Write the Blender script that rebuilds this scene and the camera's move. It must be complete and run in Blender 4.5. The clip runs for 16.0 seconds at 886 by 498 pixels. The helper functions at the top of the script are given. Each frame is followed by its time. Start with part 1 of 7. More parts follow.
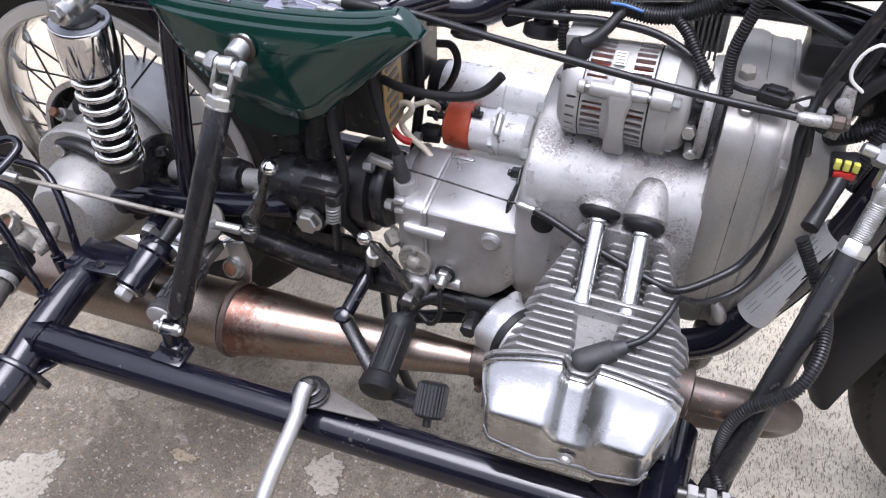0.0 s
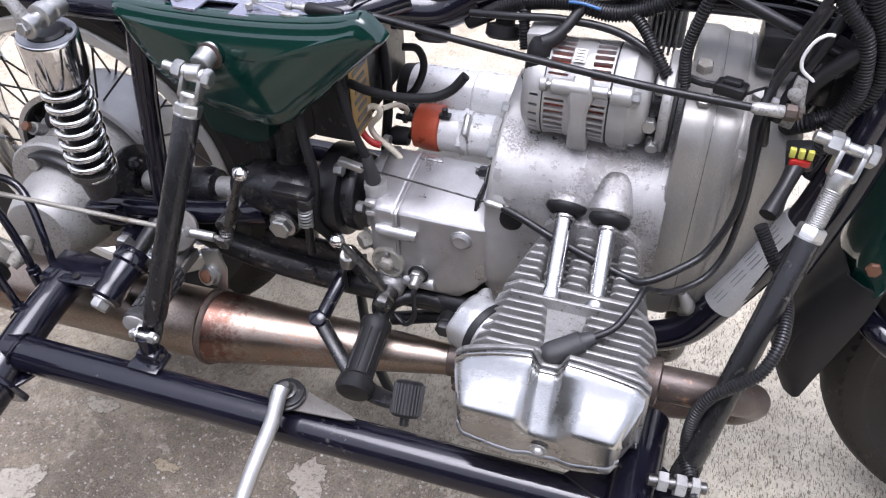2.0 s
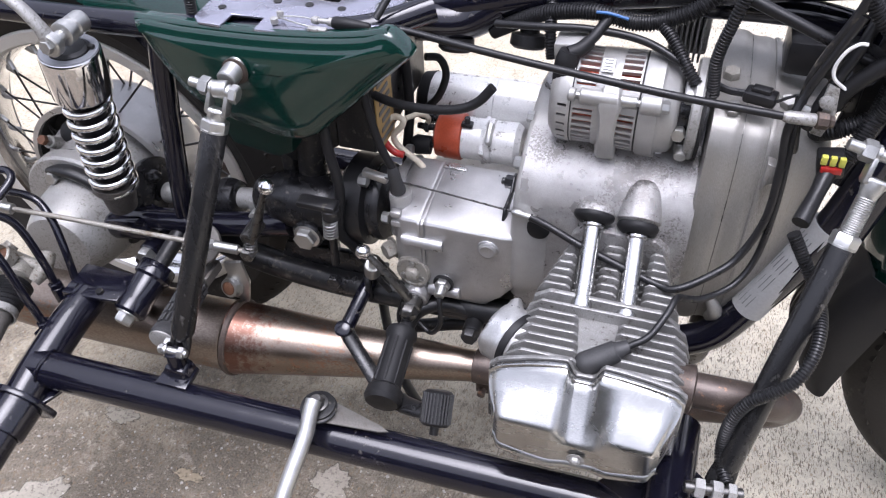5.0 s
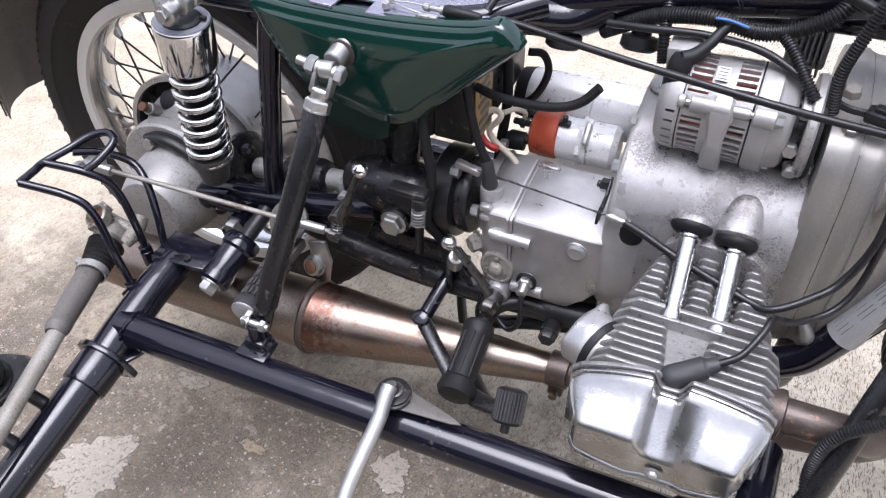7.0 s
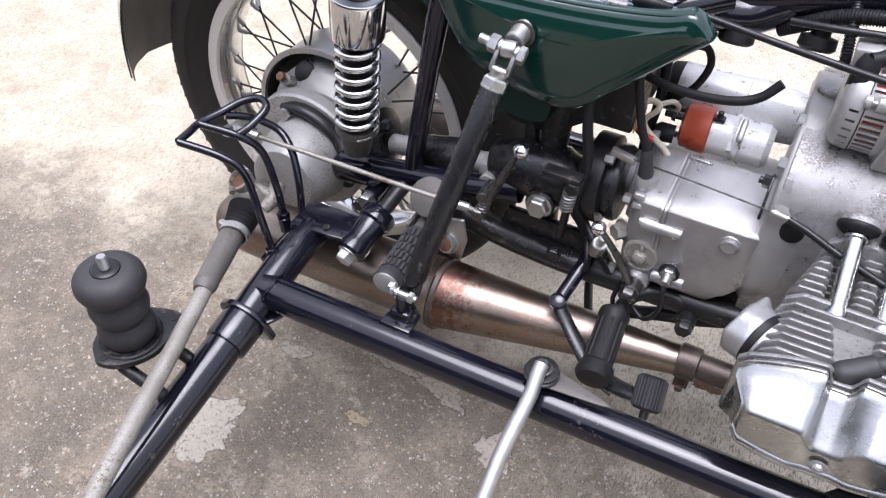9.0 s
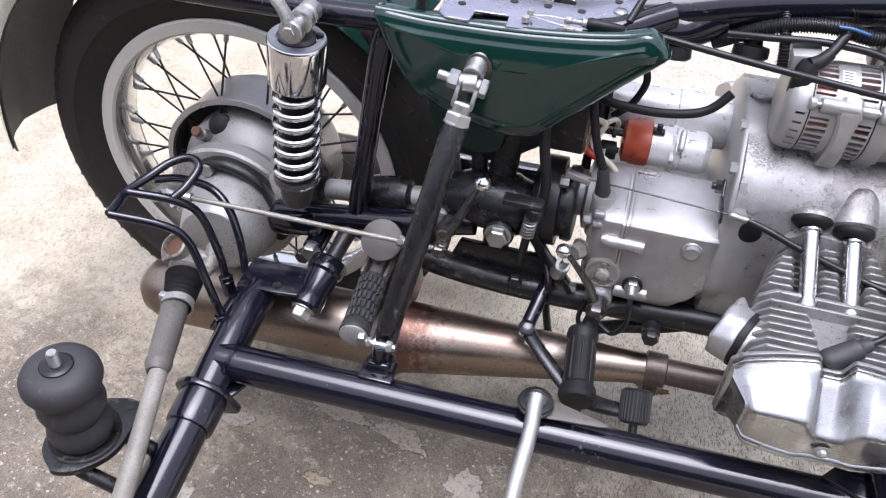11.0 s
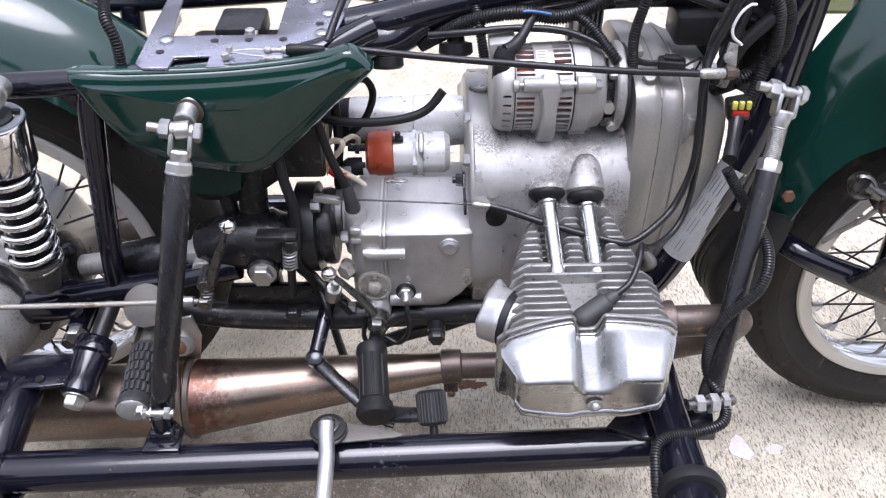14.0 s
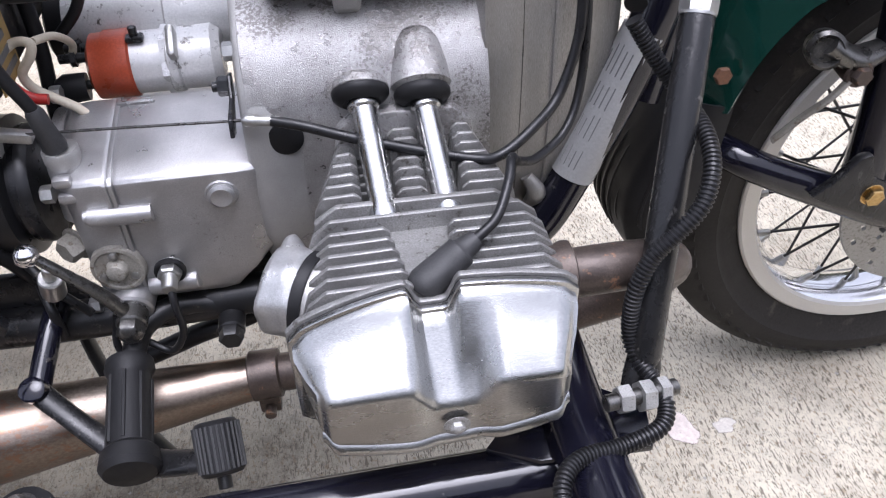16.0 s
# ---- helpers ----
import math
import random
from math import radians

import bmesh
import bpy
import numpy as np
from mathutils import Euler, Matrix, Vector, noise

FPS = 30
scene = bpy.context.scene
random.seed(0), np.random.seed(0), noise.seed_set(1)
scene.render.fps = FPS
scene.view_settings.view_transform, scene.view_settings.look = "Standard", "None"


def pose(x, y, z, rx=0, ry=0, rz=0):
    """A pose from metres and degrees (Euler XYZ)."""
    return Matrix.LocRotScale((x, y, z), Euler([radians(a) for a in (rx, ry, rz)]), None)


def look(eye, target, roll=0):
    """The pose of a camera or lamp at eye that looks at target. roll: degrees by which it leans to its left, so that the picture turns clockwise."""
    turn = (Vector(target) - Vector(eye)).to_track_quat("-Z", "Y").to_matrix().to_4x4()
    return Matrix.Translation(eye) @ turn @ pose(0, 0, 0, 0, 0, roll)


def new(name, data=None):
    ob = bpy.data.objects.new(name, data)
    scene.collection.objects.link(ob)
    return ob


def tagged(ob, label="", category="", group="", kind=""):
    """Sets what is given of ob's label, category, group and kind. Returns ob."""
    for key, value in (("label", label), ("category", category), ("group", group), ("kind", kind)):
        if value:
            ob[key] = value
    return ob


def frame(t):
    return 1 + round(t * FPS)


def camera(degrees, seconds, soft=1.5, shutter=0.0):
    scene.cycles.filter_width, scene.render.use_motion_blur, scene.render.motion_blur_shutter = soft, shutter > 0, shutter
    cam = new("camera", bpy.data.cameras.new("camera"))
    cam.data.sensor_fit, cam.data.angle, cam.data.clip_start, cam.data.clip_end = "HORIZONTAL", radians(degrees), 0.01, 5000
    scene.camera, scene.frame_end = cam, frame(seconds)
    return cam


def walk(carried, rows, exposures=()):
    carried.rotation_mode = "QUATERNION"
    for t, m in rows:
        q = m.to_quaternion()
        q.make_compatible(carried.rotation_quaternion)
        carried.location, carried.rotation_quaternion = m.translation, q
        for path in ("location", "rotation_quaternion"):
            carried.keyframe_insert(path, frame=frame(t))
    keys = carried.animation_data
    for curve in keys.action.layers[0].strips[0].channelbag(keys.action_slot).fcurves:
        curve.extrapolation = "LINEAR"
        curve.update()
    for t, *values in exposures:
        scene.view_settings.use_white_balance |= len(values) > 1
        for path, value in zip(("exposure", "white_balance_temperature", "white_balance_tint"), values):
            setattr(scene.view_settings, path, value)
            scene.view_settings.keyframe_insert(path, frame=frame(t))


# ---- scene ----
cam = camera(57.46, 16.0, soft=1.2)
PATH = [
    (0, 0.0839, -0.8642, 1.2094, 46.39, 0.67, 20.62),
    (0.5, 0.0802, -0.8694, 1.2109, 46.55, 0.45, 20.51),
    (1, 0.0782, -0.8749, 1.2145, 46.65, 0.85, 20.07),
    (1.5, 0.0837, -0.8783, 1.2102, 47.00, 0.87, 20.01),
    (2, 0.1089, -0.8732, 1.2095, 46.97, 1.33, 18.80),
    (2.5, 0.1171, -0.8676, 1.2102, 47.08, 1.58, 17.35),
    (3, 0.1202, -0.8692, 1.2117, 47.20, 1.44, 16.29),
    (3.2, 0.1199, -0.8725, 1.2088, 47.21, 1.09, 15.83),
    (5.3, 0.0541, -0.8740, 1.2295, 46.31, 1.61, 18.49),
    (5.5, 0.0469, -0.8776, 1.2288, 46.32, 1.04, 19.55),
    (6, 0.0318, -0.8936, 1.2300, 46.51, 0.31, 21.48),
    (6.5, 0.0294, -0.8910, 1.2281, 46.29, 0.81, 23.13),
    (7, 0.0298, -0.8823, 1.2241, 46.18, 1.03, 24.17),
    (7.5, 0.0168, -0.8667, 1.2223, 45.66, 1.17, 25.05),
    (8, -0.0220, -0.8723, 1.2145, 45.46, 0.92, 26.50),
    (8.5, -0.0609, -0.9116, 1.2207, 44.70, 0.20, 28.28),
    (8.7, -0.0824, -0.9525, 1.2219, 45.12, -0.46, 28.63),
    (10.8, -0.2704, -1.0368, 1.2114, 48.04, -2.30, 15.20),
    (11, -0.2697, -1.0074, 1.2107, 48.15, -2.83, 15.06),
    (11.5, -0.2461, -0.9769, 1.2035, 48.63, -2.02, 12.46),
    (12, -0.2088, -0.9883, 1.2048, 49.04, -0.70, 9.25),
    (12.5, -0.1658, -0.9993, 1.2046, 49.33, 0.26, 5.21),
    (13, -0.1533, -1.0013, 1.2094, 49.80, 0.57, 1.36),
    (13.5, -0.1583, -0.9966, 1.2131, 50.36, -0.19, -0.63),
    (14, -0.1550, -0.9983, 1.2088, 50.57, 0.19, -1.47),
    (14.5, -0.1148, -1.0039, 1.1982, 50.27, -0.28, -3.77),
    (15, -0.0880, -0.9930, 1.1829, 49.44, 0.24, -6.76),
    (15.5, -0.0607, -0.8779, 1.0688, 49.13, 0.81, -8.31),
    (16, -0.0244, -0.7339, 0.9374, 48.84, 0.98, -9.49),
]
walk(cam, [(t, pose(*row)) for t, *row in PATH], exposures=[(0, 1.22, 5850, 19.5), (3, 1.22, 5850, 19.5), (7, 1.16, 5900, 19.5), (11, 1.17, 5850, 19.5), (12.5, 1.25, 5800, 19.5), (14.5, 1.20, 5850, 19.5), (16, 1.06, 5800, 19.5)])

# ---- world, sun, exposure ----
world = bpy.data.worlds.new("overcast_sky")
scene.world = world
world.use_nodes = True
wn, wl = world.node_tree.nodes, world.node_tree.links
sky = wn.new("ShaderNodeTexSky")
sky.sky_type, sky.sun_disc = "NISHITA", False
sky.sun_elevation, sky.sun_rotation = radians(82), radians(172)
sky.air_density, sky.dust_density, sky.ozone_density = 1.0, 4.0, 1.0
pale = wn.new("ShaderNodeHueSaturation")
pale.inputs["Saturation"].default_value = 0.2
wl.new(sky.outputs[0], pale.inputs["Color"])
wl.new(pale.outputs[0], wn["Background"].inputs["Color"])
wn["Background"].inputs["Strength"].default_value = 0.15
sun = new("sun", bpy.data.lights.new("sun", "SUN"))
sun.data.energy, sun.data.angle, sun.data.color = 1.5, radians(45), (1.0, 0.97, 0.94)
sun.matrix_world = look((0.1, -0.7, 5.2), (0, 0, 0))

# ---- building helpers ----
V = Vector
PLACE = {}
UP = V((0, 0, 1))


def finish(bm, angle=38):
    bmesh.ops.remove_doubles(bm, verts=bm.verts, dist=1e-6)
    bmesh.ops.recalc_face_normals(bm, faces=bm.faces)
    for f in bm.faces:
        f.smooth = True
    for e in bm.edges:
        if len(e.link_faces) == 2:
            e.smooth = e.calc_face_angle(0) < radians(angle)
    return bm


def part(name, bm, material, parent, label="", angle=38):
    """One bmesh, in world coordinates, as one mesh object under a thing or part."""
    finish(bm, angle)
    lo = V([min(v.co[k] for v in bm.verts) for k in range(3)])
    hi = V([max(v.co[k] for v in bm.verts) for k in range(3)])
    c = (lo + hi) / 2
    bmesh.ops.translate(bm, verts=bm.verts, vec=-c)
    me = bpy.data.meshes.new(name)
    bm.to_mesh(me)
    bm.free()
    me.materials.append(material)
    ob = new(name, me)
    PLACE[ob] = c
    if parent:
        ob.parent = parent
        ob.location = c - PLACE[parent]
    else:
        ob.location = c
    return tagged(ob, label)


def thing(name, at, label, category, group="", kind=""):
    ob = new(name)
    ob.location = at
    ob.empty_display_size = 0.05
    PLACE[ob] = V(at)
    return tagged(ob, label, category, group, kind)


def join(*bms):
    out = bms[0]
    for b in bms[1:]:
        me = bpy.data.meshes.new("tmp")
        b.to_mesh(me)
        b.free()
        out.from_mesh(me)
        bpy.data.meshes.remove(me)
    return out


def frames(pts):
    """Direction and two cross axes along a line of points, without twist."""
    out, a = [], None
    for i, p in enumerate(pts):
        d = (pts[min(i + 1, len(pts) - 1)] - pts[max(i - 1, 0)]).normalized()
        if a is None:
            a = d.cross(UP if abs(d.z) < 0.9 else V((1, 0, 0))).normalized()
        a = (a - d * a.dot(d)).normalized()
        out.append((d, a, d.cross(a)))
    return out


def curve(pts, n=6):
    """A smooth line through points."""
    p = [V(q) for q in pts]
    if len(p) < 3 or n < 2:
        return p
    p = [2 * p[0] - p[1]] + p + [2 * p[-1] - p[-2]]
    out = []
    for i in range(1, len(p) - 2):
        for k in range(n):
            t = k / n
            a, b, c, d = p[i - 1], p[i], p[i + 1], p[i + 2]
            out.append(0.5 * (2 * b + (c - a) * t + (2 * a - 5 * b + 4 * c - d) * t * t + (3 * b - a - 3 * c + d) * t ** 3))
    return out + [p[-2]]


def skin(bm, rings, caps=True, closed=True):
    rows = [[bm.verts.new(p) for p in ring] for ring in rings]
    n = len(rows[0])
    for a, b in zip(rows, rows[1:]):
        for k in range(n if closed else n - 1):
            bm.faces.new((a[k], a[(k + 1) % n], b[(k + 1) % n], b[k]))
    if caps:
        bm.faces.new(rows[0][::-1])
        bm.faces.new(rows[-1])
    return bm


def tube(pts, r, seg=14, n=6, flat=1.0):
    """A round bar or pipe along a smooth line; r may be a list, one for each given point."""
    line = curve(pts, n)
    if isinstance(r, (list, tuple)):
        m = (len(line) - 1) / (len(r) - 1)
        rr = [float(np.interp(i / m, range(len(r)), r)) for i in range(len(line))]
    else:
        rr = [r] * len(line)
    rings = []
    for p, q, (d, a, b) in zip(line, rr, frames(line)):
        rings.append([p + q * (math.cos(w) * a + flat * math.sin(w) * b) for w in [2 * math.pi * k / seg for k in range(seg)]])
    return skin(bmesh.new(), rings)


def lathe(at, along, prof, seg=32, closed=False):
    """A turned shape: prof is a list of (way along the axis, radius)."""
    at, d = V(at), V(along).normalized()
    a = d.cross(UP if abs(d.z) < 0.9 else V((1, 0, 0))).normalized()
    b = d.cross(a)
    rings = [[at + d * s + max(r, 1e-5) * (math.cos(w) * a + math.sin(w) * b) for w in [2 * math.pi * k / seg for k in range(seg)]] for s, r in prof]
    if closed:
        rings.append(rings[0])
    return skin(bmesh.new(), rings, caps=not closed)


def rod(p, q, r, r2=None, bevel=0.12, seg=20):
    """A straight bar with slightly broken edges."""
    p, q = V(p), V(q)
    r2 = r if r2 is None else r2
    w = min(bevel * min(r, r2), 0.3 * (q - p).length)
    n = (q - p).length
    return lathe(p, q - p, [(0, r - w), (w, r), (n - w, r2), (n, r2 - w)], seg)


def rounded(bm, width, segments=2, angle=30):
    edges = [e for e in bm.edges if len(e.link_faces) == 2 and e.calc_face_angle(0) > radians(angle)]
    bmesh.ops.bevel(bm, geom=edges, offset=width, segments=segments, profile=0.5, affect="EDGES", clamp_overlap=True)
    return bm


def block(c, size, bevel=0.002, m=None, segments=2):
    bm = bmesh.new()
    bmesh.ops.create_cube(bm, size=1.0)
    bmesh.ops.scale(bm, vec=size, verts=bm.verts)
    if bevel:
        rounded(bm, bevel, segments)
    if m is not None:
        bmesh.ops.transform(bm, matrix=m, verts=bm.verts)
    bmesh.ops.translate(bm, verts=bm.verts, vec=c)
    return bm


def slab(outline, axis, a, b, bevel=0.0, segments=2):
    """A flat outline pushed from a to b along x, y or z. The outline holds the other two coordinates in order."""
    def at(p, v):
        q = list(p)
        q.insert("xyz".index(axis), v)
        return V(q)
    bm = skin(bmesh.new(), [[at(p, a) for p in outline], [at(p, b) for p in outline]])
    bmesh.ops.recalc_face_normals(bm, faces=bm.faces)
    if bevel:
        rounded(bm, bevel, segments, 25)
    return bm


def soft_outline(pts, n=4):
    """A closed smooth outline through 2D points."""
    p = [V((x, y, 0)) for x, y in pts]
    k, out = len(p), []
    for i in range(k):
        a, b, c, d = p[i - 1], p[i], p[(i + 1) % k], p[(i + 2) % k]
        for j in range(n):
            t = j / n
            q = 0.5 * (2 * b + (c - a) * t + (2 * a - 5 * b + 4 * c - d) * t * t + (3 * b - a - 3 * c + d) * t ** 3)
            out.append((q.x, q.y))
    return out


def hexhead(p, d, r, h, washer=0.0, dome=False):
    """A bolt head or nut with chamfered corners, standing on p."""
    p, d = V(p), V(d).normalized()
    bm = lathe(p, d, [(0, r), (0.82 * h, r), (h, 0.86 * r)] + ([(1.25 * h, 0.5 * r)] if dome else []), 6)
    if washer:
        bm = join(bm, lathe(p - d * 0.002, d, [(0, washer), (0.002, washer), (0.0025, washer * 0.96)], 20))
    return bm


def coil(p, q, radius, wire, turns, seg=8, per=24):
    p, q = V(p), V(q)
    d = (q - p).normalized()
    a = d.cross(V((0, 1, 0)) if abs(d.y) < 0.9 else V((1, 0, 0))).normalized()
    b = d.cross(a)
    n = int(turns * per)
    pts = [p + (q - p) * (i / n) + radius * (math.cos(2 * math.pi * i / per) * a + math.sin(2 * math.pi * i / per) * b) for i in range(n + 1)]
    return tube(pts, wire, seg, 1)


def conduit(pts, r, pitch=0.0034, seg=12):
    """A corrugated wiring hose."""
    line = curve(pts, 10)
    total = sum((b - a).length for a, b in zip(line, line[1:]))
    steps = max(4, int(total / pitch * 4))
    cum, acc = [0], 0
    for a, b in zip(line, line[1:]):
        acc += (b - a).length
        cum.append(acc)
    res = []
    for k in range(steps + 1):
        s = total * k / steps
        res.append(V([float(np.interp(s, cum, [q[j] for q in line])) for j in range(3)]))
    rr = [r if k % 4 in (0, 1) else r * 0.80 for k in range(steps + 1)]
    rings = [[p + q * (math.cos(w) * a + math.sin(w) * b) for w in [2 * math.pi * k / seg for k in range(seg)]] for p, q, (d, a, b) in zip(res, rr, frames(res))]
    return skin(bmesh.new(), rings)


# ---- materials ----
def mat(name, color, rough=0.5, metal=0.0, dark=None, spread=0.25, scale=40.0, fine=400.0, bump=0.0, coat=0.0, spots=None, spot_at=0.62, rough_var=0.12, spot_scale=90.0, aniso=None, spec=0.5, cluster=0.0):
    """Two scales of variation over position: broad stains and fine grain; spots: a third colour in flecks."""
    m = bpy.data.materials.new(name)
    m.use_nodes = True
    n, l = m.node_tree.nodes, m.node_tree.links
    b = n["Principled BSDF"]
    b.inputs["Metallic"].default_value = metal
    b.inputs["Specular IOR Level"].default_value = spec
    b.inputs["Coat Weight"].default_value = coat
    b.inputs["Coat Roughness"].default_value = 0.06
    geo = n.new("ShaderNodeNewGeometry")
    pos = geo.outputs["Position"]
    if aniso:
        mp = n.new("ShaderNodeMapping")
        mp.inputs["Scale"].default_value = aniso
        l.new(pos, mp.inputs["Vector"])
        pos = mp.outputs[0]

    def tex(s, detail=5.0, r=0.6):
        t = n.new("ShaderNodeTexNoise")
        t.inputs["Scale"].default_value, t.inputs["Detail"].default_value, t.inputs["Roughness"].default_value = s, detail, r
        l.new(pos, t.inputs["Vector"])
        return t.outputs["Fac"]

    def ramp(src, a, c):
        r = n.new("ShaderNodeMapRange")
        r.inputs["From Min"].default_value, r.inputs["From Max"].default_value = a, c
        l.new(src, r.inputs["Value"])
        return r.outputs[0]

    def mix(fac, a, c):
        x = n.new("ShaderNodeMix")
        x.data_type = "RGBA"
        l.new(fac, x.inputs["Factor"])
        for v, key in ((a, 6), (c, 7)):
            if isinstance(v, tuple):
                x.inputs[key].default_value = (*v, 1)
            else:
                l.new(v, x.inputs[key])
        return x.outputs[2]

    dark = dark or tuple(c * (1 - spread) for c in color)
    broad, grain = tex(scale), tex(fine, 3.0)
    base = mix(ramp(broad, 0.35, 0.68), dark, color)
    base = mix(ramp(grain, 0.30, 0.75), tuple(c * (1 - 0.5 * spread) for c in dark), base)
    if spots:
        # flecks gather where the broad stain is strong
        gather = n.new("ShaderNodeMath")
        gather.operation = "MULTIPLY_ADD"
        l.new(tex(scale * 0.45, 3.0), gather.inputs[0])
        gather.inputs[1].default_value = cluster
        l.new(tex(spot_scale, 4.0, 0.7), gather.inputs[2])
        at = spot_at + 0.5 * cluster
        base = mix(ramp(gather.outputs[0], at, at + 0.10), base, spots)
    l.new(base, b.inputs["Base Color"])
    rr = n.new("ShaderNodeMapRange")
    rr.inputs["From Min"].default_value, rr.inputs["From Max"].default_value = 0.3, 0.7
    rr.inputs["To Min"].default_value, rr.inputs["To Max"].default_value = max(0.02, rough - rough_var), min(1, rough + rough_var)
    l.new(broad, rr.inputs["Value"])
    l.new(rr.outputs[0], b.inputs["Roughness"])
    if bump:
        bp = n.new("ShaderNodeBump")
        bp.inputs["Strength"].default_value, bp.inputs["Distance"].default_value = bump, 0.001
        l.new(grain, bp.inputs["Height"])
        l.new(bp.outputs[0], b.inputs["Normal"])
    return m


ALU = mat("cast_aluminium", (0.60, 0.60, 0.60), 0.35, 0.75, dark=(0.40, 0.395, 0.39), scale=26, fine=1300, bump=0.3, spots=(0.27, 0.26, 0.245), spot_at=0.66, spot_scale=420, cluster=0.7, rough_var=0.10)
ALU_CASE = mat("weathered_case_aluminium", (0.66, 0.66, 0.66), 0.33, 0.7, dark=(0.33, 0.32, 0.31), scale=34, fine=1100, bump=0.7, spots=(0.20, 0.19, 0.18), spot_at=0.58, spot_scale=360, cluster=1.1, rough_var=0.13)
ALU_COVER = mat("stained_cover_aluminium", (0.42, 0.41, 0.39), 0.38, 0.5, dark=(0.26, 0.25, 0.23), scale=9, fine=900, bump=0.35, spots=(0.21, 0.20, 0.185), spot_at=0.60, spot_scale=200, cluster=0.6, rough_var=0.12, aniso=(2.2, 1.0, 0.35))
ALU_DULL = mat("dull_grey_aluminium", (0.46, 0.46, 0.445), 0.46, 0.45, dark=(0.30, 0.295, 0.28), scale=24, fine=900, bump=0.3, spots=(0.17, 0.16, 0.145), spot_at=0.56, spot_scale=260, cluster=0.5)
ALU_FIN = mat("rough_fin_aluminium", (0.43, 0.43, 0.42), 0.40, 0.6, dark=(0.24, 0.235, 0.225), scale=30, fine=700, bump=0.35, spots=(0.11, 0.10, 0.09), spot_at=0.60, spot_scale=140, cluster=0.5)
POLISH = mat("polished_aluminium", (0.61, 0.61, 0.605), 0.27, 1.0, dark=(0.44, 0.44, 0.43), scale=26, fine=1100, bump=0.10, spots=(0.36, 0.35, 0.34), spot_at=0.66, spot_scale=300, rough_var=0.08, aniso=(0.35, 1.0, 1.0))
BRIGHT = mat("satin_bright_steel", (0.66, 0.66, 0.65), 0.24, 1.0, spread=0.12, scale=60, fine=700, spots=(0.30, 0.29, 0.27), spot_at=0.68, rough_var=0.06)
ALU_PALE = mat("pale_cast_aluminium", (0.49, 0.485, 0.47), 0.40, 0.5, dark=(0.36, 0.355, 0.34), scale=26, fine=1500, bump=0.35, spots=(0.27, 0.26, 0.24), spot_at=0.66, spot_scale=300, cluster=0.4, rough_var=0.08)
CHROME = mat("chrome", (0.80, 0.80, 0.81), 0.10, 1.0, spread=0.03, rough_var=0.03)
FOIL = mat("crumpled_silver_tape", (0.55, 0.55, 0.56), 0.36, 0.8, dark=(0.48, 0.48, 0.47), scale=60, fine=500, bump=0.25)
ZINC = mat("zinc_plated_steel", (0.56, 0.56, 0.54), 0.40, 0.95, spread=0.22, scale=120, fine=900, bump=0.1, spots=(0.30, 0.26, 0.21), spot_at=0.70)
GREYTUBE = mat("weathered_grey_tube_paint", (0.36, 0.35, 0.315), 0.45, 0.2, dark=(0.22, 0.205, 0.175), scale=28, fine=500, bump=0.2, spots=(0.12, 0.095, 0.065), spot_at=0.58, spot_scale=160, cluster=0.6)
DIRTY = mat("oil_dirty_grey_metal", (0.15, 0.14, 0.13), 0.5, 0.3, dark=(0.05, 0.046, 0.042), scale=40, fine=500, bump=0.2, spots=(0.03, 0.027, 0.024), spot_at=0.55, spot_scale=120)
GREYRING = mat("dull_grey_ring", (0.21, 0.22, 0.24), 0.5, 0.2, spread=0.25, scale=60, fine=500, bump=0.1)
GREYSLEEVE = mat("dusty_grey_sleeve", (0.155, 0.145, 0.13), 0.6, 0.2, spread=0.35, scale=25, fine=500, bump=0.15, spots=(0.08, 0.07, 0.06), spot_at=0.58)
BLACK = mat("black_gloss_paint", (0.007, 0.007, 0.014), 0.13, 0.0, spread=0.3, scale=30, coat=0.0, spec=0.55, bump=0.02, spots=(0.06, 0.055, 0.05), spot_at=0.66, rough_var=0.06, cluster=0.5)
BLACKDUST = mat("dusty_black_paint", (0.017, 0.017, 0.018), 0.36, 0.0, spread=0.4, scale=25, fine=500, bump=0.15, spots=(0.065, 0.058, 0.048), spot_at=0.60, cluster=0.5, spec=0.35)
BLACKWORN = mat("worn_black_strut_paint", (0.016, 0.016, 0.017), 0.25, 0.0, spread=0.4, scale=40, fine=500, bump=0.2, spots=(0.075, 0.072, 0.068), spot_at=0.61, spec=0.4, aniso=(1.0, 1.0, 0.35))
RUBBER = mat("black_rubber", (0.015, 0.015, 0.016), 0.50, 0.0, spread=0.3, scale=40, fine=700, bump=0.1, spec=0.25)
AIRRUBBER = mat("grey_black_bellows_rubber", (0.028, 0.027, 0.029), 0.62, 0.0, spread=0.25, scale=20, fine=900, bump=0.08, spots=(0.05, 0.045, 0.04), spot_at=0.6)
TYRE = mat("tyre_rubber", (0.032, 0.029, 0.026), 0.72, 0.0, spread=0.3, scale=12, fine=300, bump=0.2, spots=(0.06, 0.052, 0.044), spot_at=0.62, spot_scale=25, spec=0.25)
GREEN_DULL = mat("dull_green_paint", (0.004, 0.028, 0.021), 0.42, 0.0, spread=0.3, scale=20, fine=400, bump=0.05, spec=0.3)
PLASTIC = mat("black_plastic", (0.014, 0.014, 0.015), 0.36, 0.0, spread=0.2, scale=60, fine=700, bump=0.05, spec=0.35)
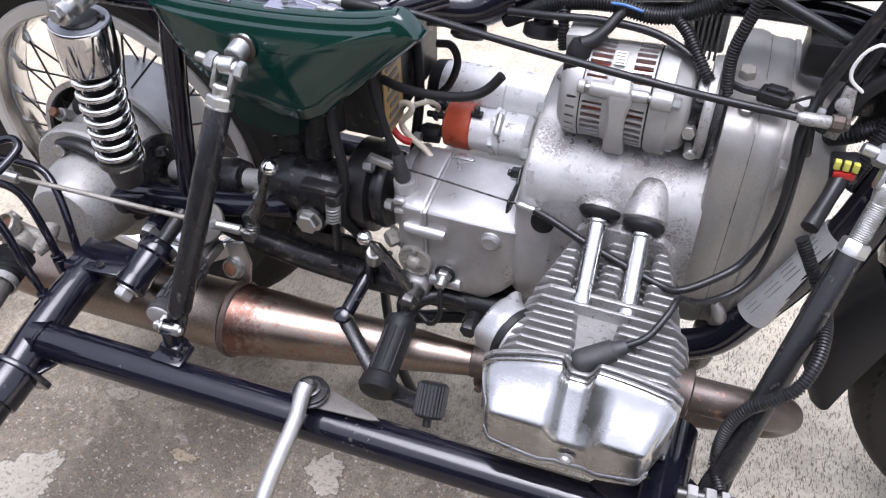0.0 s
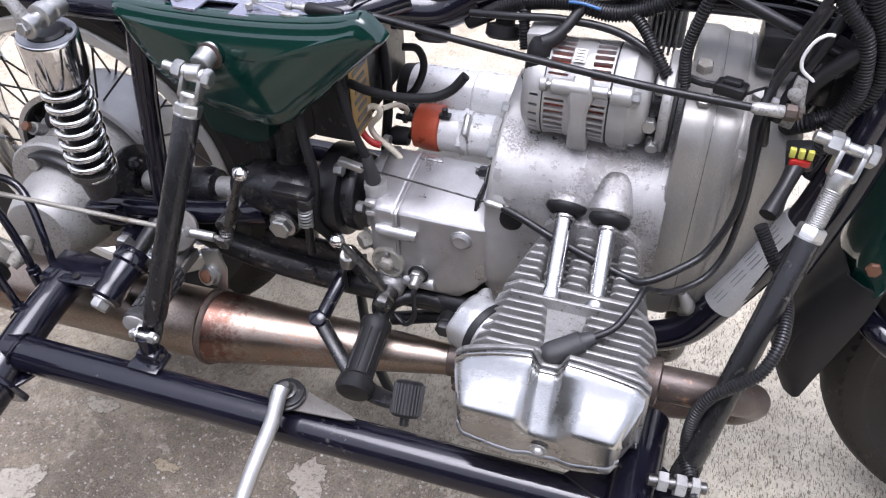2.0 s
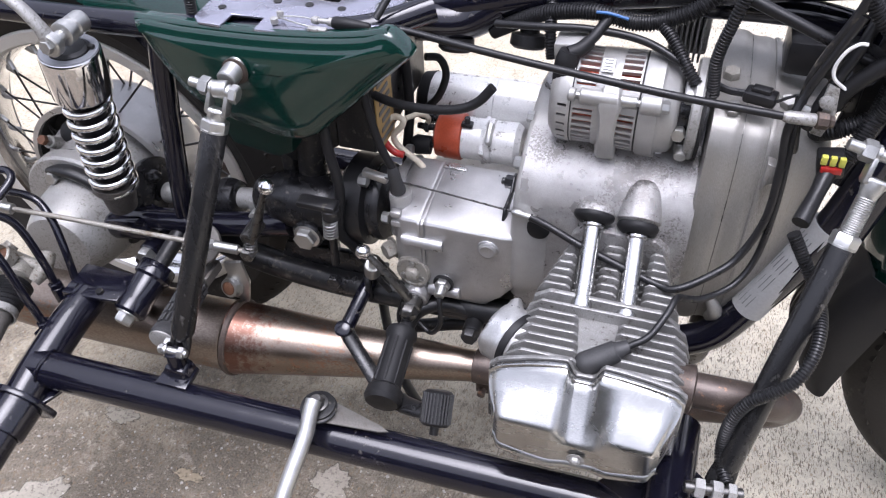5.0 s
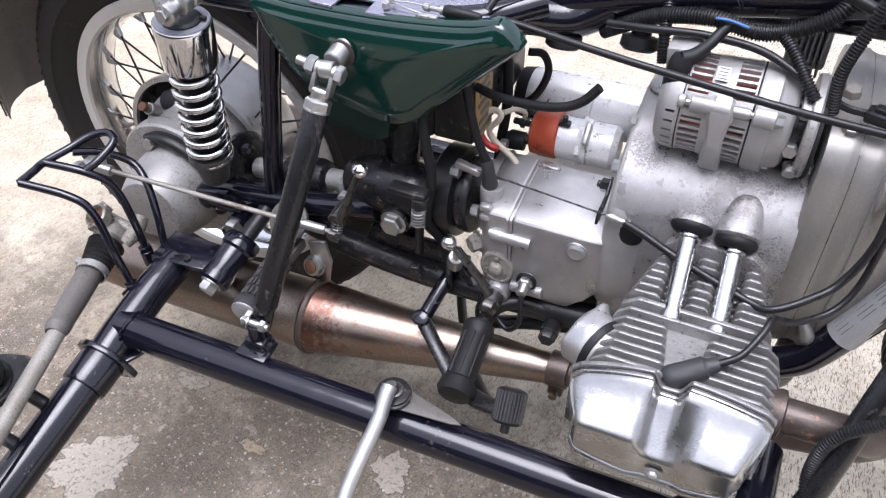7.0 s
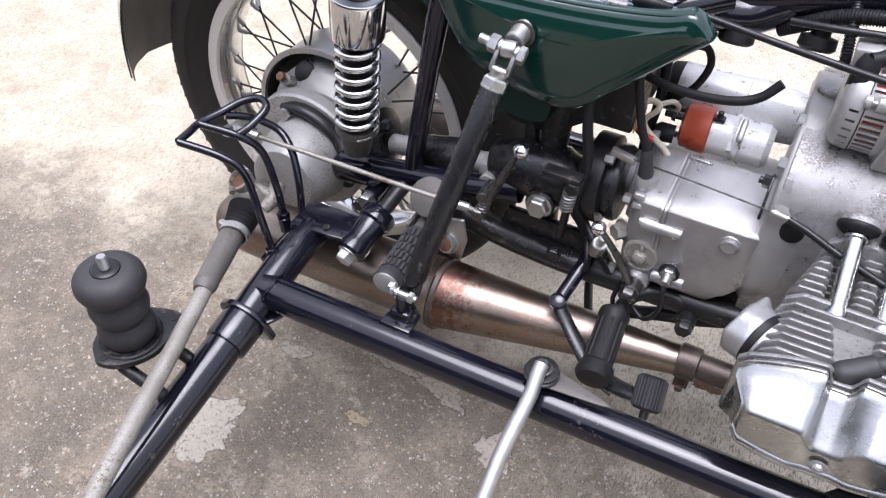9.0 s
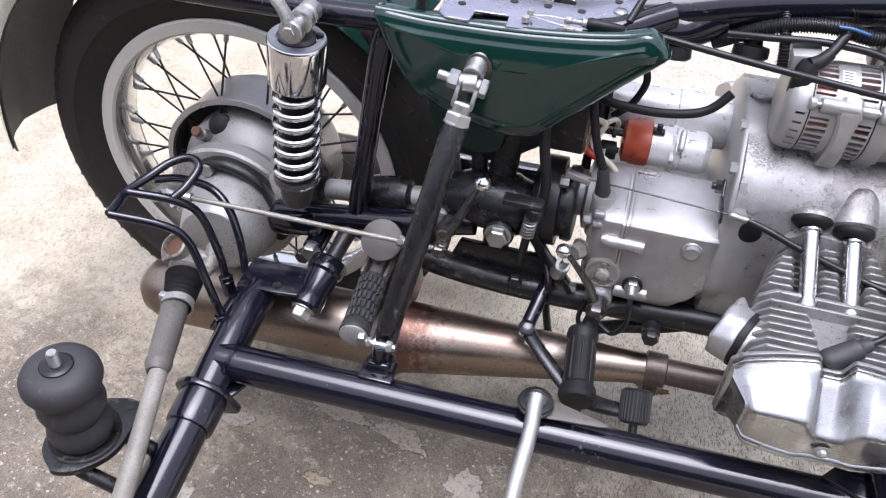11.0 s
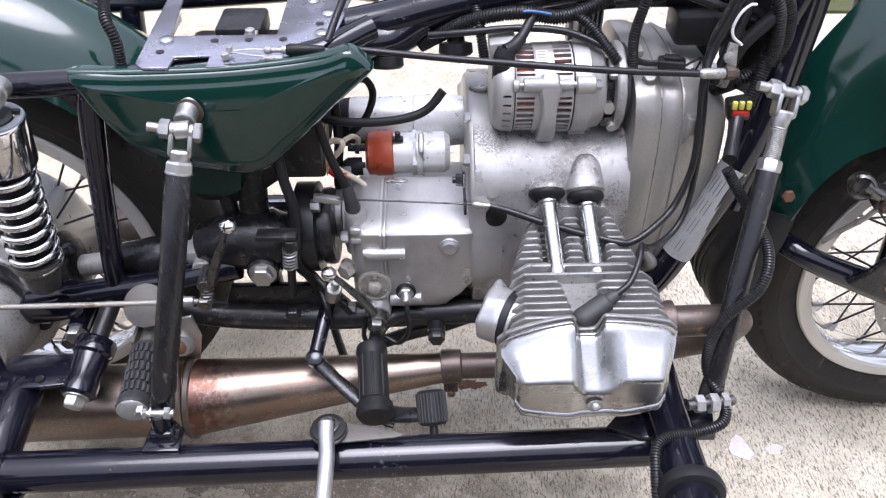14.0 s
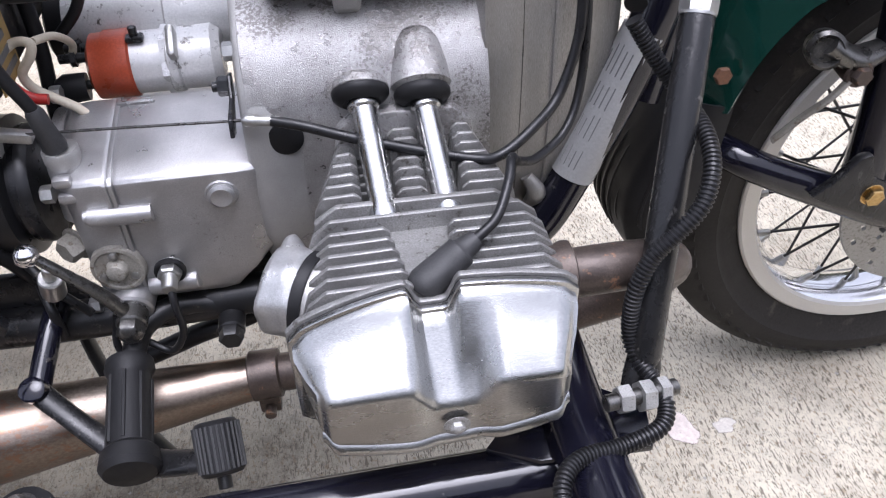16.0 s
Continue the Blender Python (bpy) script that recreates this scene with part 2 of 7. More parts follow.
CABLE = mat("black_cable_sheath", (0.012, 0.012, 0.013), 0.35, 0.0, spread=0.2, scale=80, spec=0.35)
GREEN = mat("dark_green_gloss_paint", (0.0034, 0.0300, 0.0225), 0.13, 0.0, spread=0.22, scale=9, fine=350, spec=0.5, coat=0.5, bump=0.02, spots=(0.009, 0.036, 0.028), spot_at=0.66, spot_scale=60, rough_var=0.05)
COPPER = mat("heat_tinted_copper_exhaust", (0.37, 0.325, 0.28), 0.37, 1.0, dark=(0.23, 0.185, 0.15), scale=11, fine=300, bump=0.06, spots=(0.27, 0.165, 0.115), spot_at=0.57, spot_scale=130, aniso=(0.8, 1.4, 1.4), rough_var=0.10, cluster=0.9)


def burn(m, axis, start, end, color, scale):
    """Scorched flecks that thicken along one axis of the place, from start to end."""
    n, l = m.node_tree.nodes, m.node_tree.links
    b = n["Principled BSDF"]
    src = b.inputs["Base Color"].links[0].from_socket
    pos = n.new("ShaderNodeNewGeometry").outputs["Position"]
    sep = n.new("ShaderNodeSeparateXYZ")
    l.new(pos, sep.inputs[0])
    grow = n.new("ShaderNodeMapRange")
    grow.inputs["From Min"].default_value, grow.inputs["From Max"].default_value = start, end
    grow.inputs["To Max"].default_value = 0.42
    l.new(sep.outputs[axis], grow.inputs["Value"])
    t = n.new("ShaderNodeTexNoise")
    t.inputs["Scale"].default_value, t.inputs["Detail"].default_value, t.inputs["Roughness"].default_value = scale, 7.0, 0.75
    l.new(pos, t.inputs["Vector"])
    add = n.new("ShaderNodeMath")
    l.new(grow.outputs[0], add.inputs[0])
    l.new(t.outputs["Fac"], add.inputs[1])
    mask = n.new("ShaderNodeMapRange")
    mask.inputs["From Min"].default_value, mask.inputs["From Max"].default_value = 0.68, 0.84
    mask.inputs["To Max"].default_value = 0.85
    l.new(add.outputs[0], mask.inputs["Value"])
    x = n.new("ShaderNodeMix")
    x.data_type = "RGBA"
    l.new(mask.outputs[0], x.inputs["Factor"])
    l.new(src, x.inputs[6])
    x.inputs[7].default_value = (*color, 1)
    l.new(x.outputs[2], b.inputs["Base Color"])
    return m


COPPER_CONE = burn(mat("scorched_copper_cone", (0.37, 0.325, 0.28), 0.37, 1.0, dark=(0.23, 0.185, 0.15), scale=11, fine=300, bump=0.06, spots=(0.27, 0.165, 0.115), spot_at=0.60, spot_scale=130, aniso=(0.8, 1.4, 1.4), rough_var=0.10, cluster=0.9), "X", -0.385, -0.50, (0.13, 0.058, 0.042), 75.0)
STARTER = mat("scuffed_silver_paint", (0.76, 0.76, 0.75), 0.34, 0.25, spread=0.18, scale=45, fine=500, spots=(0.10, 0.09, 0.08), spot_at=0.62, spot_scale=110, cluster=0.6)
RUSTPIPE = mat("brown_rusty_pipe", (0.135, 0.105, 0.086), 0.42, 0.55, dark=(0.065, 0.051, 0.044), scale=35, fine=500, bump=0.25, spots=(0.24, 0.13, 0.075), spot_at=0.62, cluster=0.4)
RUST = mat("rusty_steel", (0.20, 0.09, 0.045), 0.65, 0.2, spread=0.5, scale=90, fine=700, bump=0.3)
RIM = mat("pale_rim_paint", (0.62, 0.60, 0.55), 0.36, 0.15, spread=0.10, scale=15, fine=500)
RIM_IN = mat("bright_rim_barrel", (0.80, 0.80, 0.80), 0.16, 1.0, spread=0.1, scale=30)
SPOKE = mat("dark_spoke_steel", (0.045, 0.043, 0.041), 0.40, 0.5, spread=0.3, scale=90)
DARK = mat("oily_dark_metal", (0.019, 0.019, 0.021), 0.27, 0.2, spread=0.4, scale=30, fine=500, bump=0.3, spots=(0.075, 0.068, 0.058), spot_at=0.62, cluster=0.5, rough_var=0.14)
ORANGE = mat("orange_red_cap_plastic", (0.48, 0.085, 0.035), 0.35, 0.0, dark=(0.30, 0.05, 0.02), scale=45, fine=500, spots=(0.10, 0.03, 0.02), spot_at=0.66)
YELLOW = mat("yellow_plastic", (0.62, 0.60, 0.10), 0.4)
RED = mat("red_plastic", (0.50, 0.02, 0.015), 0.4)
LABEL = mat("greyed_paper_label", (0.37, 0.37, 0.36), 0.5, spread=0.15, scale=60, spots=(0.25, 0.25, 0.24), spot_at=0.62)
WHITE = mat("white_label", (0.74, 0.74, 0.72), 0.45, spread=0.06)
INK = mat("grey_print", (0.16, 0.16, 0.16), 0.5)
CREAM = mat("cream_cable", (0.62, 0.56, 0.44), 0.45, spread=0.15, scale=80)
GOLD = mat("gold_printed_label", (0.42, 0.27, 0.09), 0.45, spread=0.2, scale=50)
PEGRUBBER = mat("greyed_peg_rubber", (0.036, 0.036, 0.037), 0.55, 0.0, spread=0.35, scale=60, fine=600, bump=0.15)
STEEL = mat("dark_oily_steel", (0.20, 0.195, 0.185), 0.32, 0.9, spread=0.4, scale=70, fine=700, bump=0.1, spots=(0.05, 0.045, 0.04), spot_at=0.58)
BRASS = mat("brass", (0.56, 0.38, 0.16), 0.3, 1.0, spread=0.2)
COIL = mat("copper_winding", (0.50, 0.085, 0.04), 0.40, 0.2, spread=0.5, scale=200)
PLATE = mat("bluish_steel_plate", (0.40, 0.40, 0.47), 0.24, 0.75, spread=0.15, scale=20)
# paints the shade of gaps, holes and recesses; also colours the dark gasket
GAP_SHADE = mat("gap_shade_and_gasket_black", (0.012, 0.012, 0.012), 0.8)

# ---- ground ----
def concrete():
    m = bpy.data.materials.new("stained_brushed_concrete")
    m.use_nodes = True
    n, l = m.node_tree.nodes, m.node_tree.links
    b = n["Principled BSDF"]
    b.inputs["Roughness"].default_value = 0.85
    b.inputs["Specular IOR Level"].default_value = 0.25
    pos = n.new("ShaderNodeNewGeometry").outputs["Position"]

    def mapped(scale, rot=0.0):
        mp = n.new("ShaderNodeMapping")
        mp.inputs["Scale"].default_value, mp.inputs["Rotation"].default_value = scale, (0, 0, rot)
        l.new(pos, mp.inputs["Vector"])
        return mp.outputs[0]

    def noise_tex(s, vec=None, detail=5.0, r=0.6):
        t = n.new("ShaderNodeTexNoise")
        t.inputs["Scale"].default_value, t.inputs["Detail"].default_value, t.inputs["Roughness"].default_value = s, detail, r
        l.new(vec or pos, t.inputs["Vector"])
        return t.outputs["Fac"]

    def ramp(src, a, c, lo=0.0, hi=1.0):
        r = n.new("ShaderNodeMapRange")
        for key, v in zip(("From Min", "From Max", "To Min", "To Max"), (a, c, lo, hi)):
            r.inputs[key].default_value = v
        l.new(src, r.inputs["Value"])
        return r.outputs[0]

    def mul(a, c):
        x = n.new("ShaderNodeMath")
        x.operation = "MULTIPLY"
        for v, k in ((a, 0), (c, 1)):
            if isinstance(v, float):
                x.inputs[k].default_value = v
            else:
                l.new(v, x.inputs[k])
        return x.outputs[0]

    def mix(fac, a, c):
        x = n.new("ShaderNodeMix")
        x.data_type = "RGBA"
        l.new(fac, x.inputs["Factor"])
        for v, key in ((a, 6), (c, 7)):
            if isinstance(v, tuple):
                x.inputs[key].default_value = (*v, 1)
            else:
                l.new(v, x.inputs[key])
        return x.outputs[2]

    sep = n.new("ShaderNodeSeparateXYZ")
    l.new(pos, sep.inputs[0])

    def wander(axis, amount, size):
        w = n.new("ShaderNodeMath")
        w.operation = "MULTIPLY_ADD"
        l.new(noise_tex(size, detail=6.0), w.inputs[0])
        w.inputs[1].default_value = amount
        l.new(sep.outputs[axis], w.inputs[2])
        return w.outputs[0]

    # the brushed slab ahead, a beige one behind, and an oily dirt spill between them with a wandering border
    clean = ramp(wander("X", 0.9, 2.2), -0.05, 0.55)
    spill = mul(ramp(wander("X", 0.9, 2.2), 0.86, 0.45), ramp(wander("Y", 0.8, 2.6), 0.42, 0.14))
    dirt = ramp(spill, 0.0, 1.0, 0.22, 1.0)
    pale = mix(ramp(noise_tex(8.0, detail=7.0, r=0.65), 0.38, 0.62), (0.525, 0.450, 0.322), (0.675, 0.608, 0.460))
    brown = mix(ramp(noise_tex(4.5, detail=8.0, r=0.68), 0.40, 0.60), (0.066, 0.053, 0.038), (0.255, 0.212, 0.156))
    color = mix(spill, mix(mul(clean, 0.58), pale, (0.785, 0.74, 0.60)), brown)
    # rusty earth, damp mottling, lime crusts, chips and pits, each with a firm edge
    color = mix(ramp(noise_tex(3.6, mapped((1, 1, 1), 0.8), detail=8.0, r=0.7), 0.50, 0.66, 0.0, 0.5), color, (0.33, 0.262, 0.175))
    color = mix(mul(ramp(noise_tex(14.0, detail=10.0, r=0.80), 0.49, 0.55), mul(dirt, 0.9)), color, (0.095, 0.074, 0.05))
    color = mix(mul(ramp(noise_tex(9.0, mapped((1, 1.3, 1), 1.0), detail=9.0, r=0.72), 0.60, 0.63), mul(dirt, 0.6)), color, (0.54, 0.485, 0.40))
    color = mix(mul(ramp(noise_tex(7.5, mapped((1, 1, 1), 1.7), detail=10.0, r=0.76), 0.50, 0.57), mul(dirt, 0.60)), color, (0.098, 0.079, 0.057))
    color = mix(mul(ramp(noise_tex(19.0, mapped((1, 1, 1), 2.6), detail=9.0, r=0.78), 0.56, 0.64), mul(dirt, 0.40)), color, (0.40, 0.345, 0.265))
    color = mix(mul(ramp(noise_tex(55.0, mapped((1, 1, 1), 0.3), detail=6.0, r=0.8), 0.575, 0.605), mul(dirt, 0.60)), color, (0.54, 0.48, 0.385))
    color = mix(mul(ramp(noise_tex(70.0, mapped((1, 1, 1), 2.1), detail=6.0, r=0.8), 0.545, 0.58), mul(dirt, 0.95)), color, (0.095, 0.075, 0.055))
    grit = ramp(noise_tex(280.0, detail=5.0, r=0.85), 0.38, 0.62)
    color = mix(mul(grit, ramp(spill, 0.0, 1.0, 0.5, 0.34)), color, (0.55, 0.505, 0.42))
    specks = ramp(noise_tex(190.0, mapped((1, 1, 1), 0.4), detail=3.0, r=0.7), 0.61, 0.66)
    color = mix(mul(specks, 0.8), color, (0.085, 0.068, 0.05))
    # short brush marks
    coarse = ramp(noise_tex(1.0, mapped((280, 60, 1), radians(-14)), detail=2.0, r=0.5), 0.585, 0.625)
    thin = ramp(noise_tex(1.0, mapped((560, 120, 1), radians(-20)), detail=2.0, r=0.5), 0.565, 0.605)
    both = n.new("ShaderNodeMath")
    both.operation = "MAXIMUM"
    l.new(mul(coarse, 0.8), both.inputs[0])
    l.new(mul(thin, ramp(noise_tex(30.0, detail=4.0), 0.40, 0.60)), both.inputs[1])
    marks = both.outputs[0]
    rusty = ramp(noise_tex(150.0, mapped((1.0, 0.6, 1), 0.7), detail=3.0, r=0.6), 0.58, 0.66)
    color = mix(mul(rusty, 0.6), color, (0.27, 0.185, 0.105))
    color = mix(mul(mul(marks, 0.9), ramp(clean, 0.0, 1.0, 0.35, 1.0)), color, (0.105, 0.085, 0.06))
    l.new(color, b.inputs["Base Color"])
    h = n.new("ShaderNodeMath")
    h.operation = "SUBTRACT"
    l.new(grit, h.inputs[0])
    l.new(marks, h.inputs[1])
    bp = n.new("ShaderNodeBump")
    bp.inputs["Strength"].default_value, bp.inputs["Distance"].default_value = 0.6, 0.003
    l.new(h.outputs[0], bp.inputs["Height"])
    l.new(bp.outputs[0], b.inputs["Normal"])
    return m


bm = bmesh.new()
bmesh.ops.create_grid(bm, x_segments=8, y_segments=8, size=600)
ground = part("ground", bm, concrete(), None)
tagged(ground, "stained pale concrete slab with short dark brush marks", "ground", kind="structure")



def splat(name, c, rx, ry, color, label, seed, turn=0.0, height=0.0012, ragged=1.0, fleck=0.40):
    """A thin uneven spill or mortar patch lying on the slab."""
    rnd = random.Random(seed)
    ph = [rnd.uniform(0, 6.28) for _ in range(5)]
    pts = []
    for k in range(88):
        a = 2 * math.pi * k / 88
        w = 1 + 0.16 * math.sin(2 * a + ph[0]) + 0.12 * math.sin(3 * a + ph[1]) + 0.08 * math.sin(5 * a + ph[2]) + ragged * (0.08 * math.sin(8 * a + ph[3]) + 0.07 * math.sin(13 * a + ph[4]) + 0.05 * math.sin(21 * a + ph[0]))
        x, y = rx * w * math.cos(a), ry * w * math.sin(a)
        pts.append((c[0] + x * math.cos(turn) - y * math.sin(turn), c[1] + x * math.sin(turn) + y * math.cos(turn)))
    bm, rings = bmesh.new(), []
    steps = ((1.14, 0.0002, 0.0), (1.0, 0.0003, 0.40), (0.88, 0.7 * height, 0.75), (0.70, height, 1.0), (0.35, height, 1.0))
    for g, z, _ in steps:
        rings.append([V((c[0] + (x - c[0]) * g, c[1] + (y - c[1]) * g, z)) for x, y in pts])
    skin(bm, rings)
    fade = bm.verts.layers.float.new("fade")
    for k, v in enumerate(bm.verts):
        v[fade] = steps[k // len(pts)][2]
    m = mat(name + "_surface", color, 0.85, 0.0, spread=0.22, scale=45, fine=300, bump=0.4, spots=tuple(fleck * q for q in color), spot_at=0.53, spot_scale=140, spec=0.25)
    n, l = m.node_tree.nodes, m.node_tree.links
    out = next(k for k in n if k.type == "OUTPUT_MATERIAL")
    body = out.inputs["Surface"].links[0].from_socket
    attr, clear, mixed = n.new("ShaderNodeAttribute"), n.new("ShaderNodeBsdfTransparent"), n.new("ShaderNodeMixShader")
    attr.attribute_name = "fade"
    place, blot, total, cut = n.new("ShaderNodeNewGeometry"), n.new("ShaderNodeTexNoise"), n.new("ShaderNodeMath"), n.new("ShaderNodeMapRange")
    blot.inputs["Scale"].default_value, blot.inputs["Detail"].default_value, blot.inputs["Roughness"].default_value = 60.0, 8.0, 0.72
    l.new(place.outputs["Position"], blot.inputs["Vector"])
    l.new(attr.outputs["Fac"], total.inputs[0])
    l.new(blot.outputs["Fac"], total.inputs[1])
    for key, w in (("From Min", 0.80), ("From Max", 1.15), ("To Min", 0.0), ("To Max", 0.92)):
        cut.inputs[key].default_value = w
    l.new(total.outputs[0], cut.inputs["Value"])
    l.new(cut.outputs[0], mixed.inputs[0])
    l.new(clear.outputs[0], mixed.inputs[1])
    l.new(body, mixed.inputs[2])
    l.new(mixed.outputs[0], out.inputs["Surface"])
    return tagged(part(name, bm, m, None), label, "stain", kind="structure")


splat("plaster_spot", (0.402, -0.112), 0.018, 0.030, (0.78, 0.69, 0.63), "small white plaster spot on the concrete", 1, 0.45, ragged=0.35, fleck=0.9)
splat("plaster_spot", (0.462, -0.116), 0.017, 0.012, (0.70, 0.66, 0.59), "small white plaster spot on the concrete", 2, ragged=0.35, fleck=0.9)
splat("mortar_patch", (-0.505, -0.192), 0.046, 0.024, (0.40, 0.35, 0.275), "pale tan mortar patch on the slab", 3, -0.3)
splat("mortar_patch", (-0.630, -0.172), 0.052, 0.020, (0.37, 0.325, 0.255), "pale tan mortar patch on the slab", 4, -0.2)
splat("mortar_patch", (-0.370, -0.262), 0.036, 0.034, (0.42, 0.375, 0.31), "pale tan mortar patch on the slab", 5)
splat("mortar_patch", (-0.850, -0.460), 0.078, 0.056, (0.44, 0.40, 0.33), "pale rough mortar patch on the slab", 6, 0.4)
splat("mortar_patch", (-0.615, -0.315), 0.024, 0.012, (0.36, 0.30, 0.21), "small tan mortar patch on the slab", 7)
splat("mortar_patch", (-0.80, -0.24), 0.030, 0.018, (0.40, 0.36, 0.29), "small tan mortar patch on the slab", 8)
splat("rust_stain", (-0.080, 0.052), 0.030, 0.012, (0.16, 0.09, 0.05), "brown rust stain on the concrete", 9, 0.1, 0.0006)
splat("oil_spot", (0.075, -0.226), 0.010, 0.014, (0.06, 0.045, 0.032), "small dark oily spot on the concrete", 31, 0.4, 0.0006)
splat("oil_spot", (0.040, -0.245), 0.014, 0.009, (0.07, 0.055, 0.04), "small dark oily spot on the concrete", 32, 0.2, 0.0006)
splat("mortar_patch", (0.112, -0.228), 0.017, 0.011, (0.52, 0.46, 0.38), "small pale mortar patch on the slab", 33)

# loose grit on the dirty side of the slab, pale and brown grains by turns
def grit_stuff(name, seed, count, sizes, material, label, spread):
    rnd = random.Random(seed)
    verts, faces = [], []
    for _ in range(count):
        x, y = rnd.uniform(-1.6, 0.9), rnd.uniform(-0.85, 0.9)
        if rnd.random() > (1.0 if x < -0.05 and y < -0.08 else spread):
            continue
        s = rnd.choice(sizes) * rnd.uniform(0.7, 1.3)
        i = len(verts)
        for dx, dy, dz in ((1, 0, 0), (0, 1, 0.1), (-1, 0.1, 0), (0, -1, 0), (0.1, 0.1, 0.9)):
            verts.append((x + s * dx * rnd.uniform(0.6, 1.3), y + s * dy * rnd.uniform(0.6, 1.3), 0.0002 + s * dz * rnd.uniform(0.6, 1.2)))
        faces += [(i, i + 1, i + 4), (i + 1, i + 2, i + 4), (i + 2, i + 3, i + 4), (i + 3, i, i + 4)]
    me = bpy.data.meshes.new(name)
    me.from_pydata(verts, [], faces)
    me.materials.append(material)
    return tagged(new(name, me), label, "grit", kind="stuff")


grit_stuff("grit", 5, 12000, (0.0007, 0.0010, 0.0014, 0.0021, 0.0026), mat("pale_grit", (0.66, 0.62, 0.55), 0.8, spread=0.4, scale=60, fine=300), "scattered pale grit and small stone chips", 0.15)
grit_stuff("soil_crumbs", 6, 9000, (0.0006, 0.0009, 0.0013), mat("brown_crumbs", (0.17, 0.13, 0.09), 0.9, spread=0.5, scale=60, fine=300), "scattered dark brown soil crumbs", 0.12)

# plain unseen walls, added behind the viewer and beyond the lawn to darken reflections
WALL_DARK = mat("dark_reflection_wall", (0.085, 0.085, 0.065), 0.9, spread=0.4, scale=1.5, fine=40, bump=0.4)
bm = block((0, -5.2, 1.45), (24, 0.25, 2.9), 0.02)
tagged(part("reflection_wall_south", bm, WALL_DARK, None), "unseen plain wall added to darken reflections", "wall", kind="structure")
tagged(part("reflection_wall_north", block((0, 7.0, 1.5), (24, 0.25, 3.0), 0.02), WALL_DARK, None), "unseen plain wall added beyond the lawn to darken reflections", "wall", kind="structure")

# rough lawn beyond the slab
bm = skin(bmesh.new(), [[V((x, y, z)) for x, y in ((0.35, 1.95), (1.2, 1.78), (3.2, 1.7), (9.0, 1.6), (9.0, 6.8), (0.7, 6.8))] for z in (0.0, 0.012)])
lawn = tagged(part("lawn", bm, mat("lawn_soil", (0.10, 0.11, 0.03), 0.9, spread=0.5, scale=8, fine=120, bump=0.5), None), "rough yellow-green lawn beyond the slab", "lawn", kind="structure")
rnd = random.Random(21)
verts, faces = [], []
for _ in range(9000):
    y = 1.72 + 3.0 * rnd.random() ** 2
    x = rnd.uniform(0.38 + 0.05 * (y - 1.9), 4.2)
    if y < 1.98 - 0.09 * x:
        continue
    hgt, w, a = rnd.uniform(0.02, 0.07), rnd.uniform(0.0015, 0.003), rnd.uniform(0, 6.28)
    lx, ly = rnd.uniform(-0.6, 0.6) * hgt, rnd.uniform(-0.6, 0.6) * hgt
    i = len(verts)
    verts += [(x - w * math.cos(a), y - w * math.sin(a), 0.01), (x + w * math.cos(a), y + w * math.sin(a), 0.01), (x + lx, y + ly, 0.01 + hgt)]
    faces.append((i, i + 1, i + 2))
me = bpy.data.meshes.new("grass")
me.from_pydata(verts, [], faces)
me.materials.append(mat("yellow_green_grass", (0.16, 0.19, 0.035), 0.6, spread=0.5, scale=20, fine=150, spots=(0.30, 0.27, 0.10), spot_at=0.56, spot_scale=40))
tagged(new("grass", me), "short dry yellow-green grass blades", "grass", kind="stuff")
# ---- motorcycle: wheels ----
bike = thing("motorcycle", (-0.05, 0.03, 0.0), "dark green boxer motorcycle without seat or tank, parked on concrete", "motorcycle")


